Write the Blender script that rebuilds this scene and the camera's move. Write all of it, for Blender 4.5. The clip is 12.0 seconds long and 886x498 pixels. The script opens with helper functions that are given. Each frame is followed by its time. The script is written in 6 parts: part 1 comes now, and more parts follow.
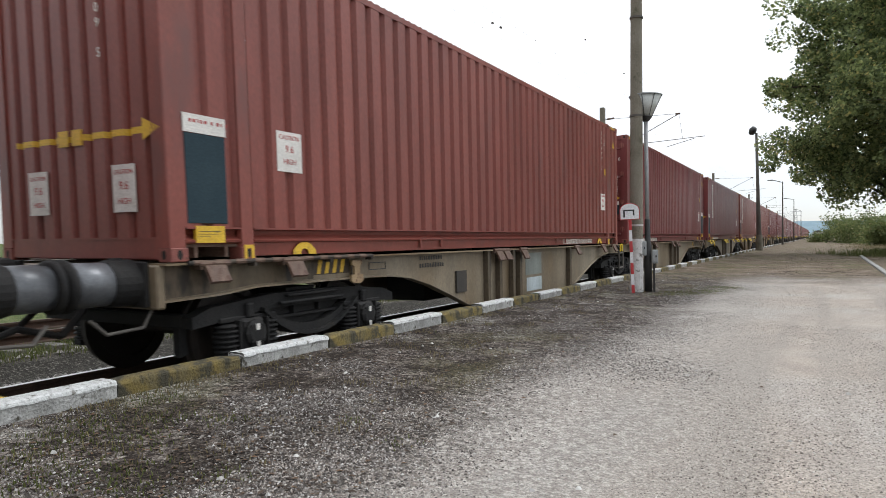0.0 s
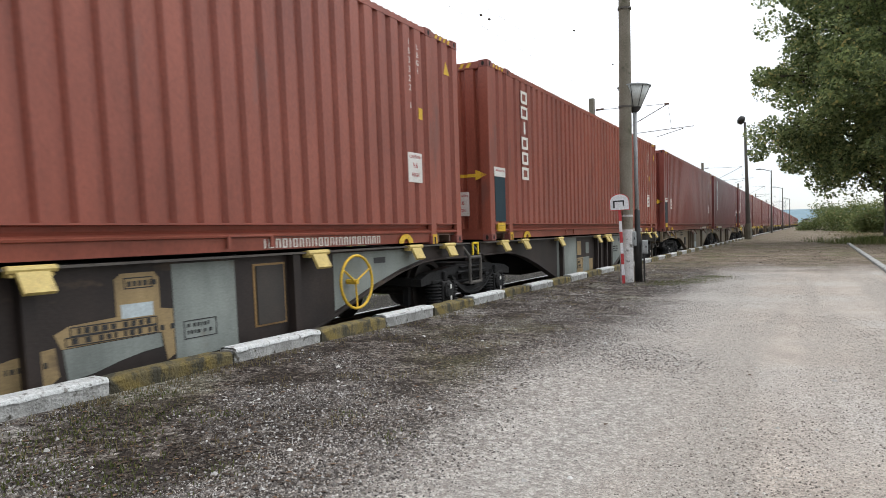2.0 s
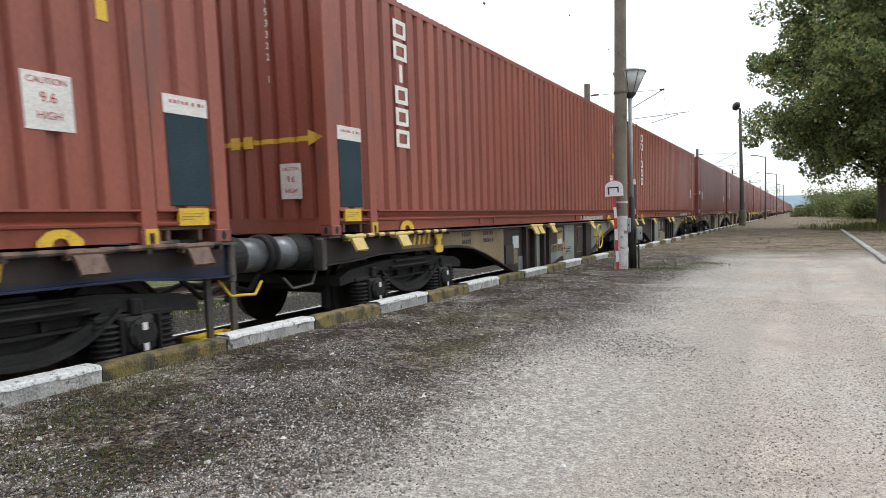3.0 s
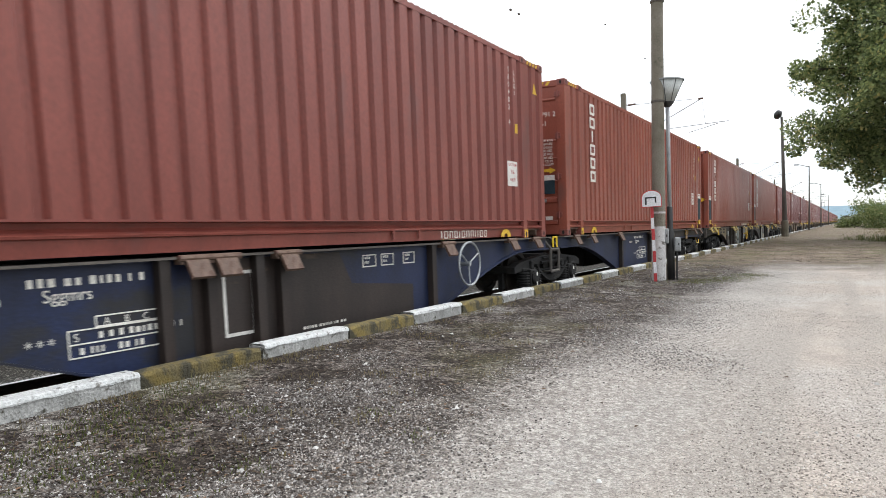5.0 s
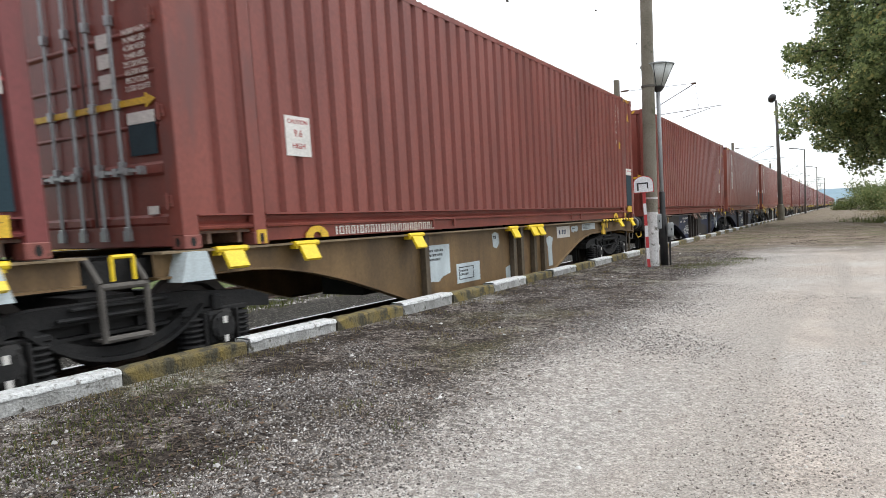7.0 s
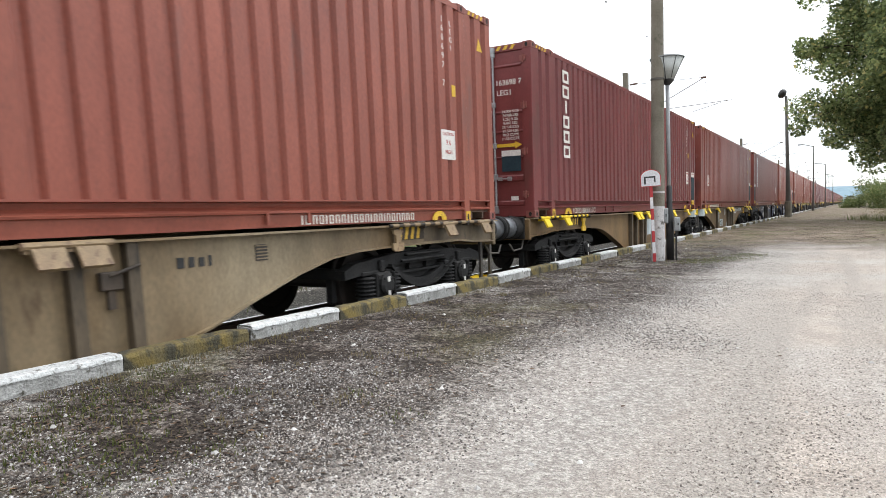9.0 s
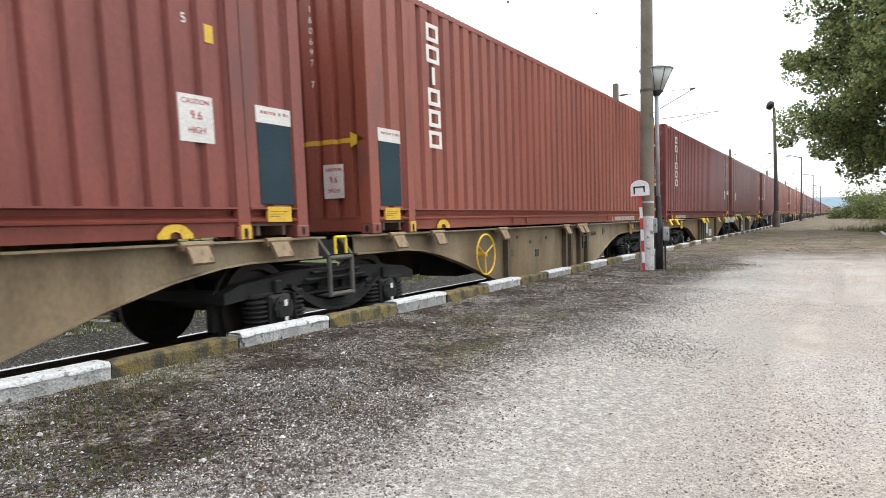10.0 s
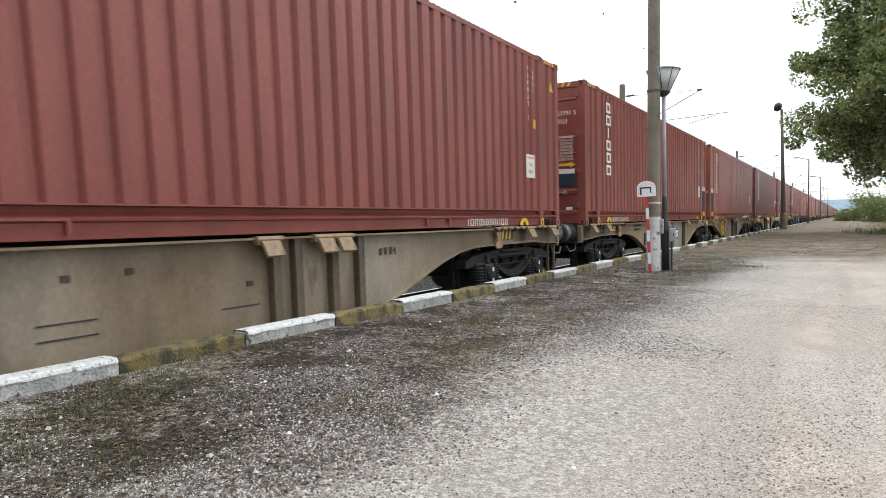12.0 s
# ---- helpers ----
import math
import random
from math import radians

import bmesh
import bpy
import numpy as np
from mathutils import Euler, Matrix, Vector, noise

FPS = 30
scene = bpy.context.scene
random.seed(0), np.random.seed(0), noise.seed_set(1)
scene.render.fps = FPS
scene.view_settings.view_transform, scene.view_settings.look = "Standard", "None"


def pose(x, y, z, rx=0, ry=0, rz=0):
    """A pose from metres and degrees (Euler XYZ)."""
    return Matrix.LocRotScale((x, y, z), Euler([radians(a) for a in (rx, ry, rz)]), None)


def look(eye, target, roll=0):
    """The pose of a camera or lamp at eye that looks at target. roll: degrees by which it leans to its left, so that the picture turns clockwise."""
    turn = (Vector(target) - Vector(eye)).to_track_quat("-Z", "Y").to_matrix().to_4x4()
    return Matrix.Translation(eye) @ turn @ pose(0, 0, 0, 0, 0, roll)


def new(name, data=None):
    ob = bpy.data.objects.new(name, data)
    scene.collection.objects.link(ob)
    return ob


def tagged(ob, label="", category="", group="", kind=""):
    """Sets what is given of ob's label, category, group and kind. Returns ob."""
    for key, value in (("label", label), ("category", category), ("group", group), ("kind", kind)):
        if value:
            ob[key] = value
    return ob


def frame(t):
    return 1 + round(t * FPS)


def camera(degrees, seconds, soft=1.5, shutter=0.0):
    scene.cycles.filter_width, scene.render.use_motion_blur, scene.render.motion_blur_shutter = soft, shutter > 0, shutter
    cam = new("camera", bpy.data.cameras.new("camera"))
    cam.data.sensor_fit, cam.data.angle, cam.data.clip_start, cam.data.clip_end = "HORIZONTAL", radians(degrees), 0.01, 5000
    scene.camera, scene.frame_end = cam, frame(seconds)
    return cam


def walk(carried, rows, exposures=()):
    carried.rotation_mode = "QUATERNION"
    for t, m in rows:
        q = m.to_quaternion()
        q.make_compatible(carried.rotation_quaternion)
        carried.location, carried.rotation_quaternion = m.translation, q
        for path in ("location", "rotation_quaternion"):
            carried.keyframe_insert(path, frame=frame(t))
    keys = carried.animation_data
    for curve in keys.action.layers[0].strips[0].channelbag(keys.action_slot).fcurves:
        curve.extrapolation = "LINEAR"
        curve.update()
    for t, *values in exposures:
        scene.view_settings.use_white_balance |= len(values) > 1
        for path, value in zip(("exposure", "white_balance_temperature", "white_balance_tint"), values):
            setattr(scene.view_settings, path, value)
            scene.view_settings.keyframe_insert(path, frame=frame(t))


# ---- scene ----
cam = camera(66.8, 12.0, soft=0.7, shutter=0.6)
# the line-by-line readout of a phone camera
scene.cycles.rolling_shutter_type, scene.cycles.rolling_shutter_duration = "TOP", 0.14
PATH = [
    (0, (0.002, -0.004, 1.054), (-1.951, 3.486, 0.993), -0.49),
    (0.5, (-0.003, -0.004, 1.055), (-1.918, 3.507, 0.978), -0.52),
    (1, (0.010, -0.005, 1.076), (-1.908, 3.504, 1.003), -1.22),
    (1.5, (0.017, -0.024, 1.073), (-1.870, 3.503, 1.043), -1.66),
    (2, (0.015, -0.016, 1.062), (-1.893, 3.498, 0.954), -1.14),
    (2.5, (0.008, -0.003, 1.067), (-1.872, 3.524, 0.909), -1.12),
    (3, (0.011, 0.001, 1.071), (-1.869, 3.526, 0.878), -1.07),
    (5, (0.007, 0.029, 1.064), (-2.054, 3.454, 0.940), -1.07),
    (5.5, (0.027, 0.105, 1.043), (-2.142, 3.464, 0.920), -1.14),
    (6, (0.053, 0.140, 1.064), (-2.087, 3.517, 0.907), -3.14),
    (6.5, (0.066, 0.120, 1.057), (-2.004, 3.540, 0.912), -2.22),
    (7, (0.070, 0.124, 1.041), (-1.981, 3.554, 0.865), -2.32),
    (9, (0.055, 0.162, 1.031), (-2.022, 3.573, 0.804), -1.38),
    (9.5, (0.065, 0.156, 1.024), (-1.982, 3.588, 0.838), -1.56),
    (10, (0.072, 0.148, 1.029), (-1.959, 3.590, 0.853), -1.10),
    (10.5, (0.077, 0.148, 1.023), (-1.943, 3.597, 0.862), -1.35),
    (11, (0.075, 0.145, 1.029), (-1.944, 3.595, 0.878), -0.93),
    (11.5, (0.082, 0.136, 1.037), (-1.950, 3.578, 0.876), -0.78),
    (12, (0.069, 0.138, 1.020), (-1.989, 3.563, 0.845), -0.75),
]
walk(cam, [(t, look(eye, aim, roll)) for t, eye, aim, roll in PATH],
     exposures=[(0, -0.08, 6250, 9), (1.5, -0.05, 6250, 9), (3, 0.07, 6250, 9), (5, 0.27, 6250, 9), (7, 0.22, 6250, 9), (9, 0.4, 6250, 9), (10, 0.42, 6250, 9), (11, 0.3, 6250, 9), (12, 0.3, 6250, 9)])

# ---- light: a bright overcast afternoon ----
world = bpy.data.worlds.new("overcast")
scene.world = world
world.use_nodes = True
wn, wl = world.node_tree.nodes, world.node_tree.links
wn.clear()
sky = wn.new("ShaderNodeTexSky")
sky.sky_type, sky.sun_disc = "NISHITA", False
sky.sun_elevation, sky.sun_rotation = radians(58), radians(40)
sky_bg = wn.new("ShaderNodeBackground")
sky_bg.inputs["Strength"].default_value = 0.13
wl.new(sky.outputs[0], sky_bg.inputs["Color"])
# the cloud deck: white, thinning to pale blue low over the horizon
coord = wn.new("ShaderNodeTexCoord")
cloud_noise = wn.new("ShaderNodeTexNoise")
cloud_noise.inputs["Scale"].default_value, cloud_noise.inputs["Detail"].default_value = 2.2, 4
sep = wn.new("ShaderNodeSeparateXYZ")
wl.new(coord.outputs["Generated"], cloud_noise.inputs["Vector"])
wl.new(coord.outputs["Generated"], sep.inputs[0])
low = wn.new("ShaderNodeMapRange")
low.inputs["From Min"].default_value, low.inputs["From Max"].default_value = 0.0, 0.12
low.inputs["To Min"].default_value, low.inputs["To Max"].default_value = 0.5, 1.0
wl.new(sep.outputs["Z"], low.inputs["Value"])
tone = wn.new("ShaderNodeMapRange")
tone.inputs["From Min"].default_value, tone.inputs["From Max"].default_value = 0.3, 0.7
tone.inputs["To Min"].default_value, tone.inputs["To Max"].default_value = 0.86, 1.12
wl.new(cloud_noise.outputs["Fac"], tone.inputs["Value"])
cloud_bg = wn.new("ShaderNodeBackground")
cloud_bg.inputs["Color"].default_value = (0.965, 0.975, 1.0, 1)
# the deck is brighter on the side where the sun stands behind it
glow = wn.new("ShaderNodeMapRange")
glow.inputs["From Min"].default_value, glow.inputs["From Max"].default_value = -0.75, 0.95
glow.inputs["To Min"].default_value, glow.inputs["To Max"].default_value = 0.28, 1.80
toward = wn.new("ShaderNodeVectorMath")
toward.operation = "DOT_PRODUCT"
toward.inputs[1].default_value = (0.06, 0.31, 0.94)
wl.new(coord.outputs["Generated"], toward.inputs[0])
wl.new(toward.outputs["Value"], glow.inputs["Value"])
deck = wn.new("ShaderNodeMath")
deck.operation = "MULTIPLY"
wl.new(tone.outputs[0], deck.inputs[0])
wl.new(glow.outputs[0], deck.inputs[1])
wl.new(deck.outputs[0], cloud_bg.inputs["Strength"])
sky_mix = wn.new("ShaderNodeMixShader")
wl.new(low.outputs[0], sky_mix.inputs[0])
wl.new(sky_bg.outputs[0], sky_mix.inputs[1])
wl.new(cloud_bg.outputs[0], sky_mix.inputs[2])
world_out = wn.new("ShaderNodeOutputWorld")
wl.new(sky_mix.outputs[0], world_out.inputs[0])

sun = new("sun", bpy.data.lights.new("sun", "SUN"))
sun.data.energy, sun.data.angle, sun.data.color = 1.3, radians(16), (1.0, 0.98, 0.95)
sun.matrix_world = look((7, 9, 18), (0, 0, 0))


# ---- materials ----
def surf(name, a, b, scale=6.0, rough=0.7, bump=0.0, fine=60.0, metal=0.0, dirt=None, dirt_at=0.58, dirt_scale=1.5, spec=0.5,
         stretch=(1, 1, 1), vary=0.0, streak=0.0):
    """Two tones mixed by broad noise, a fine grain, and worn or dirty patches."""
    m = bpy.data.materials.new(name)
    m.use_nodes = True
    n, l = m.node_tree.nodes, m.node_tree.links
    out = n["Principled BSDF"]
    out.inputs["Roughness"].default_value, out.inputs["Metallic"].default_value = rough, metal
    out.inputs["Specular IOR Level"].default_value = spec
    tc = n.new("ShaderNodeTexCoord")
    mp = n.new("ShaderNodeMapping")
    mp.inputs["Scale"].default_value = stretch
    l.new(tc.outputs["Object"], mp.inputs[0])
    big = n.new("ShaderNodeTexNoise")
    big.inputs["Scale"].default_value, big.inputs["Detail"].default_value = scale, 5
    grain = n.new("ShaderNodeTexNoise")
    grain.inputs["Scale"].default_value, grain.inputs["Detail"].default_value = fine, 3
    for q in (big, grain):
        l.new(mp.outputs[0], q.inputs["Vector"])
    ramp = n.new("ShaderNodeMapRange")
    ramp.inputs["From Min"].default_value, ramp.inputs["From Max"].default_value = 0.32, 0.68
    l.new(big.outputs["Fac"], ramp.inputs["Value"])
    mix = n.new("ShaderNodeMix")
    mix.data_type = "RGBA"
    mix.inputs[6].default_value, mix.inputs[7].default_value = (*a, 1), (*b, 1)
    l.new(ramp.outputs[0], mix.inputs[0])
    last = mix.outputs[2]
    gm = n.new("ShaderNodeMix")
    gm.data_type, gm.blend_type = "RGBA", "MULTIPLY"
    gm.inputs[0].default_value = 0.5
    gr = n.new("ShaderNodeMapRange")
    gr.inputs["From Min"].default_value, gr.inputs["From Max"].default_value = 0.3, 0.7
    gr.inputs["To Min"].default_value, gr.inputs["To Max"].default_value = 0.6, 1.25
    l.new(grain.outputs["Fac"], gr.inputs["Value"])
    l.new(last, gm.inputs[6])
    l.new(gr.outputs[0], gm.inputs[7])
    last = gm.outputs[2]
    if dirt:
        dn = n.new("ShaderNodeTexNoise")
        dn.inputs["Scale"].default_value, dn.inputs["Detail"].default_value = dirt_scale, 7
        dn.inputs["Roughness"].default_value = 0.65
        l.new(mp.outputs[0], dn.inputs["Vector"])
        dr = n.new("ShaderNodeMapRange")
        dr.inputs["From Min"].default_value, dr.inputs["From Max"].default_value = dirt_at, dirt_at + 0.09
        l.new(dn.outputs["Fac"], dr.inputs["Value"])
        dm = n.new("ShaderNodeMix")
        dm.data_type = "RGBA"
        dm.inputs[7].default_value = (*dirt, 1)
        l.new(dr.outputs[0], dm.inputs[0])
        l.new(last, dm.inputs[6])
        last = dm.outputs[2]
    if streak:
        sm = n.new("ShaderNodeMapping")
        sm.inputs["Scale"].default_value = (1.2, 1.1, 0.3)
        l.new(tc.outputs["Object"], sm.inputs[0])
        sn = n.new("ShaderNodeTexNoise")
        sn.inputs["Scale"].default_value, sn.inputs["Detail"].default_value, sn.inputs["Roughness"].default_value = 1.6, 6, 0.65
        l.new(sm.outputs[0], sn.inputs["Vector"])
        sr = n.new("ShaderNodeMapRange")
        sr.inputs["From Min"].default_value, sr.inputs["From Max"].default_value = 0.40, 0.64
        sr.inputs["To Min"].default_value, sr.inputs["To Max"].default_value = 1.08, 1.0 - streak
        l.new(sn.outputs["Fac"], sr.inputs["Value"])
        st = n.new("ShaderNodeMix")
        st.data_type, st.blend_type = "RGBA", "MULTIPLY"
        st.inputs[0].default_value = 1
        l.new(last, st.inputs[6])
        l.new(sr.outputs[0], st.inputs[7])
        last = st.outputs[2]
    if vary:
        info = n.new("ShaderNodeObjectInfo")
        vr = n.new("ShaderNodeMapRange")
        vr.inputs["To Min"].default_value, vr.inputs["To Max"].default_value = 1 - vary, 1 + vary
        l.new(info.outputs["Random"], vr.inputs["Value"])
        vm = n.new("ShaderNodeMix")
        vm.data_type, vm.blend_type = "RGBA", "MULTIPLY"
        vm.inputs[0].default_value = 1
        l.new(last, vm.inputs[6])
        l.new(vr.outputs[0], vm.inputs[7])
        last = vm.outputs[2]
    l.new(last, out.inputs["Base Color"])
    if bump:
        bp = n.new("ShaderNodeBump")
        bp.inputs["Strength"].default_value, bp.inputs["Distance"].default_value = bump, 0.02
        l.new(grain.outputs["Fac"], bp.inputs["Height"])
        l.new(bp.outputs[0], out.inputs["Normal"])
    return m


def leafy(name, dark, light, tip):
    """Leaves: each leaf has its own green, some turning yellow, and lets light through."""
    m = bpy.data.materials.new(name)
    m.use_nodes = True
    n, l = m.node_tree.nodes, m.node_tree.links
    bs = n["Principled BSDF"]
    bs.inputs["Roughness"].default_value = 0.6
    geo = n.new("ShaderNodeNewGeometry")
    ramp = n.new("ShaderNodeValToRGB")
    ramp.color_ramp.elements[0].color = (*dark, 1)
    ramp.color_ramp.elements[1].position, ramp.color_ramp.elements[1].color = 0.9, (*light, 1)
    e = ramp.color_ramp.elements.new(1.0)
    e.color = (*tip, 1)
    l.new(geo.outputs["Random Per Island"], ramp.inputs[0])
    l.new(ramp.outputs[0], bs.inputs["Base Color"])
    tr = n.new("ShaderNodeBsdfTranslucent")
    l.new(ramp.outputs[0], tr.inputs["Color"])
    mx = n.new("ShaderNodeMixShader")
    mx.inputs[0].default_value = 0.5
    l.new(bs.outputs[0], mx.inputs[1])
    l.new(tr.outputs[0], mx.inputs[2])
    l.new(mx.outputs[0], n["Material Output"].inputs["Surface"])
    return m


def island(name, stops, rough=0.85):
    """Loose pieces, each with a tone of its own."""
    m = bpy.data.materials.new(name)
    m.use_nodes = True
    n, l = m.node_tree.nodes, m.node_tree.links
    bs = n["Principled BSDF"]
    bs.inputs["Roughness"].default_value = rough
    geo = n.new("ShaderNodeNewGeometry")
    ramp = n.new("ShaderNodeValToRGB")
    ramp.color_ramp.elements[0].color = (*stops[0][1], 1)
    ramp.color_ramp.elements[1].position, ramp.color_ramp.elements[1].color = stops[-1][0], (*stops[-1][1], 1)
    for p, c in stops[1:-1]:
        ramp.color_ramp.elements.new(p).color = (*c, 1)
    l.new(geo.outputs["Random Per Island"], ramp.inputs[0])
    l.new(ramp.outputs[0], bs.inputs["Base Color"])
    return m


RUST = (0.09, 0.04, 0.025)
PAINT = {
    "red": surf("red_oxide_paint", (0.250, 0.068, 0.044), (0.290, 0.083, 0.053), 1.3, 0.40, 0.04, 90, dirt=(0.20, 0.078, 0.06), dirt_at=0.62, stretch=(1, 1, 0.25), streak=0.16, spec=0.45),
    "brown": surf("brown_oxide_paint", (0.198, 0.049, 0.036), (0.230, 0.062, 0.046), 1.3, 0.40, 0.04, 90, dirt=(0.17, 0.06, 0.05), dirt_at=0.60, stretch=(1, 1, 0.25), streak=0.16, spec=0.45),
    "maroon": surf("maroon_oxide_paint", (0.158, 0.035, 0.034), (0.190, 0.046, 0.044), 1.3, 0.40, 0.04, 90, dirt=(0.14, 0.045, 0.04), dirt_at=0.60, stretch=(1, 1, 0.25), streak=0.16, spec=0.45),
}
ROOF = surf("container_roof_paint", (0.22, 0.07, 0.05), (0.27, 0.1, 0.075), 0.8, 0.7, 0.1, 40)
CASTING = surf("painted_cast_steel", (0.19, 0.055, 0.045), (0.25, 0.08, 0.06), 9, 0.6, 0.2, 70, dirt=RUST, dirt_at=0.6, dirt_scale=9)
# near-black that puts the inner shade of the casting holes into colour
HOLE = surf("painted_hole_shade", (0.012, 0.011, 0.010), (0.02, 0.018, 0.016), 8, 0.9)
YELLOW = surf("yellow_paint", (0.72, 0.47, 0.03), (0.62, 0.38, 0.03), 9, 0.5, 0.05, 60, dirt=(0.2, 0.12, 0.05), dirt_at=0.63, dirt_scale=7)
BRIGHT_YELLOW = surf("fresh_yellow_paint", (0.85, 0.62, 0.02), (0.78, 0.55, 0.02), 9, 0.45, 0.05, 60, dirt=(0.25, 0.16, 0.05), dirt_at=0.7, dirt_scale=7)
TAN_FLAP = surf("worn_tan_paint", (0.33, 0.24, 0.13), (0.24, 0.16, 0.09), 9, 0.65, 0.1, 60, dirt=RUST, dirt_at=0.55, dirt_scale=7, streak=0.3)
RUSTY_FLAP = surf("rusty_brown_paint", (0.19, 0.12, 0.085), (0.12, 0.075, 0.055), 9, 0.7, 0.1, 60, dirt=RUST, dirt_at=0.52, dirt_scale=7, streak=0.3)
TEAL = surf("dark_teal_panel", (0.017, 0.036, 0.048), (0.026, 0.048, 0.06), 3, 0.6, 0.03, spec=0.2)
STICKER = surf("white_sticker", (0.72, 0.70, 0.66), (0.62, 0.60, 0.56), 5, 0.5, dirt=(0.4, 0.36, 0.3), dirt_at=0.66, dirt_scale=6)
LETTER = surf("white_lettering", (0.80, 0.78, 0.72), (0.72, 0.69, 0.62), 5, 0.5)
RED_INK = surf("red_print", (0.42, 0.05, 0.05), (0.36, 0.06, 0.05), 5, 0.5)
BLACK_INK = surf("black_print", (0.02, 0.02, 0.022), (0.035, 0.035, 0.035), 5, 0.5)
BLUE_INK = surf("navy_print", (0.03, 0.04, 0.09), (0.04, 0.05, 0.10), 5, 0.5)
GALV = surf("galvanised_steel", (0.33, 0.35, 0.36), (0.44, 0.46, 0.47), 9, 0.42, 0.05, 60, metal=0.6)
RUBBER = surf("door_gasket", (0.02, 0.02, 0.02), (0.03, 0.03, 0.03), 9, 0.8)
BOGIE = surf("sooty_cast_steel", (0.010, 0.010, 0.0105), (0.021, 0.020, 0.019), 4, 0.72, 0.3, 40, spec=0.3, dirt=(0.03, 0.025, 0.02), dirt_at=0.62, dirt_scale=3)
WHEEL = surf("brake_dust_steel", (0.022, 0.018, 0.016), (0.035, 0.027, 0.022), 6, 0.6, 0.1, 40, metal=0.3)
TREAD = surf("bright_tread_steel", (0.45, 0.44, 0.42), (0.55, 0.54, 0.52), 6, 0.3, metal=0.9)
BUFFER = surf("greasy_buffer_steel", (0.05, 0.053, 0.058), (0.20, 0.21, 0.225), 2.5, 0.38, 0.1, 50, metal=0.3)
FRAME = {
    "beige": surf("weathered_beige_frame", (0.262, 0.224, 0.165), (0.168, 0.120, 0.066), 0.8, 0.5, 0.03, 50, dirt=(0.12, 0.078, 0.042), dirt_at=0.60, dirt_scale=2.2, stretch=(1, 1, 0.4), streak=0.28),
    "cream": surf("weathered_cream_frame", (0.285, 0.228, 0.145), (0.178, 0.118, 0.056), 1.0, 0.6, 0.03, 50, dirt=(0.10, 0.062, 0.03), dirt_at=0.61, dirt_scale=2.2, stretch=(1, 1, 0.4), streak=0.32),
    "tan": surf("weathered_tan_frame", (0.210, 0.130, 0.054), (0.160, 0.098, 0.041), 1.2, 0.55, 0.03, 50, dirt=(0.12, 0.07, 0.032), dirt_at=0.6, dirt_scale=2.2, stretch=(1, 1, 0.5), streak=0.42),
    "black": surf("sooty_black_frame", (0.023, 0.016, 0.013), (0.037, 0.025, 0.020), 1.2, 0.6, 0.1, 50, dirt=(0.10, 0.065, 0.04), dirt_at=0.62, dirt_scale=2.2, stretch=(1, 0.5, 1), streak=0.42),
    "blue": surf("blue_black_frame", (0.006, 0.012, 0.044), (0.009, 0.018, 0.060), 1.2, 0.55, 0.1, 50, dirt=(0.018, 0.018, 0.021), dirt_at=0.54, dirt_scale=1.0, stretch=(1, 0.5, 1), streak=0.42),
    "dark": surf("grimy_dark_frame", (0.07, 0.062, 0.055), (0.11, 0.095, 0.08), 1.2, 0.6, 0.1, 50, dirt=(0.04, 0.035, 0.03), dirt_at=0.56, dirt_scale=1.8, stretch=(1, 0.5, 1), streak=0.42),
}
PATCH_GREY = surf("grey_green_repaint", (0.265, 0.29, 0.265), (0.22, 0.245, 0.225), 2, 0.55, 0.05, dirt=(0.18, 0.17, 0.14), dirt_at=0.64, streak=0.3)
PATCH_ORANGE = surf("ochre_repaint", (0.36, 0.225, 0.085), (0.30, 0.18, 0.065), 2, 0.55, 0.05, dirt=(0.15, 0.1, 0.06), dirt_at=0.6, streak=0.3)
PATCH_TAN = surf("tan_repaint", (0.40, 0.29, 0.145), (0.33, 0.235, 0.11), 2, 0.55, 0.05, dirt=(0.16, 0.11, 0.06), dirt_at=0.58, streak=0.3)
PATCH_BLACK = surf("black_repaint", (0.03, 0.027, 0.025), (0.055, 0.045, 0.036), 2, 0.6, 0.05)
PALE_FLAP = surf("pale_yellow_paint", (0.62, 0.49, 0.17), (0.50, 0.37, 0.12), 9, 0.6, 0.1, 60, dirt=(0.2, 0.12, 0.06), dirt_at=0.58, dirt_scale=7)
PATCH_WHITE = surf("pale_blue_decal", (0.55, 0.62, 0.64), (0.47, 0.54, 0.56), 3, 0.5, dirt=(0.26, 0.2, 0.12), dirt_at=0.66, streak=0.3)
CONCRETE = surf("weathered_concrete", (0.150, 0.135, 0.100), (0.225, 0.205, 0.165), 2.5, 0.9, 0.5, 45, dirt=(0.085, 0.085, 0.052), dirt_at=0.58, dirt_scale=3)
WHITEWASH = surf("peeling_whitewash", (0.62, 0.61, 0.60), (0.50, 0.49, 0.48), 6, 0.9, 0.3, 45, dirt=(0.15, 0.14, 0.12), dirt_at=0.56, dirt_scale=8)
KERB_WHITE = surf("chipped_white_kerb_paint", (0.62, 0.63, 0.62), (0.50, 0.51, 0.50), 5, 0.85, 0.6, 50, dirt=(0.15, 0.14, 0.12), dirt_at=0.555, dirt_scale=12, vary=0.08)
KERB_GREY = surf("bare_kerb_concrete", (0.25, 0.25, 0.235), (0.43, 0.43, 0.415), 9, 0.95, 0.7, 50, dirt=(0.07, 0.065, 0.05), dirt_at=0.55, dirt_scale=8, vary=0.12)
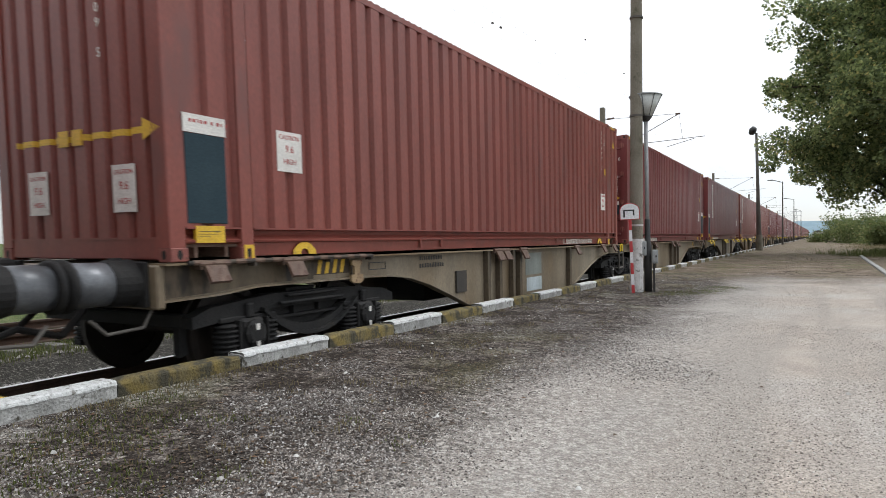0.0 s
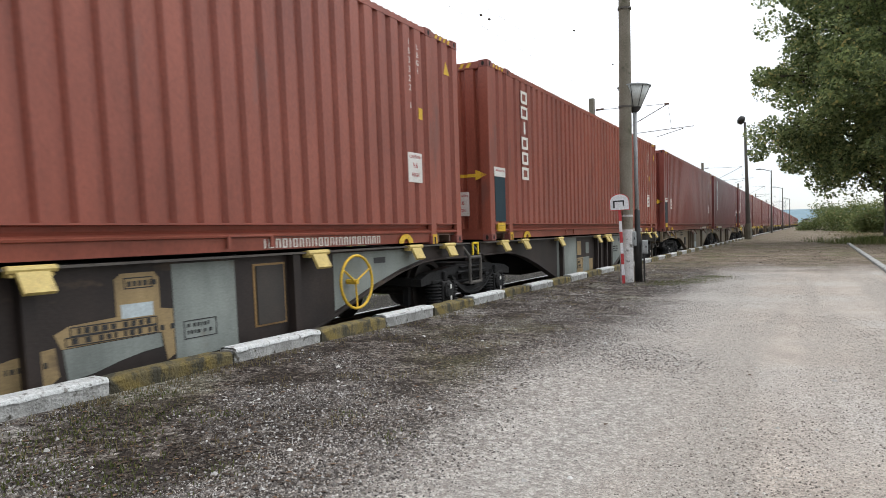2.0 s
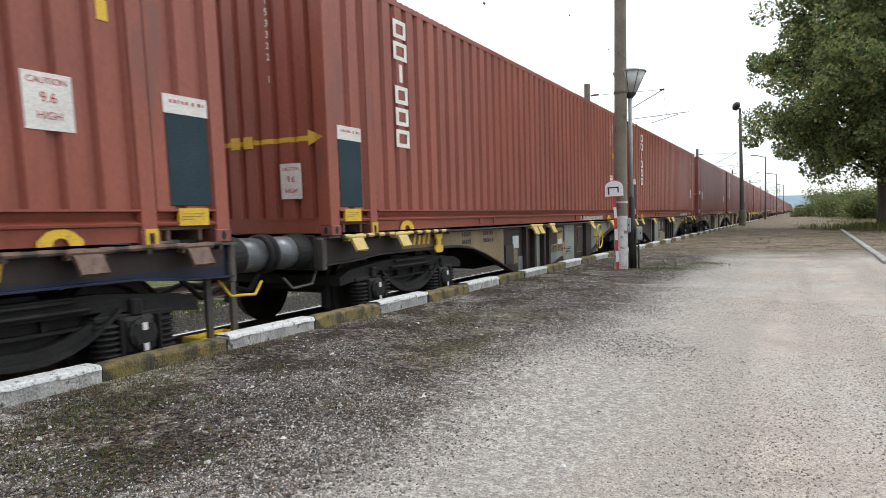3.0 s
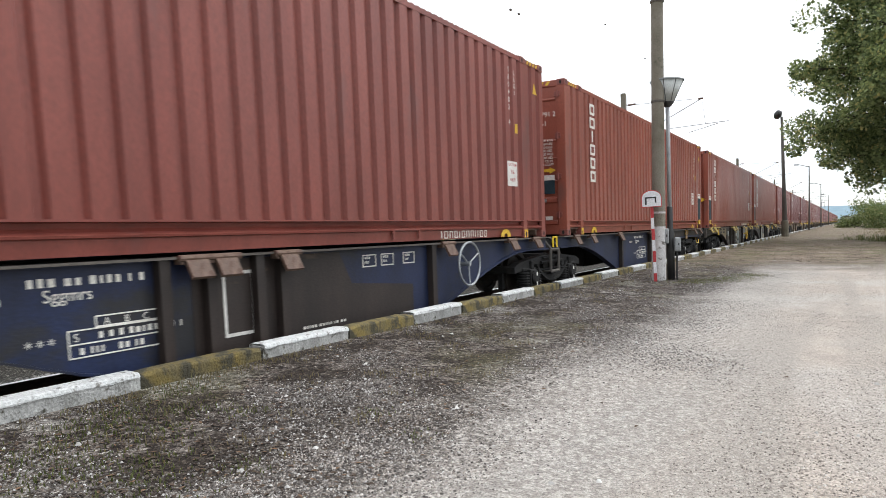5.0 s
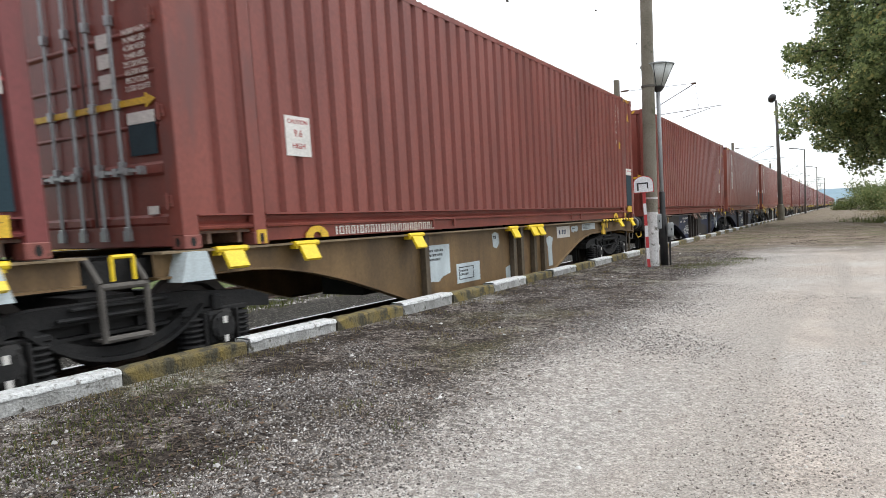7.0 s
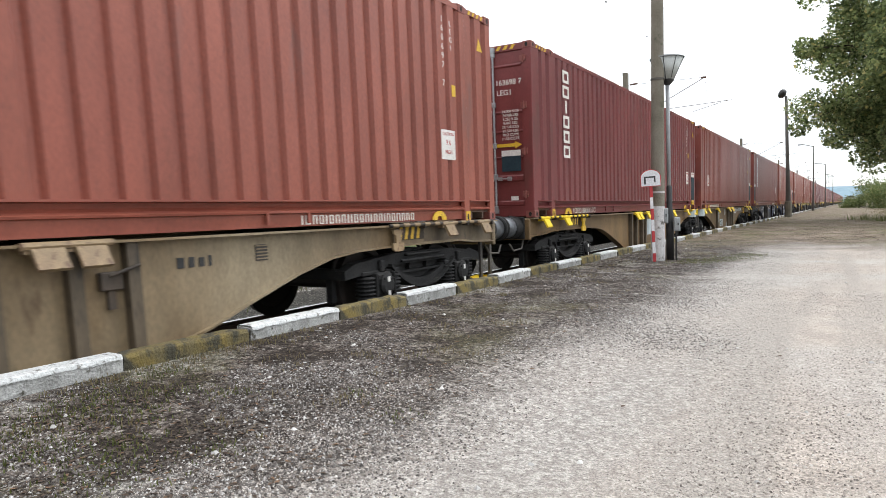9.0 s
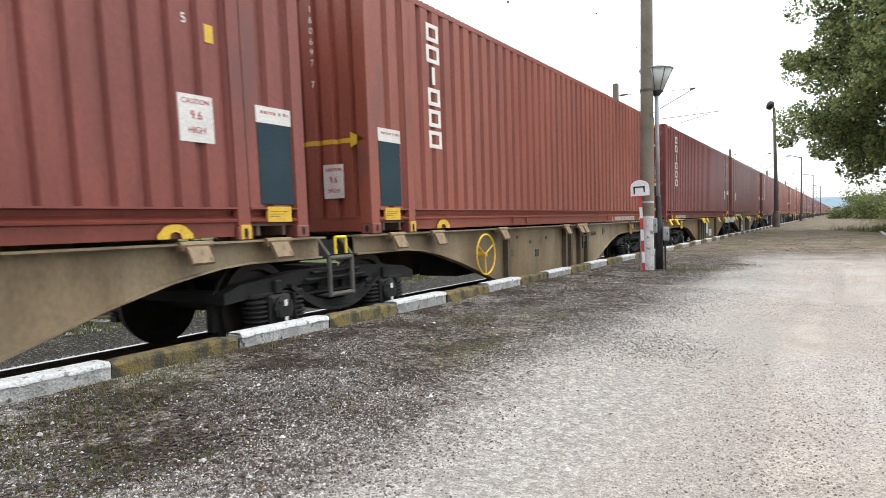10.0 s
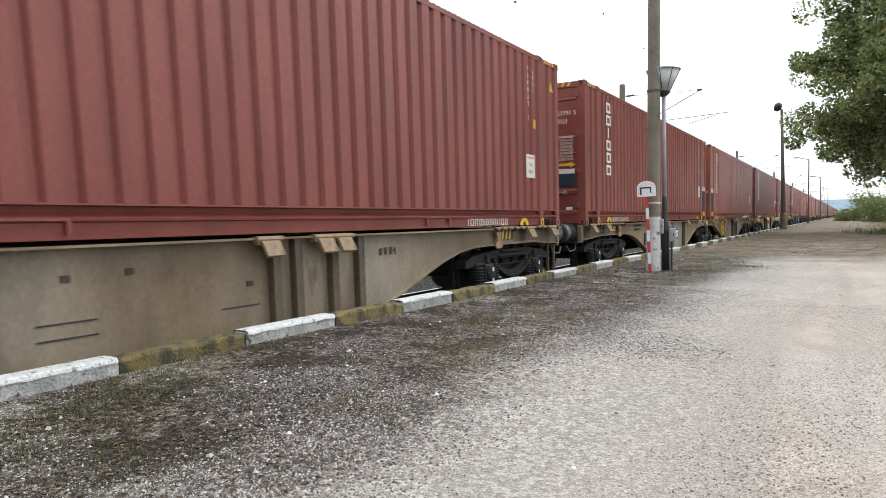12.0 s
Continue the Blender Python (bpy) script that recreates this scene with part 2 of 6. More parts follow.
KERB_MOSS = surf("mossy_yellow_kerb_paint", (0.185, 0.138, 0.040), (0.115, 0.098, 0.052), 7, 0.95, 0.7, 50, dirt=(0.050, 0.045, 0.028), dirt_at=0.47, dirt_scale=5, vary=0.15)
GRIME = surf("black_grime_on_steel", (0.028, 0.023, 0.019), (0.075, 0.055, 0.038), 5, 0.75, 0.1, 50, streak=0.3)
GRIMY_BEIGE = surf("grimed_beige_steel", (0.165, 0.128, 0.080), (0.085, 0.062, 0.040), 3, 0.65, 0.1, 50, dirt=(0.03, 0.024, 0.018), dirt_at=0.53, dirt_scale=4, stretch=(1, 1, 0.35), streak=0.4)
RAIL = surf("rusty_rail_side", (0.055, 0.035, 0.025), (0.085, 0.05, 0.035), 6, 0.8, 0.2)
SLEEPER = surf("grey_concrete_sleeper", (0.12, 0.11, 0.10), (0.17, 0.16, 0.14), 5, 0.95, 0.3)
STEEL_POLE = surf("dull_grey_steel_tube", (0.36, 0.37, 0.38), (0.28, 0.285, 0.29), 5, 0.5, 0.05, dirt=(0.17, 0.12, 0.09), dirt_at=0.66)
BLACK_POLE = surf("black_tar_paint", (0.013, 0.013, 0.014), (0.028, 0.027, 0.026), 6, 0.5, 0.15)
DARK_POLE = surf("dark_weathered_pole", (0.075, 0.068, 0.06), (0.11, 0.10, 0.088), 4, 0.85, 0.2)
BOX_GREY = surf("grey_cabinet_paint", (0.33, 0.35, 0.35), (0.25, 0.265, 0.265), 6, 0.55, 0.05, dirt=(0.14, 0.12, 0.10), dirt_at=0.62, dirt_scale=6)
SIGN_WHITE = surf("white_sign_enamel", (0.78, 0.79, 0.81), (0.70, 0.71, 0.73), 5, 0.35)
SIGN_RED = surf("red_sign_enamel", (0.52, 0.045, 0.05), (0.42, 0.04, 0.045), 6, 0.45, dirt=(0.3, 0.12, 0.1), dirt_at=0.66, dirt_scale=9)
LAMP_GLASS = surf("dusty_milk_glass", (0.50, 0.52, 0.50), (0.40, 0.42, 0.40), 5, 0.25)
BARK = surf("grey_brown_bark", (0.05, 0.042, 0.032), (0.09, 0.075, 0.058), 6, 0.95, 0.6, 25, stretch=(1, 1, 0.3))
LEAF = leafy("linden_leaf", (0.060, 0.092, 0.036), (0.34, 0.395, 0.165), (0.60, 0.50, 0.19))
SHRUB_LEAF = leafy("shrub_leaf", (0.08, 0.105, 0.032), (0.19, 0.225, 0.08), (0.30, 0.27, 0.12))
GRASS = leafy("grass_blade", (0.055, 0.070, 0.018), (0.13, 0.15, 0.04), (0.28, 0.23, 0.11))
TWIGS = island("dark_litter", [(0, (0.022, 0.016, 0.013)), (0.7, (0.05, 0.036, 0.027)), (1.0, (0.12, 0.09, 0.06))])
DRY_GRASS = leafy("dry_grass_blade", (0.13, 0.105, 0.055), (0.24, 0.20, 0.11), (0.12, 0.14, 0.05))
STONES = island("loose_limestone_chips", [(0, (0.04, 0.034, 0.030)), (0.45, (0.12, 0.107, 0.097)), (0.85, (0.27, 0.252, 0.232)), (1.0, (0.56, 0.55, 0.53))])
DRIVE_GRAVEL = island("loose_drive_gravel", [(0, (0.10, 0.085, 0.075)), (0.35, (0.26, 0.225, 0.195)), (0.85, (0.42, 0.38, 0.335)), (1.0, (0.60, 0.57, 0.53))])
BALLAST = island("ballast_stone", [(0, (0.09, 0.082, 0.072)), (0.55, (0.27, 0.255, 0.23)), (1.0, (0.52, 0.50, 0.47))])
LEAF_LITTER = island("fallen_leaf", [(0, (0.035, 0.025, 0.018)), (0.7, (0.075, 0.05, 0.033)), (1.0, (0.17, 0.10, 0.055))])


def ground_material():
    """Dark trodden earth by the kerb, a pale gravel drive, brown earth further on, grassy patches, and the ballast of the line."""
    m = bpy.data.materials.new("earth_and_gravel")
    m.use_nodes = True
    n, l = m.node_tree.nodes, m.node_tree.links
    bs = n["Principled BSDF"]
    bs.inputs["Roughness"].default_value = 0.95
    bs.inputs["Specular IOR Level"].default_value = 0.2
    tc = n.new("ShaderNodeTexCoord")

    def tex(scale, detail=5, rough=0.55):
        q = n.new("ShaderNodeTexNoise")
        q.inputs["Scale"].default_value, q.inputs["Detail"].default_value, q.inputs["Roughness"].default_value = scale, detail, rough
        l.new(tc.outputs["Object"], q.inputs["Vector"])
        return q.outputs["Fac"]

    def span(value, a, b, lo=0.0, hi=1.0):
        q = n.new("ShaderNodeMapRange")
        q.interpolation_type = "SMOOTHSTEP"
        q.inputs["From Min"].default_value, q.inputs["From Max"].default_value = a, b
        q.inputs["To Min"].default_value, q.inputs["To Max"].default_value = lo, hi
        l.new(value, q.inputs["Value"])
        return q.outputs[0]

    def op(kind, a, b):
        q = n.new("ShaderNodeMath")
        q.operation = kind
        for i, v in enumerate((a, b)):
            if isinstance(v, (int, float)):
                q.inputs[i].default_value = v
            else:
                l.new(v, q.inputs[i])
        return q.outputs[0]

    def blend(f, a, b, kind="MIX"):
        q = n.new("ShaderNodeMix")
        q.data_type, q.blend_type = "RGBA", kind
        for i, v in ((0, f), (6, a), (7, b)):
            if isinstance(v, tuple):
                q.inputs[i].default_value = (*v, 1)
            elif isinstance(v, (int, float)):
                q.inputs[i].default_value = v
            else:
                l.new(v, q.inputs[i])
        return q.outputs[2]

    xyz = n.new("ShaderNodeSeparateXYZ")
    l.new(tc.outputs["Object"], xyz.inputs[0])
    x, y = xyz.outputs["X"], xyz.outputs["Y"]
    wob, mid, fine, grit = tex(0.55, 4), tex(2.6), tex(26, 4, 0.7), tex(85, 3, 0.7)
    vor = n.new("ShaderNodeTexVoronoi")
    vor.inputs["Scale"].default_value = 55
    l.new(tc.outputs["Object"], vor.inputs["Vector"])
    cell = n.new("ShaderNodeSeparateColor")
    l.new(vor.outputs["Color"], cell.inputs[0])
    # tones
    road = blend(span(mid, 0.35, 0.65), (0.400, 0.350, 0.300), (0.335, 0.293, 0.252))
    road = blend(span(tex(0.35, 3), 0.45, 0.65), road, (0.385, 0.358, 0.325))
    ruts = n.new("ShaderNodeTexNoise")
    rut_map = n.new("ShaderNodeMapping")
    rut_map.inputs["Scale"].default_value = (1.6, 0.10, 1)
    l.new(tc.outputs["Object"], rut_map.inputs[0])
    l.new(rut_map.outputs[0], ruts.inputs["Vector"])
    ruts.inputs["Scale"].default_value = 1.3
    road = blend(span(ruts.outputs["Fac"], 0.42, 0.62), road, (0.318, 0.286, 0.250))
    shoulder = span(op("ADD", x, op("MULTIPLY", wob, 1.2)), 0.7, -0.9)
    road = blend(op("MULTIPLY", shoulder, 0.75), road, blend(span(fine, 0.44, 0.6), (0.235, 0.218, 0.200), (0.44, 0.42, 0.385)))
    dirt = blend(span(tex(9.0, 6, 0.75), 0.45, 0.57), (0.034, 0.026, 0.022), (0.165, 0.142, 0.122))
    dirt = blend(span(fine, 0.54, 0.62), dirt, (0.300, 0.278, 0.248))
    dirt = blend(op("MULTIPLY", span(tex(1.7, 6, 0.7), 0.485, 0.55), 0.92), dirt, blend(span(fine, 0.47, 0.64), (0.026, 0.020, 0.016), (0.085, 0.068, 0.052)))
    dirt = blend(op("MULTIPLY", span(tex(1.1, 6, 0.7), 0.56, 0.63), 0.85), dirt, blend(span(fine, 0.42, 0.58), (0.20, 0.185, 0.165), (0.42, 0.405, 0.375)))
    brown = blend(span(tex(1.2, 6, 0.7), 0.42, 0.58), (0.140, 0.106, 0.076), (0.230, 0.186, 0.142))
    brown = blend(op("MULTIPLY", span(tex(0.5, 5, 0.6), 0.52, 0.6), 0.6), brown, (0.13, 0.125, 0.06))
    green = blend(span(fine, 0.4, 0.6), (0.085, 0.085, 0.035), (0.14, 0.125, 0.065))
    bed = blend(span(cell.outputs[0], 0.2, 0.9), (0.075, 0.066, 0.056), (0.25, 0.235, 0.205))
    field = blend(span(mid, 0.4, 0.62), (0.06, 0.085, 0.022), (0.10, 0.115, 0.04))
    soil = blend(span(fine, 0.5, 0.64), (0.035, 0.032, 0.026), (0.16, 0.15, 0.13))
    # where each lies
    edge = op("ADD", x, op("MULTIPLY", op("SUBTRACT", wob, 0.5), 1.7))
    edge = op("ADD", edge, op("MULTIPLY", op("SUBTRACT", fine, 0.5), 0.7))
    on_road = op("MULTIPLY", span(edge, -2.25, -1.35), span(op("ADD", y, op("MULTIPLY", wob, 8.0)), 24.5, 19.5))
    on_road = op("MULTIPLY", on_road, span(edge, 3.4, 1.9))
    base = blend(on_road, blend(span(op("ADD", y, op("MULTIPLY", wob, 6.0)), 16, 26), dirt, brown), road)
    patch = op("MULTIPLY", span(op("ADD", wob, op("MULTIPLY", fine, 0.25)), 0.66, 0.74), span(on_road, 0.6, 0.1))
    base = blend(op("MULTIPLY", patch, 0.4), base, green)
    base = blend(op("MULTIPLY", span(edge, 2.6, 4.2), span(mid, 0.42, 0.6)), base, green)
    line = span(x, -4.05, -4.2)
    lineside = blend(span(op("ADD", x, op("MULTIPLY", mid, 0.8)), -7.0, -7.5), bed, soil)
    lineside = blend(span(op("ADD", x, op("MULTIPLY", mid, 0.6)), -8.9, -9.3), lineside, bed)
    lineside = blend(span(op("ADD", x, op("MULTIPLY", mid, 0.8)), -12.6, -13.4), lineside, field)
    base = blend(line, base, lineside)
    base = blend(op("SUBTRACT", 0.75, op("MULTIPLY", on_road, 0.3)), base, span(grit, 0.34, 0.66, 0.35, 1.65), "MULTIPLY")
    base = blend(op("SUBTRACT", 0.6, op("MULTIPLY", on_road, 0.40)), base, span(cell.outputs[1], 0.0, 1.0, 0.5, 1.5), "MULTIPLY")
    l.new(base, bs.inputs["Base Color"])
    height = op("ADD", op("MULTIPLY", fine, 0.7), op("MULTIPLY", op("MULTIPLY", vor.outputs["Distance"], 0.6), op("SUBTRACT", 1.0, op("MULTIPLY", on_road, 0.75))))
    bp = n.new("ShaderNodeBump")
    bp.inputs["Strength"].default_value, bp.inputs["Distance"].default_value = 0.9, 0.035
    l.new(height, bp.inputs["Height"])
    l.new(bp.outputs[0], bs.inputs["Normal"])
    return m


GROUND = ground_material()
# distance haze is painted into the hill's pale blue-green tones
HILL = surf("painted_haze_hill", (0.20, 0.275, 0.32), (0.25, 0.325, 0.36), 0.02, 1.0, 0, 0.2, spec=0.0)


# ---- mesh helpers ----
def box(bm, x0, x1, y0, y1, z0, z1, bevel=0.0):
    """A block; with a bevel its upright and lying edges are cut."""
    vs = [bm.verts.new((x, y, z)) for x in (x0, x1) for y in (y0, y1) for z in (z0, z1)]
    fs = [bm.faces.new([vs[i] for i in q]) for q in ((0, 1, 3, 2), (4, 6, 7, 5), (0, 4, 5, 1), (2, 3, 7, 6), (0, 2, 6, 4), (1, 5, 7, 3))]
    if bevel:
        bmesh.ops.bevel(bm, geom=list({e for f in fs for e in f.edges}), offset=bevel, segments=1, affect="EDGES")


def prism(bm, outline, axis, a, b):
    """A closed outline drawn across an axis and drawn out along it from a to b."""
    def place(p, v):
        return {"x": (v, p[0], p[1]), "y": (p[0], v, p[1]), "z": (p[0], p[1], v)}[axis]
    lo = [bm.verts.new(place(p, a)) for p in outline]
    hi = [bm.verts.new(place(p, b)) for p in outline]
    k = len(outline)
    for i in range(k):
        bm.faces.new((lo[i], lo[(i + 1) % k], hi[(i + 1) % k], hi[i]))
    bm.faces.new(lo)
    bm.faces.new(hi)


def lathe(bm, rings, centre=(0, 0, 0), axis="z", seg=16, caps=True):
    """Rings of (radius, height) round an axis."""
    cx, cy, cz = centre
    loops = []
    for r, h in rings:
        loop = []
        for i in range(seg):
            c, s = r * math.cos(2 * math.pi * i / seg), r * math.sin(2 * math.pi * i / seg)
            p = {"z": (c, s, h), "x": (h, c, s), "y": (c, h, s)}[axis]
            loop.append(bm.verts.new((cx + p[0], cy + p[1], cz + p[2])))
        loops.append(loop)
    for a, b in zip(loops, loops[1:]):
        for i in range(seg):
            bm.faces.new((a[i], a[(i + 1) % seg], b[(i + 1) % seg], b[i]))
    if caps:
        bm.faces.new(loops[0])
        bm.faces.new(loops[-1])


def rod(bm, p, q, r0, r1=None, seg=8):
    """A round bar from p to q."""
    p, q = Vector(p), Vector(q)
    r1 = r0 if r1 is None else r1
    turn = (q - p).to_track_quat("Z", "Y").to_matrix()
    rings = []
    for c, r in ((p, r0), (q, r1)):
        rings.append([bm.verts.new(c + turn @ Vector((r * math.cos(2 * math.pi * i / seg), r * math.sin(2 * math.pi * i / seg), 0))) for i in range(seg)])
    for i in range(seg):
        bm.faces.new((rings[0][i], rings[0][(i + 1) % seg], rings[1][(i + 1) % seg], rings[1][i]))
    bm.faces.new(rings[0])
    bm.faces.new(rings[1])


def strip_wall(bm, profile, z0, z1, thick, flip=False):
    """A folded sheet: (along, out) points drawn up from z0 to z1. flip: the sheet runs across instead of along."""
    rows = []
    for off in (0, -thick):
        for z in (z0, z1):
            rows.append([bm.verts.new((o + off, a, z) if not flip else (a, -(o + off), z)) for a, o in profile])
    for i in range(len(profile) - 1):
        bm.faces.new((rows[0][i], rows[0][i + 1], rows[1][i + 1], rows[1][i]))
        bm.faces.new((rows[2][i], rows[3][i], rows[3][i + 1], rows[2][i + 1]))


def mesh_of(bm, name, material, smooth=False):
    bmesh.ops.recalc_face_normals(bm, faces=bm.faces)
    me = bpy.data.meshes.new(name)
    bm.to_mesh(me)
    bm.free()
    me.materials.append(material)
    if smooth:
        me.shade_smooth()
    return me


def part(name, bm, material, parent=None, label="", smooth=False):
    """Links a bmesh as one mesh object, under a thing or a part."""
    ob = new(name, mesh_of(bm, name, material, smooth))
    if parent is not None:
        ob.parent = parent
    return tagged(ob, label)


def again(ob, parent, m):
    """The same piece once more, elsewhere on the same thing."""
    o = new(ob.name.split(".")[0], ob.data)
    o.parent, o.matrix_basis = parent, m
    return tagged(o, ob.get("label", ""))


def thing(name, label, category, group="", kind=""):
    return tagged(new(name), label, category, group, kind)


TEXTS = {}


def writing(name, text, size, material, parent, m):
    """Words in the built-in font, as a flat mesh."""
    key = (text, size, material.name)
    if key not in TEXTS:
        cu = bpy.data.curves.new(name, "FONT")
        cu.body, cu.size, cu.align_x, cu.extrude = text, size, "CENTER", 0.001
        tmp = new(name, cu)
        bpy.context.view_layer.update()
        me = bpy.data.meshes.new_from_object(tmp.evaluated_get(bpy.context.evaluated_depsgraph_get()))
        bpy.data.objects.remove(tmp)
        me.materials.clear()
        me.materials.append(material)
        TEXTS[key] = me
    ob = new(name, TEXTS[key])
    ob.parent, ob.matrix_basis = parent, m
    return ob


MESHES = {}


def piece(name, key, make, material, parent, m=None, label="", smooth=False):
    """A part whose mesh is made once for all alike pieces of that material."""
    k = (name, key, material.name)
    if k not in MESHES:
        bm = bmesh.new()
        make(bm)
        MESHES[k] = mesh_of(bm, name, material, smooth)
    ob = new(name, MESHES[k])
    ob.parent = parent
    if m is not None:
        ob.matrix_basis = m
    return tagged(ob, label)


# ---- containers: 45 foot high cubes ----
LEN, HALF, HIGH = 13.716, 1.219, 2.96
RAIL_TOP, TRACK_X, DECK = -0.27, -5.752, 0.881
PITCH = 0.282


def ribs(a, b, out, depth, pitch=PITCH):
    """The corrugation: flat, slope, flat, slope, from a to b."""
    count = max(1, round((b - a) / pitch))
    p = (b - a) / count
    pts = []
    for i in range(count):
        s = a + i * p
        pts += [(s, out), (s + 0.57 * p, out), (s + 0.66 * p, out - depth), (s + 0.88 * p, out - depth)]
    return pts + [(b, out)]


def side_wall(bm):
    strip_wall(bm, ribs(0.93, LEN - 0.93, HALF - 0.012, 0.046), 0.28, HIGH - 0.085, 0.003)


def end_panel(bm):
    strip_wall(bm, ribs(0.16, 0.762, HALF - 0.012, 0.046), 0.28, HIGH - 0.085, 0.003)


def bottom_rail(bm):
    for a, b in ((0.165, 0.765), (0.93, LEN - 0.93), (LEN - 0.765, LEN - 0.165)):
        low = 0.145 if b - a < 2 else 0.03
        prism(bm, [(HALF - 0.12, low), (HALF - 0.045, low), (HALF - 0.035, 0.150), (HALF - 0.008, 0.160), (HALF - 0.004, 0.178), (HALF - 0.060, 0.200), (HALF - 0.085, 0.225), (HALF - 0.075, 0.265),
                   (HALF + 0.001, 0.274), (HALF + 0.001, 0.290), (HALF - 0.12, 0.290)], "y", a, b)
    for y in (3.9, 9.1):
        box(bm, HALF - 0.02, HALF + 0.0, y, y + 0.55, 0.165, 0.182)
        for e in (y - 0.02, y + 0.53):
            box(bm, HALF - 0.02, HALF - 0.002, e, e + 0.035, 0.06, 0.172)


def top_rail(bm):
    box(bm, HALF - 0.06, HALF - 0.008, 0.165, LEN - 0.165, HIGH - 0.095, HIGH - 0.03)
    for i in range(96):
        y = 0.3 + i * (LEN - 0.6) / 95
        box(bm, HALF - 0.055, HALF - 0.012, y - 0.03, y + 0.03, HIGH - 0.03, HIGH - 0.016)


def corner_post(bm):
    prism(bm, [(HALF - 0.17, 0.0), (HALF - 0.015, 0.0), (HALF - 0.006, 0.01), (HALF - 0.006, 0.155), (HALF - 0.05, 0.165), (HALF - 0.05, 0.06), (HALF - 0.17, 0.05)], "z", 0.118, HIGH - 0.118)


def stack_post(bm):
    prism(bm, [(HALF - 0.06, 0.0), (HALF - 0.008, 0.012), (HALF - 0.004, 0.02), (HALF - 0.004, 0.15), (HALF - 0.008, 0.158), (HALF - 0.06, 0.17)], "z", 0.118, HIGH - 0.118)


def casting(bm):
    box(bm, HALF - 0.162, HALF, 0.0, 0.178, 0.0, 0.118, 0.008)


def oval(bm, cx, cy, cz, axis):
    """A solid oval plug for a casting's oblong hole; the hole's shade is its colour."""
    ring = [(math.cos(a) * 0.026 + 0, math.sin(a) * 0.04) for a in [i * math.pi / 6 for i in range(12)]]
    if axis == "x":
        prism(bm, [(cy + u, cz + v) for u, v in ring], "x", cx - 0.03, cx + 0.0015)
    else:
        prism(bm, [(cx + u, cz + v) for u, v in ring], "y", cy - 0.0015, cy + 0.03)


def front_profile(proud=0.0, a=-HALF + 0.16, b=HALF - 0.16):
    """The folds of the blind end wall, or the stretch of them from a to b."""
    pts = [(-HALF + 0.16 + q, o + proud) for q, o in ribs(0, 2 * HALF - 0.32, -0.02, 0.05, 0.265)]
    return [p for p in pts if a <= p[0] <= b]


def front_wall(bm):
    strip_wall(bm, front_profile(), 0.2, HIGH - 0.13, 0.003, flip=True)


def end_sill(bm):
    box(bm, -HALF + 0.16, HALF - 0.16, 0.012, 0.10, 0.02, 0.20, 0.01)
    box(bm, -HALF + 0.16, HALF - 0.16, 0.006, 0.10, 0.185, 0.205)


def end_header(bm):
    box(bm, -HALF + 0.16, HALF - 0.16, 0.012, 0.10, HIGH - 0.13, HIGH - 0.01, 0.01)


def door_leaf(bm):
    box(bm, 0.012, HALF - 0.17, 0.035, 0.08, 0.16, HIGH - 0.13)


DOOR_RIBS = ((0.2, 0.30), (0.62, 0.74), (1.02, 1.06), (1.46, 1.50), (1.78, 1.84), (2.56, 2.62))


def door_rib(z0, z1):
    return lambda bm: prism(bm, [(0.0349, z0), (0.017, z0 + 0.025), (0.017, z1 - 0.025), (0.0349, z1)], "x", -0.48, 0.48)


def lock_rod(bm):
    rod(bm, (0, 0, 0.1), (0, 0, HIGH - 0.06), 0.017)
    for z in (0.16, 0.72, 1.25, 1.95, HIGH - 0.16):
        box(bm, -0.032, 0.032, -0.022, 0.03, z - 0.045, z + 0.045, 0.006)
    for z in (0.12, HIGH - 0.09):
        box(bm, -0.04, 0.04, -0.028, 0.035, z - 0.04, z + 0.05)


def lock_handle(bm):
    box(bm, -0.02, 0.32, -0.03, -0.012, 0.665, 0.69)
    box(bm, 0.24, 0.30, -0.036, 0.03, 0.64, 0.71)
    box(bm, 0.06, 0.12, -0.036, 0.03, 0.645, 0.705)


def hinge(bm):
    box(bm, HALF - 0.21, HALF - 0.10, -0.012, 0.04, -0.05, 0.05, 0.005)
    rod(bm, (HALF - 0.155, -0.014, -0.07), (HALF - 0.155, -0.014, 0.07), 0.014)


def roof_sheet(bm):
    p = ribs(0.05, LEN - 0.05, HIGH - 0.02, 0.02, 0.21)
    top = [[bm.verts.new((x, a, o + dz)) for a, o in p] for x, dz in ((-HALF + 0.05, 0), (HALF - 0.05, 0))]
    for i in range(len(p) - 1):
        bm.faces.new((top[0][i], top[1][i], top[1][i + 1], top[0][i + 1]))


def floor_frame(bm):
    box(bm, -HALF + 0.06, HALF - 0.06, 0.1, LEN - 0.1, 0.12, 0.16)
    for i in range(40):
        y = 0.3 + i * (LEN - 0.6) / 39
        box(bm, -HALF + 0.06, HALF - 0.06, y - 0.02, y + 0.02, 0.03, 0.12)


def flat(bm, y0, y1, z0, z1, x=HALF - 0.011):
    box(bm, x, x + 0.004, y0, y1, z0, z1)


def casting_mark(bm):
    """Yellow paint round the hole of a lower casting."""
    for q in ((0.03, 0.062, 0.004, 0.135), (0.116, 0.148, 0.004, 0.135), (0.062, 0.116, 0.101, 0.135)):
        box(bm, HALF - 0.006, HALF + 0.004, *q)


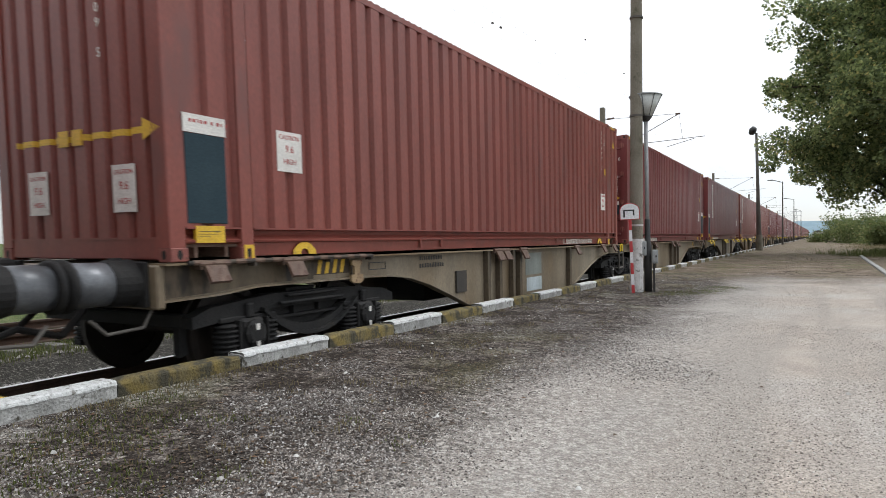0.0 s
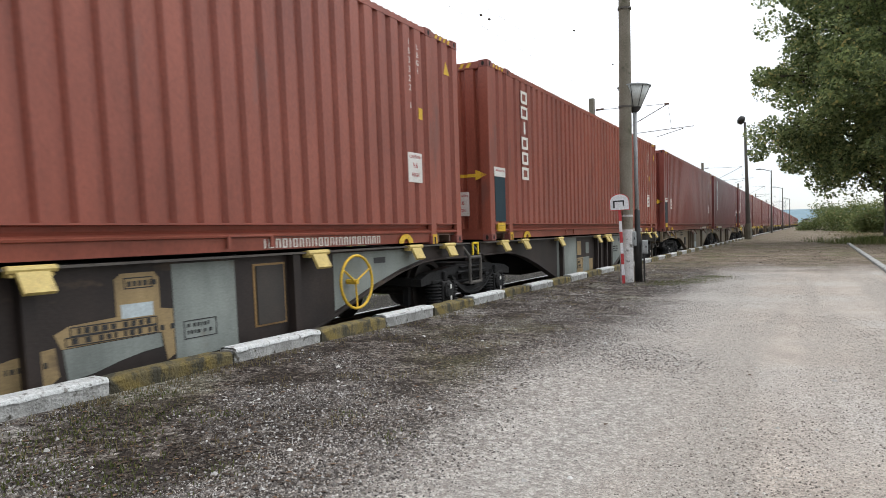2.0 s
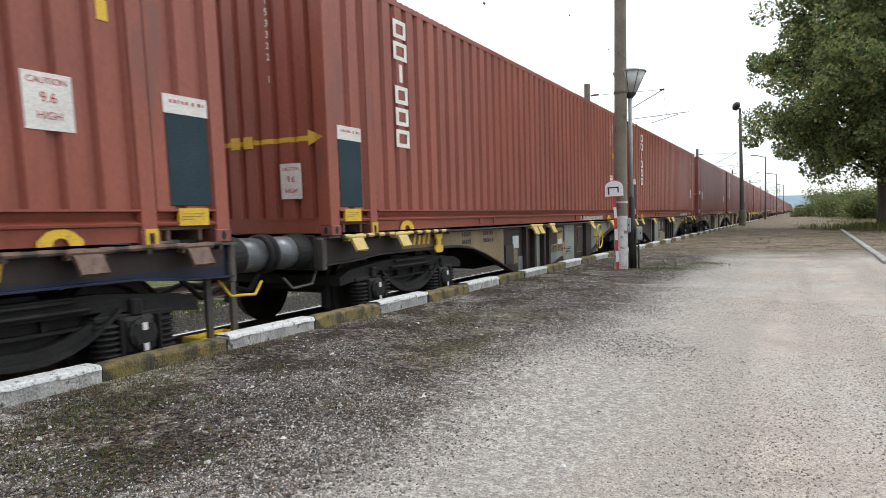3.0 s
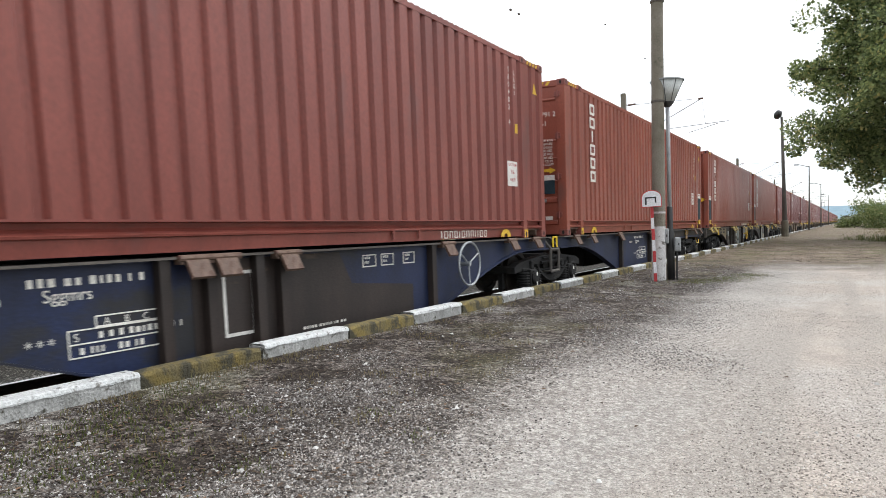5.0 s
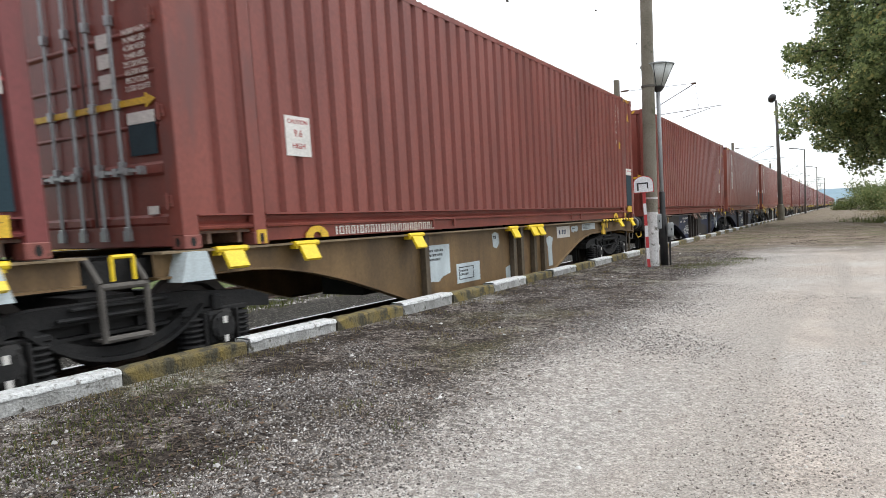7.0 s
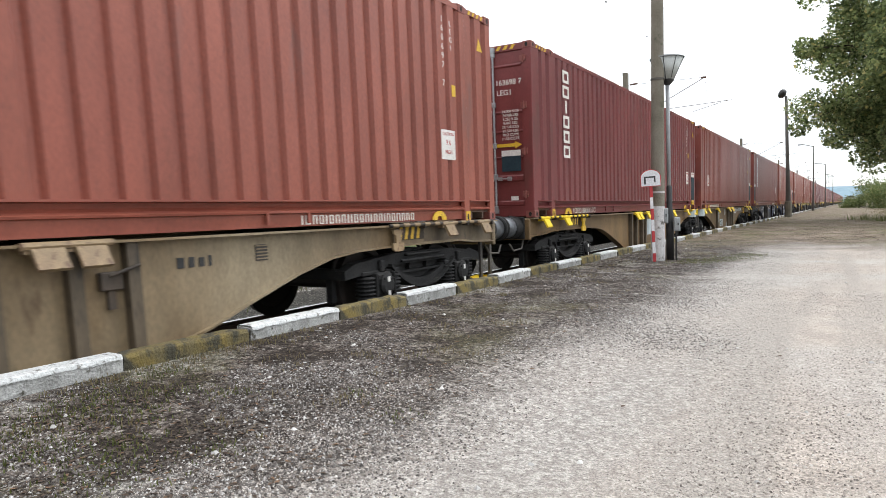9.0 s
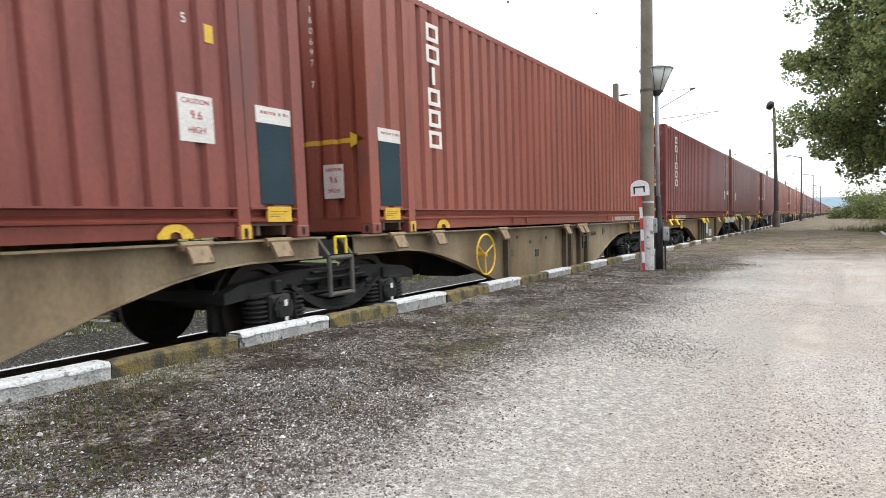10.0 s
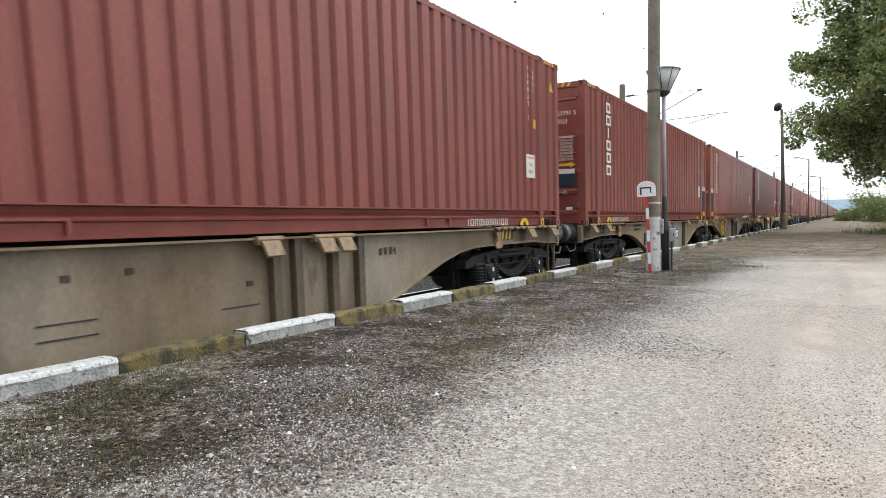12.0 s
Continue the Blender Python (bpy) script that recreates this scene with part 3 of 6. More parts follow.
def dome_mark(bm):
    prism(bm, [(0.0, 0.03), (0.0, 0.07), (0.07, 0.13), (0.13, 0.15), (0.21, 0.15), (0.27, 0.13), (0.34, 0.07), (0.34, 0.03), (0.235, 0.03),
               (0.215, 0.075), (0.17, 0.09), (0.125, 0.075), (0.105, 0.03)], "x", HALF - 0.008, HALF - 0.003)


def glyph_bars(seed, count, w, h):
    """A run of unreadable print as plain bars."""
    def make(bm):
        rnd = random.Random(seed)
        y = 0
        for i in range(count):
            k = w * rnd.choice((0.28, 0.5, 0.5, 0.62))
            flat(bm, y, y + k, 0, h * rnd.uniform(0.85, 1.0), 0)
            y += k + w * (0.42 if rnd.random() < 0.8 else 0.9)
    return make


def open_marks(seed, count, w, h):
    """A run of brand lettering as plain open frames and strokes."""
    def make(bm):
        rnd = random.Random(seed)
        y, s = 0, 0.017
        for i in range(count):
            k = w * rnd.choice((0.9, 0.9, 1.05, 0.32))
            if k < 0.5 * w:
                flat(bm, y, y + s * 1.2, 0, h, 0)
            else:
                flat(bm, y, y + s, 0, h, 0)
                flat(bm, y + k - s, y + k, 0, h, 0)
                flat(bm, y + s, y + k - s, h - s * 0.7, h, 0)
                if rnd.random() < 0.6:
                    flat(bm, y + s, y + k - s, 0, s * 0.7, 0)
            y += k + w * 0.46
    return make


def stacked_bars(widths, h, gap):
    """Large marks set one under another, plain open frames."""
    def make(bm):
        for i, w in enumerate(widths):
            z = -i * (h + gap)
            a, b, s = 0.2 - w / 2, 0.2 + w / 2, 0.065
            if w < 0.2:
                flat(bm, a + 0.045, b - 0.045, z - h, z, 0)
                continue
            flat(bm, a, b, z - 0.05, z, 0)
            flat(bm, a, b, z - h, z - h + 0.05, 0)
            flat(bm, a, a + s, z - h + 0.05, z - 0.05, 0)
            flat(bm, b - s, b, z - h + 0.05, z - 0.05, 0)
    return make


NAME_WIDTHS = (0.30, 0.32, 0.16, 0.30, 0.30, 0.32)


def side_label(parent, y, z, lines=True):
    """White warning sticker with red print."""
    st = piece("warning_sticker", 0, lambda bm: flat(bm, 0, 0.35, 0, 0.39, 0), STICKER, parent, pose(HALF - 0.011, y, z))
    if lines:
        writing("warning_text", "CAUTION", 0.062, RED_INK, st, pose(0.0055, 0.175, 0.315, 90, 0, 90))
        writing("warning_text", "9.6", 0.1, RED_INK, st, pose(0.0055, 0.175, 0.19, 90, 0, 90))
        writing("warning_text", "HIGH", 0.075, RED_INK, st, pose(0.0055, 0.175, 0.075, 90, 0, 90))


def height_panel(parent, y):
    """Dark teal plate with a white header."""
    piece("vent_panel", 0, lambda bm: (box(bm, HALF - 0.02, HALF - 0.004, 0, 0.43, 0, 0.75, 0.004)), TEAL, parent, pose(0, y, 0.32))
    head = piece("panel_header", 0, lambda bm: box(bm, HALF - 0.02, HALF - 0.002, -0.01, 0.44, 0, 0.155), STICKER, parent, pose(0, y, 1.075))
    tagged(piece("header_print", 0, glyph_bars(3, 9, 0.045, 0.03), RED_INK, head, pose(HALF - 0.004, 0.05, 0.085)), kind="stuff")
    plate = piece("yellow_plate", 0, lambda bm: box(bm, HALF - 0.03, HALF + 0.0025, 0, 0.31, 0, 0.145), YELLOW, parent, pose(0, y + 0.07, 0.155))
    piece("plate_print", 0, lambda bm: [flat(bm, 0.03, 0.03 + w, z, z + 0.004, 0) for w, z in ((0.12, 0.05), (0.20, 0.072), (0.24, 0.095))], BLACK_INK, plate, pose(HALF + 0.0005, 0, 0))


def stack_text(parent, name, text, y, z, size, step):
    """Characters set one under another."""
    for i, ch in enumerate(text):
        if ch != " ":
            writing(name, ch, size, LETTER, parent, pose(HALF - 0.010, y, z - i * step, 90, 0, 90))


def container(y, paint, door, big_name=True, url="", code="", near_label=False, label="", tag=1.475, name_at=1.39):
    """One container, its near end at y. door: the near end has the doors, else the blind front wall. url: which end has the web line."""
    tone = PAINT[paint]
    c = thing("shipping_container", label, "container", "containers on the train")
    c.matrix_basis = pose(TRACK_X, y, DECK)
    turned = pose(0, LEN, 0, 0, 0, 180)
    for m in (None, turned):
        piece("side_wall", 0, side_wall, tone, c, m)
        for yy in (0, LEN - 0.922):
            piece("side_end_panel", 0, end_panel, tone, c, (m or Matrix()) @ pose(0, yy, 0))
        piece("bottom_side_rail", 0, bottom_rail, tone, c, m)
        piece("top_side_rail", 0, top_rail, tone, c, m)
        for k in (Matrix(), Matrix.Translation((0, LEN, 0)) @ Matrix.Diagonal((1, -1, 1, 1))):
            w = (m or Matrix()) @ k
            flip = w.determinant() < 0
            piece("corner_post", flip, corner_post if not flip else (lambda bm: (corner_post(bm), bmesh.ops.scale(bm, vec=(1, -1, 1), verts=bm.verts))), tone, c,
                  w if not flip else w @ Matrix.Diagonal((1, -1, 1, 1)))
    for x in (1, -1):
        for yy in (0.762, LEN - 0.932):
            piece("stacking_post", 0, stack_post, tone, c, pose(0, yy, 0) if x > 0 else pose(0, yy + 0.17, 0, 0, 0, 180))
            for z in (0, HIGH - 0.118):
                piece("stacking_casting", 0, casting, CASTING, c, pose(0, yy, z) if x > 0 else pose(0, yy + 0.178, z, 0, 0, 180))
            if x > 0:
                piece("yellow_casting_mark", 0, casting_mark, YELLOW, c, pose(0, yy, 0))
        for yy in (0, LEN - 0.178):
            for z in (0, HIGH - 0.118):
                piece("corner_casting", 0, casting, CASTING, c, pose(0, yy, z) if x > 0 else pose(0, yy + 0.178, z, 0, 0, 180))
    piece("roof", 0, roof_sheet, ROOF, c)
    piece("floor_frame", 0, floor_frame, RUSTY_FLAP, c)
    for z in (0.06, HIGH - 0.06):
        for v in (0.089, 0.847, LEN - 0.847, LEN - 0.089):
            piece("casting_hole", "side", lambda bm: oval(bm, HALF, 0, 0, "x"), HOLE, c, pose(0, v, z))
        for sx in (1, -1):
            piece("casting_hole", "end", lambda bm: oval(bm, 0, 0, 0, "y"), HOLE, c, pose(sx * (HALF - 0.085), 0, z))
    piece("front_wall", "far", front_wall, tone, c, turned)
    if not door:
        piece("front_wall", "far", front_wall, tone, c)
    for m in (None, turned):
        piece("end_sill", 0, end_sill, tone, c, m)
        piece("end_header", 0, end_header, tone, c, m)
    ends = Matrix() if door else turned
    for s in (1, -1) if door else ():
        leaf = piece("door", s, (lambda bm: door_leaf(bm)) if s > 0 else (lambda bm: (door_leaf(bm), bmesh.ops.scale(bm, vec=(-1, 1, 1), verts=bm.verts))), tone, c, ends)
        for z0, z1 in DOOR_RIBS:
            piece("door_rib", z0, door_rib(z0, z1), tone, leaf, pose(s * 0.535, 0, 0))
        for k, x in enumerate((0.16, 0.50)):
            piece("lock_rod", 0, lock_rod, GALV, leaf, pose(s * x, 0.0, 0))
            piece("lock_handle", 0, lock_handle, GALV, leaf, pose(s * x, 0.0, 0) if s > 0 else pose(-x - 0.3, 0.0, 0))
        for z in (0.40, 1.13, 1.90, 2.68):
            piece("hinge", s, hinge if s > 0 else (lambda bm: (hinge(bm), bmesh.ops.scale(bm, vec=(-1, 1, 1), verts=bm.verts))), CASTING, leaf, pose(0, 0, z))
    if door:
        piece("door_gasket", 0, lambda bm: box(bm, -0.011, 0.011, 0.03, 0.06, 0.16, HIGH - 0.13), RUBBER, c, ends)
    # markings
    piece("yellow_dome_mark", 0, dome_mark, YELLOW, c, pose(-0.012, 1.46, 0))
    piece("yellow_dome_mark", 0, dome_mark, YELLOW, c, pose(-0.012, LEN - 1.75, 0))
    height_panel(c, LEN - 0.63 if door else 0.19)
    if not door:
        piece("yellow_arrow", 0, lambda bm: (strip_wall(bm, front_profile(0.003, -HALF + 0.2, HALF - 0.25), 1.06, 1.115, 0.002, flip=True),
                                             prism(bm, [(HALF - 0.27, 1.0), (HALF - 0.06, 1.09), (HALF - 0.27, 1.18)], "y", 0.0, 0.004)), YELLOW, c)
        piece("arrow_block", 0, lambda bm: (box(bm, -0.22, -0.08, 0.006, 0.016, 1.02, 1.16), box(bm, -0.02, 0.12, 0.006, 0.016, 1.02, 1.16)), YELLOW, c)
        for x in (0.52, -0.72):
            st = piece("end_sticker", 0, lambda bm: box(bm, 0, 0.3, 0.006, 0.011, 0, 0.40), STICKER, c, pose(x, 0, 0.42))
            writing("warning_text", "CAUTION", 0.055, RED_INK, st, pose(0.15, 0.0045, 0.32, 90, 0, 0))
            writing("warning_text", "9.6", 0.1, RED_INK, st, pose(0.15, 0.0045, 0.19, 90, 0, 0))
            writing("warning_text", "HIGH", 0.07, RED_INK, st, pose(0.15, 0.0045, 0.07, 90, 0, 0))
        if code:
            for i, ch in enumerate(code):
                if ch != " ":
                    writing("end_number", ch, 0.11, LETTER, c, pose(0.42, 0.010, 2.62 - i * 0.125, 90, 0, 0))
    else:
        piece("yellow_arrow", "door", lambda bm: (box(bm, -0.95, 0.88, 0.011, 0.016, 1.22, 1.275), prism(bm, [(0.88, 1.185), (1.01, 1.248), (0.88, 1.31)], "y", 0.011, 0.016)), YELLOW, c)
        if code:
            writing("door_number", code[-8:], 0.13, LETTER, c, pose(0.78, 0.0105, 2.27, 90, 0, 0))
            writing("door_number", "LEG1", 0.13, LETTER, c, pose(0.70, 0.0105, 2.10, 90, 0, 0))
        for k, row in enumerate(("34,000 KGS", "74,960 LBS", "4,280 KGS", "9,440 LBS", "29,720 KGS", "65,520 LBS", "89.2 CU.M", "3,150 CU.FT")):
            writing("capacity_text", row, 0.066, LETTER, c, pose(0.80, 0.012, 1.80 - k * 0.066, 90, 0, 0))
        for k in range(3):
            piece("class_plate", 0, lambda bm: box(bm, 0, 0.17, 0.012, 0.016, 0, 0.12), STICKER, c, pose(0.28, 0, 1.40 + k * 0.17))
        st = piece("door_plate", 0, lambda bm: box(bm, 0, 0.36, 0.010, 0.016, 0, 0.26), TEAL, c, pose(0.62, 0, 0.80))
        piece("plate_header", 0, lambda bm: box(bm, 0, 0.36, 0.008, 0.016, 0.262, 0.36), STICKER, st)
        piece("door_sticker", 0, lambda bm: box(bm, 0, 0.14, 0.010, 0.016, 0, 0.07), STICKER, c, pose(0.78, 0, 0.3))
    if big_name:
        for i, wide in enumerate(NAME_WIDTHS):
            piece("name_block", wide, stacked_bars((wide,), 0.225, 0.0), LETTER, c, pose(HALF - 0.0105, name_at, 2.70 - i * 0.277))
    if near_label:
        side_label(c, 1.27, 0.84)
    if tag:
        side_label(c, LEN - tag, 0.83)
    if code:
        stack_text(c, "side_number", code, LEN - 1.36, 2.62, 0.115, 0.118)
        stack_text(c, "side_number", "LEG1", LEN - 1.15, 2.6, 0.10, 0.105)
    piece("yellow_square", 0, lambda bm: flat(bm, 0, 0.09, 0, 0.15, 0), YELLOW, c, pose(HALF - 0.010, LEN - 1.16, 1.68))
    piece("yellow_triangle", 0, lambda bm: prism(bm, [(0, 0), (0.17, 0), (0.06, 0.18)], "x", 0, 0.003), YELLOW, c, pose(HALF - 0.010, LEN - 0.42, 2.42))
    piece("yellow_edge_stripes", 0, lambda bm: [prism(bm, [(yy, HIGH - 0.09), (yy + 0.05, HIGH - 0.09), (yy + 0.09, HIGH - 0.032), (yy + 0.04, HIGH - 0.032)], "x", HALF - 0.009, HALF - 0.005)
                                                for yy in (0.22, 0.34, 0.46, 0.58, LEN - 0.66, LEN - 0.54, LEN - 0.42, LEN - 0.30)], YELLOW, c)
    piece("header_stripes", 0, lambda bm: [prism(bm, [(xx, HIGH - 0.10), (xx + 0.06, HIGH - 0.10), (xx + 0.11, HIGH - 0.03), (xx + 0.05, HIGH - 0.03)], "y", 0.006, 0.011)
                                           for xx in [-1.0 + 0.13 * i for i in range(15)]], YELLOW, c)
    if url:
        short = url.endswith("short")
        tagged(piece("web_line", short, open_marks(9, 12, 0.095, 0.098) if short else open_marks(9, 23, 0.072, 0.092), LETTER, c,
                     pose(HALF - 0.0375, 1.95 if url.startswith("near") else LEN - (3.5 if short else 4.15), 0.045)), kind="stuff")
    return c


# ---- wagons: articulated twins on three bogies ----
GAP_END, GAP_MID = 1.48, 1.07
WAGON = 2 * LEN + GAP_END + GAP_MID
TOP = DECK - RAIL_TOP  # deck over the rail


def coil(bm):
    rings = []
    for i in range(6):
        z = 0.28 + i * 0.045
        rings += [(0.088, z), (0.116, z + 0.010), (0.120, z + 0.019), (0.116, z + 0.028), (0.088, z + 0.038)]
    lathe(bm, rings, seg=12)


def side_frame(bm):
    """Pressed side frame: a heavy upper beam, a flanged lower chord bowed down between the axles, a set-back web with a rib."""
    a, b = 0.93, 1.07
    prism(bm, [(-1.55, 0.66), (-1.35, 0.73), (-0.6, 0.80), (0.6, 0.80), (1.35, 0.73), (1.55, 0.66), (1.55, 0.56), (1.3, 0.585), (0.62, 0.66), (-0.62, 0.66), (-1.3, 0.585), (-1.55, 0.56)], "x", a, b)
    arc = [(-0.74 + 0.74 * i / 7, 0.345 + 0.30 * abs(1 - i / 7) ** 2.2) for i in range(15)]
    for (y0, z0), (y1, z1) in zip(arc, arc[1:]):
        prism(bm, [(y0, z0), (y1, z1), (y1, z1 + 0.035), (y0, z0 + 0.035)], "x", a - 0.03, b + 0.06)
        prism(bm, [(y0, z0 + 0.035), (y1, z1 + 0.035), (y1, z1 + 0.11), (y0, z0 + 0.11)], "x", a, b + 0.0)
        prism(bm, [(y0, z0 + 0.11), (y1, z1 + 0.11), (y1, 0.67), (y0, 0.67)], "x", a, a + 0.03)
    box(bm, a + 0.03, b - 0.03, -0.50, 0.50, 0.545, 0.57)
    for y in (-0.2, 0.2):
        box(bm, a + 0.03, b - 0.05, y - 0.015, y + 0.015, 0.57, 0.67)
    for y in (-0.9, 0.9):
        box(bm, a - 0.01, b + 0.02, y - 0.36, y + 0.36, 0.575, 0.625, 0.01)
        box(bm, b - 0.02, b + 0.05, y - 0.05, y + 0.05, 0.60, 0.74, 0.015)
    box(bm, a - 0.02, b + 0.05, -0.40, 0.40, 0.755, 0.785, 0.01)
    rod(bm, (1.10, -0.5, 0.70), (1.10, 0.5, 0.70), 0.018)


def bolster(bm):
    prism(bm, [(-0.22, 0.50), (0.22, 0.50), (0.26, 0.62), (0.22, 0.83), (-0.22, 0.83), (-0.26, 0.62)], "x", -0.93, 0.93)


def end_beam(bm):
    box(bm, -0.93, 0.93, -0.05, 0.05, 0.56, 0.68, 0.01)


def axle_box(bm):
    box(bm, 0.95, 1.14, -0.15, 0.15, 0.30, 0.60, 0.03)
    lathe(bm, [(0.13, 1.14), (0.13, 1.17), (0.09, 1.19)], centre=(0, 0, 0.46), axis="x", seg=12)
    box(bm, 0.97, 1.10, -0.36, 0.36, 0.24, 0.30, 0.01)
    for y in (-0.19, 0.16):
        box(bm, 0.96, 1.16, y, y + 0.03, 0.26, 0.60, 0.01)
    for q in range(4):
        rod(bm, (1.165, 0.1 * math.cos(q * 1.571 + 0.78), 0.46 + 0.1 * math.sin(q * 1.571 + 0.78)), (1.195, 0.1 * math.cos(q * 1.571 + 0.78), 0.46 + 0.1 * math.sin(q * 1.571 + 0.78)), 0.016, seg=6)


def reflector(bm):
    box(bm, 1.19, 1.195, -0.022, 0.022, -0.03, 0.03)


def wheelset(bm):
    lathe(bm, [(0.08, -0.98), (0.08, 0.98)], axis="x", seg=10)
    for s in (1, -1):
        lathe(bm, [(0.11, s * 0.66), (0.20, s * 0.70), (0.36, s * 0.71), (0.37, s * 0.69), (0.49, s * 0.69), (0.485, s * 0.715), (0.462, s * 0.73), (0.458, s * 0.815), (0.38, s * 0.815),
                   (0.36, s * 0.75), (0.20, s * 0.77), (0.12, s * 0.83)], axis="x", seg=28)


def brake_beam(bm):
    box(bm, -0.85, 0.85, -0.04, 0.04, 0.40, 0.48, 0.01)


def brake_shoe(bm):
    prism(bm, [(-0.04, 0.28), (0.05, 0.30), (0.03, 0.45), (0.05, 0.60), (-0.04, 0.62)], "x", -0.04, 0.04)


def bogie(parent, y, wheels, far=False):
    b = piece("bogie", 0, bolster, BOGIE, parent, pose(0, y, 0), "sooty black cast steel bogie")
    for yy in (-1.5, 1.5):
        piece("end_beam", 0, end_beam, BOGIE, b, pose(0, yy, 0))
    for s in (1, -1):
        piece("side_frame", 0, side_frame, BOGIE, b, pose(0, 0, 0) if s > 0 else pose(0, 0, 0, 0, 0, 180))
    for yy in (-0.9, 0.9):
        w = piece("wheelset", 0, wheelset, WHEEL, b, pose(0, yy, 0.46), smooth=False)
        wheels.append((w, yy))
        for s in (1, -1):
            m = pose(0, yy, 0) if s > 0 else pose(0, yy, 0, 0, 0, 180)
            piece("axle_box", 0, axle_box, BOGIE, b, m)
            for z in (0.355, 0.52):
                if s > 0 and not far:
                    piece("reflector", 0, reflector, STICKER, b, m @ pose(0, 0, z))
            for d in (-0.255, 0.255):
                if s > 0 or not far:
                    piece("spring", 0, coil, BOGIE, b, pose(s * 1.035, yy + d, 0.02))
    if not far:
        for yy in (-0.38, 0.38):
            piece("brake_beam", 0, brake_beam, BOGIE, b, pose(0, yy, 0))
        for yy in (-1.43, -0.38, 0.38, 1.43):
            piece("brake_shoe", 0, brake_shoe, BOGIE, b, pose(0.76, yy, 0))


# outline of the fish-belly girder: distance from the coupling end of the container, height under the deck
GIRDER = [(-0.06, -0.02), (13.95, -0.02), (13.95, -0.21), (12.95, -0.21), (12.6, -0.235), (12.1, -0.32), (11.5, -0.47), (10.95, -0.64), (10.5, -0.78), (10.2, -0.86),
          (5.6, -0.86), (5.3, -0.79), (4.8, -0.62), (4.2, -0.43), (3.7, -0.31), (3.25, -0.265), (2.6, -0.25), (1.0, -0.25), (0.55, -0.29), (-0.06, -0.31)]


def girder(bm):
    for s in (1, -1):
        a = (1.10, 1.115) if s > 0 else (-1.115, -1.10)
        prism(bm, [(y, TOP + z) for y, z in GIRDER], "x", *a)


def top_flange(bm):
    for s in (1, -1):
        a = (1.0, 1.225) if s > 0 else (-1.225, -1.0)
        box(bm, *a, -0.06, 13.95, TOP - 0.026, TOP - 0.008)


def lower_flange(bm):
    """The plate under the girder follows its lower edge."""
    low = [(y, TOP + z) for y, z in GIRDER[2:]]
    for s in (1, -1):
        a, b = (1.03, 1.165) if s > 0 else (-1.165, -1.03)
        for (y0, z0), (y1, z1) in zip(low, low[1:]):
            v = [bm.verts.new(p) for p in ((a, y0, z0), (b, y0, z0), (b, y1, z1), (a, y1, z1), (a, y0, z0 - 0.02), (b, y0, z0 - 0.02), (b, y1, z1 - 0.02), (a, y1, z1 - 0.02))]
            for q in ((0, 1, 2, 3), (4, 7, 6, 5), (0, 4, 5, 1), (3, 2, 6, 7), (1, 5, 6, 2), (0, 3, 7, 4)):
                bm.faces.new([v[i] for i in q])


def cross_beam(bm):
    box(bm, -1.095, 1.095, -0.06, 0.06, TOP - 0.24, TOP - 0.03)


def centre_sill(bm):
    box(bm, -0.25, 0.25, -0.06, 13.9, TOP - 0.24, TOP - 0.05)
    box(bm, -0.35, 0.35, 5.4, 10.3, TOP - 0.8, TOP - 0.24)


def stiffener(bm):
    prism(bm, [(1.115, -0.05), (1.2, -0.05), (1.2, 0.05), (1.115, 0.05), (1.115, 0.03), (1.165, 0.03), (1.165, -0.03), (1.115, -0.03)], "z", TOP - 0.85, TOP - 0.03)


def flap(bm):
    """Hinged locking spigot, folded down outside the frame."""
    rod(bm, (1.235, -0.17, TOP - 0.02), (1.235, 0.17, TOP - 0.02), 0.028)
    prism(bm, [(1.225, TOP - 0.03), (1.25, TOP - 0.02), (1.33, TOP - 0.17), (1.305, TOP - 0.19)], "y", -0.11, 0.11)
    box(bm, 1.16, 1.24, -0.15, -0.12, TOP - 0.07, TOP + 0.0)
    box(bm, 1.16, 1.24, 0.12, 0.15, TOP - 0.07, TOP + 0.0)


def tow_hook(bm):
    prism(bm, [(-0.09, -0.06), (0.09, -0.06), (0.09, -0.11), (0.05, -0.13), (0.05, -0.22), (0.11, -0.22), (0.11, -0.29), (0.07, -0.32), (-0.07, -0.32), (-0.11, -0.29), (-0.11, -0.22),
               (-0.05, -0.22), (-0.05, -0.13), (-0.09, -0.11)], "x", 1.165, 1.195)


def hazard(bm):
    for i in range(4):
        prism(bm, [(i * 0.13, -0.19), (i * 0.13 + 0.06, -0.19), (i * 0.13 + 0.1, -0.04), (i * 0.13 + 0.04, -0.04)], "x", 1.116, 1.121)


def buffer(bm):
    lathe(bm, [(0.16, -0.26), (0.172, -0.27), (0.175, -0.50), (0.165, -0.51), (0.165, -0.56)], axis="y", seg=22)


def buffer_housing(bm):
    box(bm, -0.2, 0.2, -0.045, 0.0, -0.2, 0.17, 0.01)
    lathe(bm, [(0.19, -0.04), (0.188, -0.24), (0.178, -0.27)], axis="y", seg=22)
    rod(bm, (0, -0.1, 0.18), (0, -0.22, 0.18), 0.02)


def buffer_plate(bm):
    lathe(bm, [(0.17, -0.56), (0.20, -0.575), (0.205, -0.61), (0.12, -0.635)], axis="y", seg=20)


def headstock(bm):
    box(bm, -1.16, 1.16, -0.10, -0.02, TOP - 0.38, TOP - 0.02, 0.015)
    box(bm, -0.25, 0.25, -0.45, -0.1, TOP - 0.34, TOP - 0.1, 0.02)


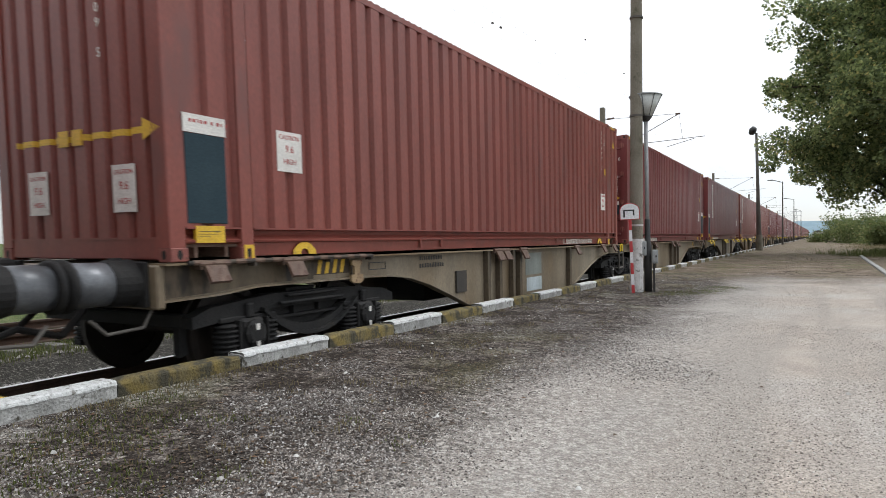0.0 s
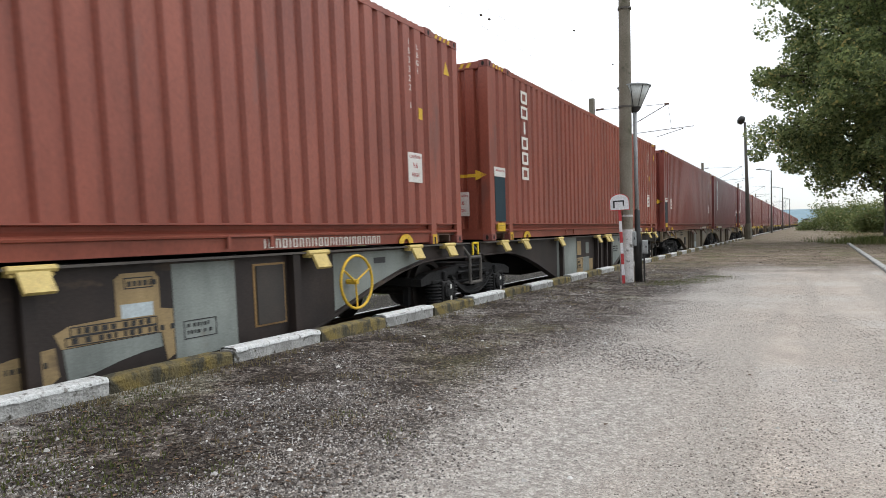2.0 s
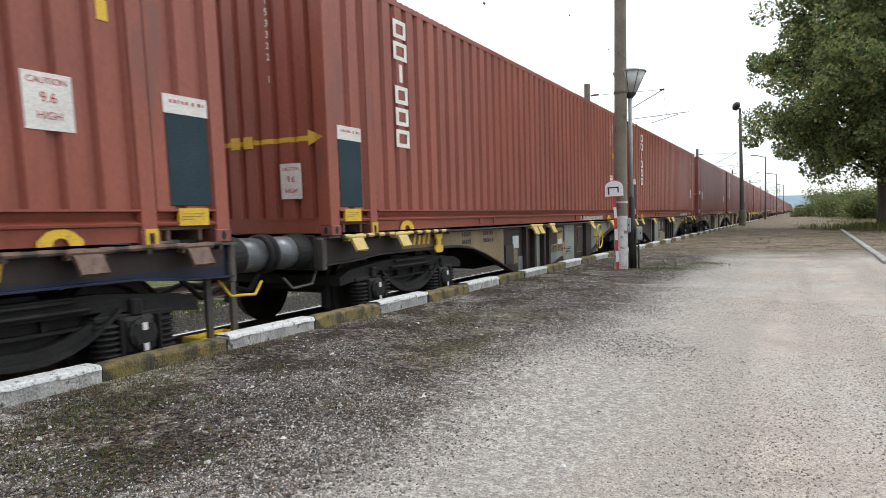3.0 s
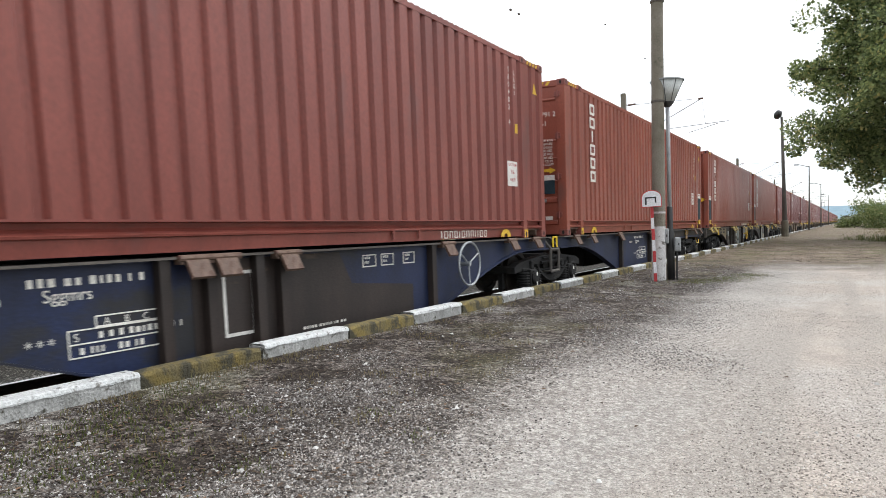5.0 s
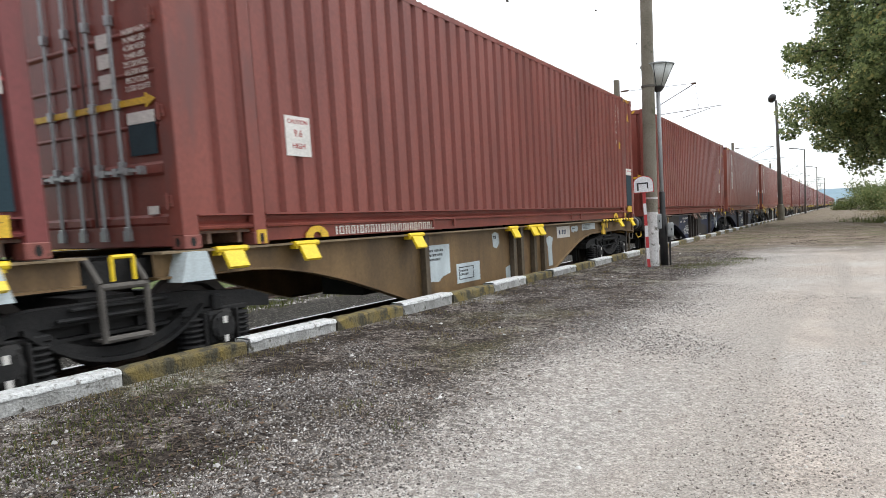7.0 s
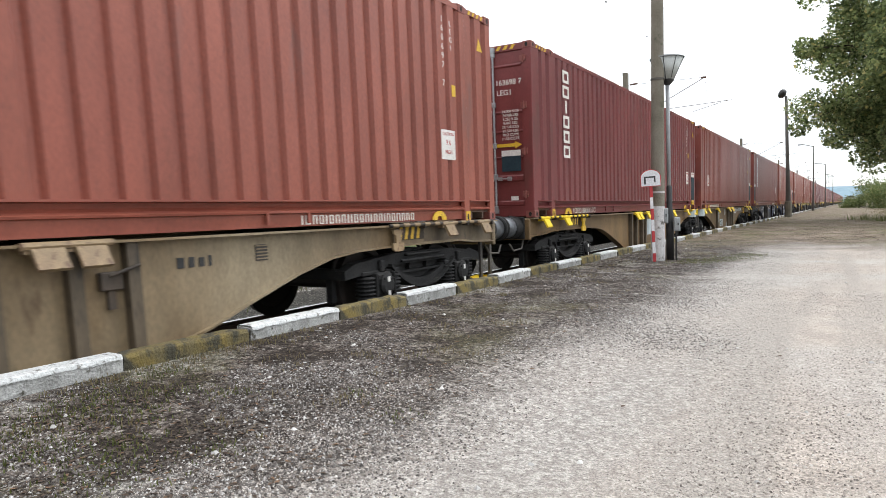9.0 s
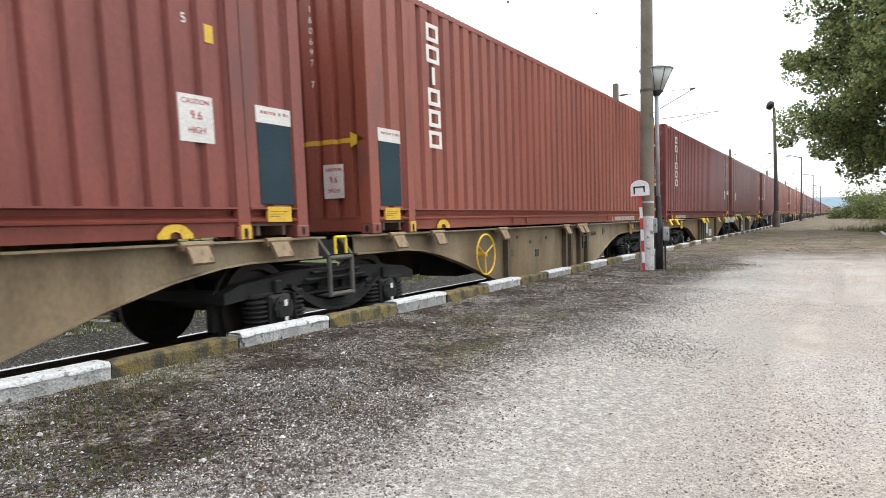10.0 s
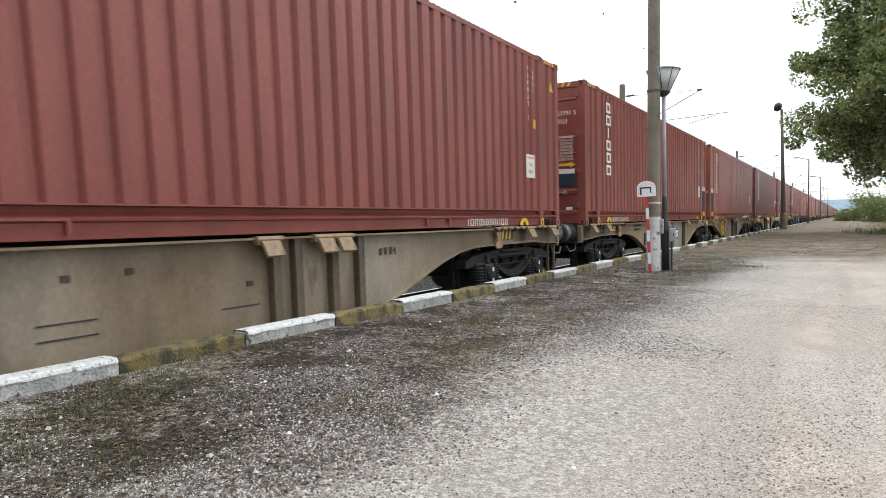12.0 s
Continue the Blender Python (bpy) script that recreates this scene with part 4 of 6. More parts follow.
def coupler(bm):
    rod(bm, (0, -0.1, TOP - 0.2), (0, -0.72, TOP - 0.24), 0.05)
    box(bm, -0.08, 0.08, -0.60, -0.42, TOP - 0.34, TOP - 0.14, 0.02)
    for x in (0.32, -0.32):
        rod(bm, (x, -0.1, TOP - 0.32), (x * 1.05, -0.4, TOP - 0.6), 0.03)
        rod(bm, (x * 1.05, -0.4, TOP - 0.6), (x, -0.75, TOP - 0.5), 0.028)


def step_strap(bm):
    """Straps that carry the shunter's step under the headstock."""
    for y in (-0.20, 0.10):
        box(bm, -1.03, -0.99, y, y + 0.06, 0.27, TOP - 0.3)


def step_board(bm):
    """Shunter's step: a framed board."""
    for q in ((-1.14, -1.11, -0.30, 0.20), (-0.75, -0.72, -0.30, 0.20), (-1.11, -0.75, -0.30, -0.27), (-1.11, -0.75, 0.17, 0.20)):
        box(bm, *q, 0.225, 0.275)
    box(bm, -1.11, -0.75, -0.27, 0.17, 0.235, 0.25)


def hinge_bar(bm):
    """Bar on which the end flaps hang."""
    rod(bm, (1.235, 0.15, TOP - 0.012), (1.235, 2.75, TOP - 0.012), 0.02)
    for y in (0.9, 2.0, 2.74):
        box(bm, 1.16, 1.25, y - 0.02, y + 0.02, TOP - 0.06, TOP + 0.0)


def bar_band(bm):
    """A band of paint on the bar."""
    rod(bm, (1.235, 0.0, TOP - 0.012), (1.235, 0.12, TOP - 0.012), 0.0235)


def hazard_back(bm):
    box(bm, 1.1155, 1.118, -0.05, 0.57, -0.20, -0.035)


def grab_rail(bm):
    pts = [(1.0, -0.02, TOP - 0.36), (1.02, -0.14, TOP - 0.52), (1.02, -0.46, TOP - 0.54), (1.0, -0.58, TOP - 0.42)]
    for p, q in zip(pts, pts[1:]):
        rod(bm, p, q, 0.014)


def mid_step(bm):
    """Square-tubed ladder step at the joint of the two halves."""
    for y in (-0.19, 0.19):
        rod(bm, (1.16, y, 0.50), (1.16, y, TOP - 0.22), 0.026)
        rod(bm, (1.16, y, TOP - 0.22), (1.0, y, TOP - 0.03), 0.026)
    for z in (0.52, TOP - 0.24):
        rod(bm, (1.16, -0.19, z), (1.16, 0.19, z), 0.026)
    box(bm, 0.92, 1.15, -0.18, 0.18, 0.50, 0.52)


def mid_handle(bm):
    for p, q in (((1.17, -0.09, TOP - 0.2), (1.17, -0.09, TOP - 0.02)), ((1.17, -0.09, TOP - 0.02), (1.17, 0.09, TOP - 0.02)), ((1.17, 0.09, TOP - 0.02), (1.17, 0.09, TOP - 0.2))):
        rod(bm, p, q, 0.017)


def joint(bm):
    box(bm, -0.5, 0.5, -0.75, 0.75, TOP - 0.3, TOP - 0.1, 0.03)
    lathe(bm, [(0.42, TOP - 0.36), (0.42, TOP - 0.3)], seg=20)
    for s in (1, -1):
        prism(bm, [(-0.72, TOP - 0.05), (0.72, TOP - 0.05), (0.72, TOP - 0.2), (0.3, TOP - 0.26), (-0.3, TOP - 0.26), (-0.72, TOP - 0.2)], "x", s * 0.98 - 0.01, s * 0.98 + 0.01)


def panel(parent, name, outline, material, proud=0.003):
    """A painted field of any outline on the platform side of the girder: (along, under the deck) points."""
    return piece(name, tuple(outline), lambda bm: prism(bm, [(u, TOP + z) for u, z in outline], "x", 1.1148, 1.115 + proud), material, parent)


def frame_lines(parent, u0, u1, z0, z1, material, w=0.03):
    """A drawn rectangle."""
    return piece("stencil_frame", (u0, u1, z0, z1, w), lambda bm: [box(bm, 1.116, 1.1215, a, b, TOP + c, TOP + d) for a, b, c, d in
                 ((u0, u1, z0 - w, z0), (u0, u1, z1, z1 + w), (u0, u0 + w, z1 + w, z0 - w), (u1 - w, u1, z1 + w, z0 - w))], material, parent)


def hand_wheel(bm):
    lathe(bm, [(0.3 + 0.016 * math.cos(k * math.pi / 4), 1.26 + 0.016 * math.sin(k * math.pi / 4)) for k in range(9)], axis="x", seg=32, caps=False)
    bmesh.ops.remove_doubles(bm, verts=bm.verts, dist=0.0005)
    for k in range(3):
        a = 2 * math.pi * k / 3 + 0.5
        rod(bm, (1.24, 0, 0), (1.26, 0.3 * math.cos(a), 0.3 * math.sin(a)), 0.012, seg=6)
    rod(bm, (1.12, 0, 0), (1.27, 0, 0), 0.03)


def patch(parent, name, y, z, w, h, material, skew=0.0, proud=0.003):
    """A repainted or stuck-on field on the girder; z is its top under the deck."""
    return piece(name, (round(w, 3), round(h, 3), skew, proud), lambda bm: prism(bm, [(0, 0), (w, 0), (w, -h + skew), (0, -h)], "x", 1.115, 1.115 + proud), material, parent, pose(0, y, TOP + z))


def print_rows(parent, y, z, rows, count, h, material, w=0.05, seed=1):
    """Unreadable print on the girder, as bars."""
    for r in range(rows):
        tagged(piece("stencil_print", (seed + r, count, w, h), glyph_bars(seed + r, count, w, h), material, parent, pose(1.119, y, TOP + z - r * h * 1.7)), kind="stuff")


def wagon(y, near_paint, far_paint, flap_paint, label, wheels, detail="", far=False):
    """A twin wagon whose near end, between the buffer faces, lies at y."""
    w = thing("container_wagon", label, "wagon", "wagons of the train")
    w.matrix_basis = pose(TRACK_X, y, RAIL_TOP)
    e = GAP_END / 2
    halves = []
    for k, (m, tone) in enumerate(((pose(0, e, 0), near_paint), (pose(0, WAGON - e, 0, 0, 0, 180), far_paint))):
        t = FRAME[tone]
        f = piece("frame", 0, girder, t, w, m, f"{tone} painted side girder")
        halves.append(f)
        # cream on beige and tan frames paints in the highlight along the flange edge
        piece("top_flange", 0, top_flange, FRAME["dark"] if tone in ("black", "blue", "dark") else FRAME["cream"], f)
        piece("lower_flange", 0, lower_flange, t, f)
        piece("centre_sill", 0, centre_sill, BOGIE, f)
        for yy in (0.0, 2.9, 5.7, 7.2, 10.0, 12.7):
            piece("cross_beam", 0, cross_beam, BOGIE, f, pose(0, yy, 0))
        piece("headstock", 0, headstock, t if tone not in ("black", "blue") else FRAME["dark"], f)
        piece("coupler", 0, coupler, BOGIE, f)
        for s in (1, -1):
            b = piece("buffer", 0, buffer, BUFFER, f, pose(s * 0.875, -0.10, TOP - 0.16), smooth=True)
            piece("buffer_housing", 0, buffer_housing, BOGIE, b)
            piece("buffer_head", 0, buffer_plate, BOGIE, b, smooth=True)
        piece("grab_rail", k, grab_rail if k == 0 else (lambda bm: (grab_rail(bm), bmesh.ops.scale(bm, vec=(-1, 1, 1), verts=bm.verts))), YELLOW if tone == "blue" else DARK_POLE, f)
        if k == 1:
            st = piece("step_strap", 0, step_strap, FRAME["dark"], f, None, "dark steel strap of the shunter's step")
            piece("step_board", 0, step_board, BRIGHT_YELLOW, st, None, "yellow-edged step board")
        for s in ((1, -1) if not far else (1 - 2 * k,)):
            # on the platform side the near half counts from its own coupling end, the turned half likewise
            for yy in (0.42, 1.42, 6.27 if k == 0 else 6.35, 6.57 if k == 0 else 6.65, 7.32 if k == 0 else 7.42, 10.3, 12.3, 13.25):
                fl = pose(0, yy, 0) if s > 0 else pose(0, yy, 0, 0, 0, 180)
                piece("spigot_flap", 0, flap, flap_paint, f, fl)
            piece("tow_hook", 0, tow_hook, YELLOW if flap_paint in (BRIGHT_YELLOW, PALE_FLAP) else TAN_FLAP, f, pose(0, 2.52, TOP) if s > 0 else pose(0, 2.52, TOP, 0, 0, 180))
            bar = piece("hinge_bar", 0, hinge_bar, GRIME, f, pose(0, 0, 0) if s > 0 else pose(0, 2.9, 0, 0, 0, 180), "grimy bar carrying the flaps")
            for i in range(11 if not far and s == 1 - 2 * k else 0):
                piece("paint_band", 0, bar_band, flap_paint, bar, pose(0, 0.2 + i * 0.23, 0))
            piece("hazard_ground", 0, hazard_back, GRIME, f, pose(0, 1.9, TOP) if s > 0 else pose(0, 2.42, TOP, 0, 0, 180))
            piece("hazard_stripes", 0, hazard, YELLOW, f, pose(0, 1.9, TOP) if s > 0 else pose(0, 2.42, TOP, 0, 0, 180))
            for yy in (6.0, 6.45, 7.0, 7.3, 10.0):
                piece("stiffener", 0, stiffener, FRAME["black"] if tone in ("black", "blue", "dark") else GRIMY_BEIGE, f, pose(0, yy, 0) if s > 0 else pose(0, yy, 0, 0, 0, 180))
    mid = WAGON / 2
    piece("joint", 0, joint, BOGIE, w, pose(0, mid, 0))
    for s in (1, -1):
        piece("joint_step", 0, mid_step, DARK_POLE, w, pose(0, mid, 0) if s > 0 else pose(0, mid, 0, 0, 0, 180))
        piece("joint_handle", 0, mid_handle, BRIGHT_YELLOW, w, pose(0, mid, 0) if s > 0 else pose(0, mid, 0, 0, 0, 180))
    for yy in (e + 1.85, mid, WAGON - e - 1.85):
        bogie(w, yy, wheels, far)
    return w, halves


# ---- ground, line and kerbs ----
KERB_X, KERB_Z, KERB_STEP, KERB_FIRST = -4.026, 0.139, 1.095, 2.805
XS = [-900, -400, -150, -60, -30, -18, -14, -12.6, -11, -9.4, -8.8, -8.2, -7.6, -7.2, -6.6, -5.75, -4.9, -4.35, -4.2, -4.195, -4.0, -3.6, -3.0, -2.2, -1.4, -0.6, 0.2, 1.0, 1.8,
      2.6, 3.6, 5, 7, 10, 15, 25, 45, 90, 200, 500, 1200]
YS = [-300, -120, -60, -30, -15, -8, -4, -2, -1, 0, 0.5, 1, 1.5, 2, 2.5, 3, 3.5, 4, 4.5, 5, 5.6, 6.2, 7, 8, 9, 10, 11, 12, 13, 14, 16, 18, 20, 24, 28, 34, 42, 52, 65, 80, 100, 130, 180, 260, 400, 700, 1200, 2200, 4000]


def level(x, y):
    """Height of the ground: the raised platform side, the sunken line, fields beyond."""
    if x > -4.2:
        z = 0.025 * max(0.0, min(1.0, (-2.4 - x) / 1.6)) + 0.03 * noise.noise((x * 0.5, y * 0.35, 3)) * (1 if abs(x) < 30 else 0)
        return z + (0.10 * min(1, (x - 2.6) / 6) if x > 2.6 else 0)
    if x > -7.4:
        return -0.50
    if x > -9.0:
        return -0.66
    if x > -13:
        return -0.52
    return -0.75


bm = bmesh.new()
grid = [[bm.verts.new((x, y, level(x, y))) for y in YS] for x in XS]
for i in range(len(XS) - 1):
    for j in range(len(YS) - 1):
        bm.faces.new((grid[i][j], grid[i + 1][j], grid[i + 1][j + 1], grid[i][j + 1]))
ground = tagged(part("ground", bm, GROUND, smooth=True), "pale gravel drive beside dark trodden earth and a sunken railway bed", "ground", kind="structure")

bm = bmesh.new()
ridge = []
for i in range(121):
    x = -1800 + 30 * i
    h = 52 + 14 * noise.noise((x * 0.0021, 3.1, 0)) + 5 * noise.noise((x * 0.009, 7.7, 0)) + 2.0 * noise.noise((x * 0.04, 1.7, 0))
    ridge.append([bm.verts.new((x, 2300 + d, z)) for d, z in ((0, -4), (130, h * 0.55), (260, h * 0.86), (380, h), (700, -4))])
for p, q in zip(ridge, ridge[1:]):
    for k in range(4):
        bm.faces.new((p[k], q[k], q[k + 1], p[k + 1]))
tagged(part("hill_backdrop", bm, HILL, smooth=True), "low wooded hills on the horizon, blue-green haze painted in", "hills", kind="structure")


def rail_profile(x):
    return [(x - 0.07, -0.442), (x + 0.07, -0.442), (x + 0.07, -0.43), (x + 0.012, -0.41), (x + 0.012, -0.315), (x + 0.035, -0.305), (x + 0.035, -0.274),
            (x - 0.035, -0.274), (x - 0.035, -0.305), (x - 0.012, -0.315), (x - 0.012, -0.41), (x - 0.07, -0.43)]


def track(centre, label):
    t = thing("railway_track", label, "track", kind="structure")
    for s in (-0.7535, 0.7535):
        bm = bmesh.new()
        prism(bm, rail_profile(centre + s), "y", -200, 700)
        r = part("rail", bm, RAIL, t, "rust-brown rail with a bright worn head")
        bm = bmesh.new()
        box(bm, centre + s - 0.03, centre + s + 0.03, -200, 700, -0.2735, -0.27)
        part("rail_head", bm, TREAD if centre > -8 else RAIL, r)
    for i in range(120):
        piece("sleeper", 0, lambda bm: prism(bm, [(-0.13, -0.58), (0.13, -0.58), (0.10, -0.442), (-0.10, -0.442)], "x", -1.3, 1.3), SLEEPER, t, pose(centre, -14 + i * 0.6, 0))
    return t


track(TRACK_X, "ballasted railway track with bright worn rail heads")
track(-10.9, "disused parallel railway track with rust-brown rails")

# kerb stones along the platform edge, painted white and ochre in turn
kerb = thing("kerb", "row of chipped concrete kerb stones painted white and mossy ochre in turn", "kerb", kind="structure")


def kerb_stone(seed):
    def make(bm):
        rnd = random.Random(seed)
        L = KERB_STEP - 0.012
        n = 8
        prof = [(-0.175, -0.45), (0.0, -0.45), (0.0, -0.022), (-0.006, -0.008), (-0.022, 0.0), (-0.155, 0.0), (-0.170, -0.006), (-0.175, -0.02)]
        rows = []
        for i in range(n + 1):
            y = L * i / n
            pull = 0.012 if i in (0, n) else 0.0
            rows.append([bm.verts.new((px - (pull if px > -0.05 else -pull) + rnd.uniform(-0.005, 0.005), y + rnd.uniform(-0.004, 0.004), pz - (pull if pz > -0.1 else 0) + rnd.uniform(-0.006, 0.006))) for px, pz in prof])
        for a, b in zip(rows, rows[1:]):
            for k in range(len(prof)):
                bm.faces.new((a[k], b[k], b[(k + 1) % len(prof)], a[(k + 1) % len(prof)]))
        bm.faces.new(rows[0])
        bm.faces.new(rows[-1])
    return make


def kerb_cap(seed):
    """The coat of white paint on a stone's top and upper front."""
    def make(bm):
        rnd = random.Random(seed)
        L = KERB_STEP - 0.03
        n = 22
        rows = []
        for i in range(n + 1):
            y = 0.01 + L * i / n
            drop = 0.022 + 0.004 * math.sin(i * 0.9 + seed) + rnd.uniform(0, 0.008)
            rows.append([bm.verts.new(p) for p in ((0.004, y, -drop), (0.004, y, -0.02), (-0.004, y, -0.002), (-0.022, y, 0.007), (-0.156, y, 0.007), (-0.178, y, -0.005), (-0.180, y, -0.05))])
        for a, b in zip(rows, rows[1:]):
            for k in range(6):
                bm.faces.new((a[k], b[k], b[k + 1], a[k + 1]))
    return make


rnd = random.Random(11)
for i in range(-14, 200):
    y = KERB_FIRST + i * KERB_STEP
    white = i % 2 != 0
    m = pose(KERB_X + rnd.uniform(-0.008, 0.008), y, KERB_Z + rnd.uniform(-0.008, 0.006), 0, 0, rnd.uniform(-0.3, 0.3))
    st = piece("kerb_stone", i % 6, kerb_stone(i % 6), KERB_GREY if white else KERB_MOSS, kerb, m, "chipped white-painted stone" if white else "mossy ochre-painted stone")
    if white:
        piece("paint_coat", i % 5, kerb_cap(i % 5), KERB_WHITE, st)
bm = bmesh.new()
for i in range(200, 420):
    y = KERB_FIRST + i * KERB_STEP
    box(bm, KERB_X - 0.175, KERB_X, y, y + KERB_STEP - 0.012, -0.3, KERB_Z, 0.01)
tagged(part("far_kerb_stones", bm, KERB_GREY, kerb), kind="stuff")

drive_kerb = thing("drive_kerb", "low pale concrete edging along the gravel drive", "kerb", kind="structure")
for i in range(24):
    piece("kerb_stone", "low", lambda bm: box(bm, -0.07, 0.07, 0, 0.98, -0.2, 0.06, 0.015), KERB_GREY, drive_kerb, pose(1.50 + 0.0135 * i, 15.5 + i, 0.0 + 0.004 * (i % 3), 0, 0, -0.8))


# ---- loose stones, leaves and grass ----
def scatter(name, label, category, material, spots, shape):
    """One mesh of many small pieces; shape gives the points and faces of one."""
    vs, fs = [], []
    for s in spots:
        v, f = shape(*s)
        k = len(vs)
        vs += v
        fs += [tuple(i + k for i in q) for q in f]
    me = bpy.data.meshes.new(name)
    me.from_pydata(vs, [], fs)
    me.materials.append(material)
    return tagged(new(name, me), label, category, kind="stuff")


def chip(x, y, z, r, a):
    """An angular pebble half sunk in the ground."""
    c, s = math.cos(a), math.sin(a)
    k = 0.55 + 0.4 * abs(math.sin(a * 7))
    q = [(x + r * c, y + r * s, z - r * 0.15), (x - r * c, y - r * s, z - r * 0.15), (x - r * k * s, y + r * k * c, z - r * 0.15), (x + r * k * s, y - r * k * c, z - r * 0.15),
         (x + r * 0.35 * c, y + r * 0.2 * s, z + r * 0.62), (x - r * 0.35 * c, y - r * 0.3 * s, z + r * 0.55)]
    return q, ((0, 2, 4), (2, 5, 4), (2, 1, 5), (1, 3, 5), (3, 4, 5), (3, 0, 4))


def leaf_card(x, y, z, r, a):
    """A curled leaf, folded along its rib."""
    c, s = math.cos(a), math.sin(a)
    up = r * 0.35 * abs(math.sin(a * 3))
    return [(x - r * c, y - r * s, z), (x - r * 0.45 * s, y + r * 0.45 * c, z + up), (x + r * c, y + r * s, z + 0.2 * up), (x + r * 0.45 * s, y - r * 0.45 * c, z + 0.6 * up)], ((0, 1, 2), (0, 2, 3))


def blade(x, y, z, h, a):
    """A bent blade of grass."""
    c, s = math.cos(a), math.sin(a)
    w = 0.0035 + h * 0.012
    b = h * (0.25 + 0.5 * abs(math.sin(a * 5)))
    return [(x - w * s, y + w * c, z - 0.005), (x + w * s, y - w * c, z - 0.005), (x + 0.4 * b * c + w * 0.7 * s, y + 0.4 * b * s - w * 0.7 * c, z + 0.6 * h),
            (x + 0.4 * b * c - w * 0.7 * s, y + 0.4 * b * s + w * 0.7 * c, z + 0.6 * h), (x + b * c, y + b * s, z + h * 0.9)], ((0, 1, 2, 3), (3, 2, 4))


def near_y(rnd, lo=1.2, hi=26.0):
    """Closer spots are likelier."""
    return lo * (hi / lo) ** rnd.random()


rnd = random.Random(5)
spots = []
while len(spots) < 80000:
    y = near_y(rnd, 1.25, 20)
    x = rnd.uniform(-4.0, -0.6)
    if rnd.random() < (x + 2.1 + 0.8 * noise.noise((x * 0.8, y * 0.6, 9.0))) / 1.2:
        continue
    if rnd.random() > 0.42 + 0.9 * noise.noise((x * 1.3, y * 1.1, 2.0)) + 0.30 * (x + 2.4):
        continue
    spots.append((x, y, level(x, y), 0.0035 + 0.008 * rnd.random() ** 2.5, rnd.uniform(0, 6.28)))
scatter("gravel_chips", "grey and whitish limestone chips strewn on the dark earth", "gravel", STONES, spots, chip)
spots = []
for i in range(80000):
    y = near_y(rnd, 1.35, 16)
    x = rnd.uniform(-2.3, 0.14 * y + 0.3)
    spots.append((x, y, level(x, y), 0.003 + 0.006 * rnd.random() ** 2.5, rnd.uniform(0, 6.28)))
scatter("drive_gravel", "fine grey-brown gravel lying loose on the drive", "gravel", DRIVE_GRAVEL, spots, chip)
spots = []
for i in range(170):
    y = near_y(rnd, 1.6, 22)
    x = rnd.uniform(-3.9, 2.5)
    spots.append((x, y, level(x, y), rnd.uniform(0.010, 0.026), rnd.uniform(0, 6.28)))
scatter("pale_stones", "larger whitish stones lying on the ground", "stones", island("pale_stone", [(0, (0.36, 0.35, 0.33)), (1.0, (0.62, 0.61, 0.58))]), spots, chip)
spots = []
for i in range(4200):
    y = near_y(rnd, 1.4, 60)
    x = rnd.uniform(-3.95, -1.7) if rnd.random() < 0.985 or y > 22 else rnd.uniform(-1.3, 3)
    if y > 20:
        x = rnd.uniform(-3.8, 6)
    spots.append((x, y, level(x, y) + 0.004, rnd.uniform(0.010, 0.024) if y < 22 else rnd.uniform(0.03, 0.05), rnd.uniform(0, 6.28)))
for i in range(9000):
    y = 11 * (75 / 11) ** rnd.random()
    x = rnd.uniform(-3.9, 0.16 * y - 0.5)
    if y < 20 and x > -2.2 or rnd.random() > 0.5 + 0.9 * noise.noise((x * 0.6, y * 0.25, 5.0)):
        continue
    spots.append((x, y, level(x, y) + 0.004, rnd.uniform(0.018, 0.04), rnd.uniform(0, 6.28)))
scatter("leaf_litter", "dry brown fallen leaves and bits on the earth", "leaves", LEAF_LITTER, spots, leaf_card)


spots = []
for i in range(9000):
    y = near_y(rnd, 2.0, 17)
    x = -4.0 + 2.2 * rnd.random() ** 1.2
    if noise.noise((x * 1.1, y * 0.9, 7)) < -0.05:
        continue
    spots.append((x, y, level(x, y) + 0.003, rnd.uniform(0.008, 0.02) * (0.8 + y * 0.05), rnd.uniform(0, 6.28)))
scatter("twig_litter", "dark rotting twigs and seed husks strewn over the earth", "litter", TWIGS, spots, leaf_card)


def tufts(rnd, centres, per, spread, h0, h1):
    out = []
    for cx, cy, n in centres:
        for i in range(int(per * n)):
            x, y = cx + rnd.gauss(0, spread * n ** 0.5), cy + rnd.gauss(0, spread * n ** 0.5)
            if x < -4.0 and cx > -4.0:
                continue
            out.append((x, y, level(x, y), rnd.uniform(h0, h1), rnd.uniform(0, 6.28)))
    return out


centres = [(rnd.uniform(-3.95, -2.2), near_y(rnd, 1.8, 25), rnd.uniform(0.2, 0.9)) for i in range(95)]
centres += [(-4.0 + rnd.uniform(0, 0.12), near_y(rnd, 2.2, 30), 0.5) for i in range(90)]
scatter("dry_grass", "sparse tufts of dry yellowed grass along the kerb", "grass", DRY_GRASS, tufts(rnd, centres, 40, 0.10, 0.010, 0.042), blade)
centres = [(-3.3, 2.6, 0.5), (-3.45, 2.1, 0.6), (-3.1, 2.25, 0.5), (-3.0, 2.75, 0.25), (-2.3, 3.1, 0.15), (-1.9, 2.9, 0.12), (-2.7, 1.95, 0.4), (-2.3, 2.1, 0.2), (-3.6, 2.35, 0.9), (-3.3, 1.75, 1.1), (-2.9, 1.7, 0.9), (-2.45, 1.75, 0.6), (-3.75, 2.9, 0.5), (-2.2, 13.2, 2.5), (-1.9, 13.9, 2.5), (-2.4, 12.6, 1.4), (-1.7, 14.8, 1.5)]
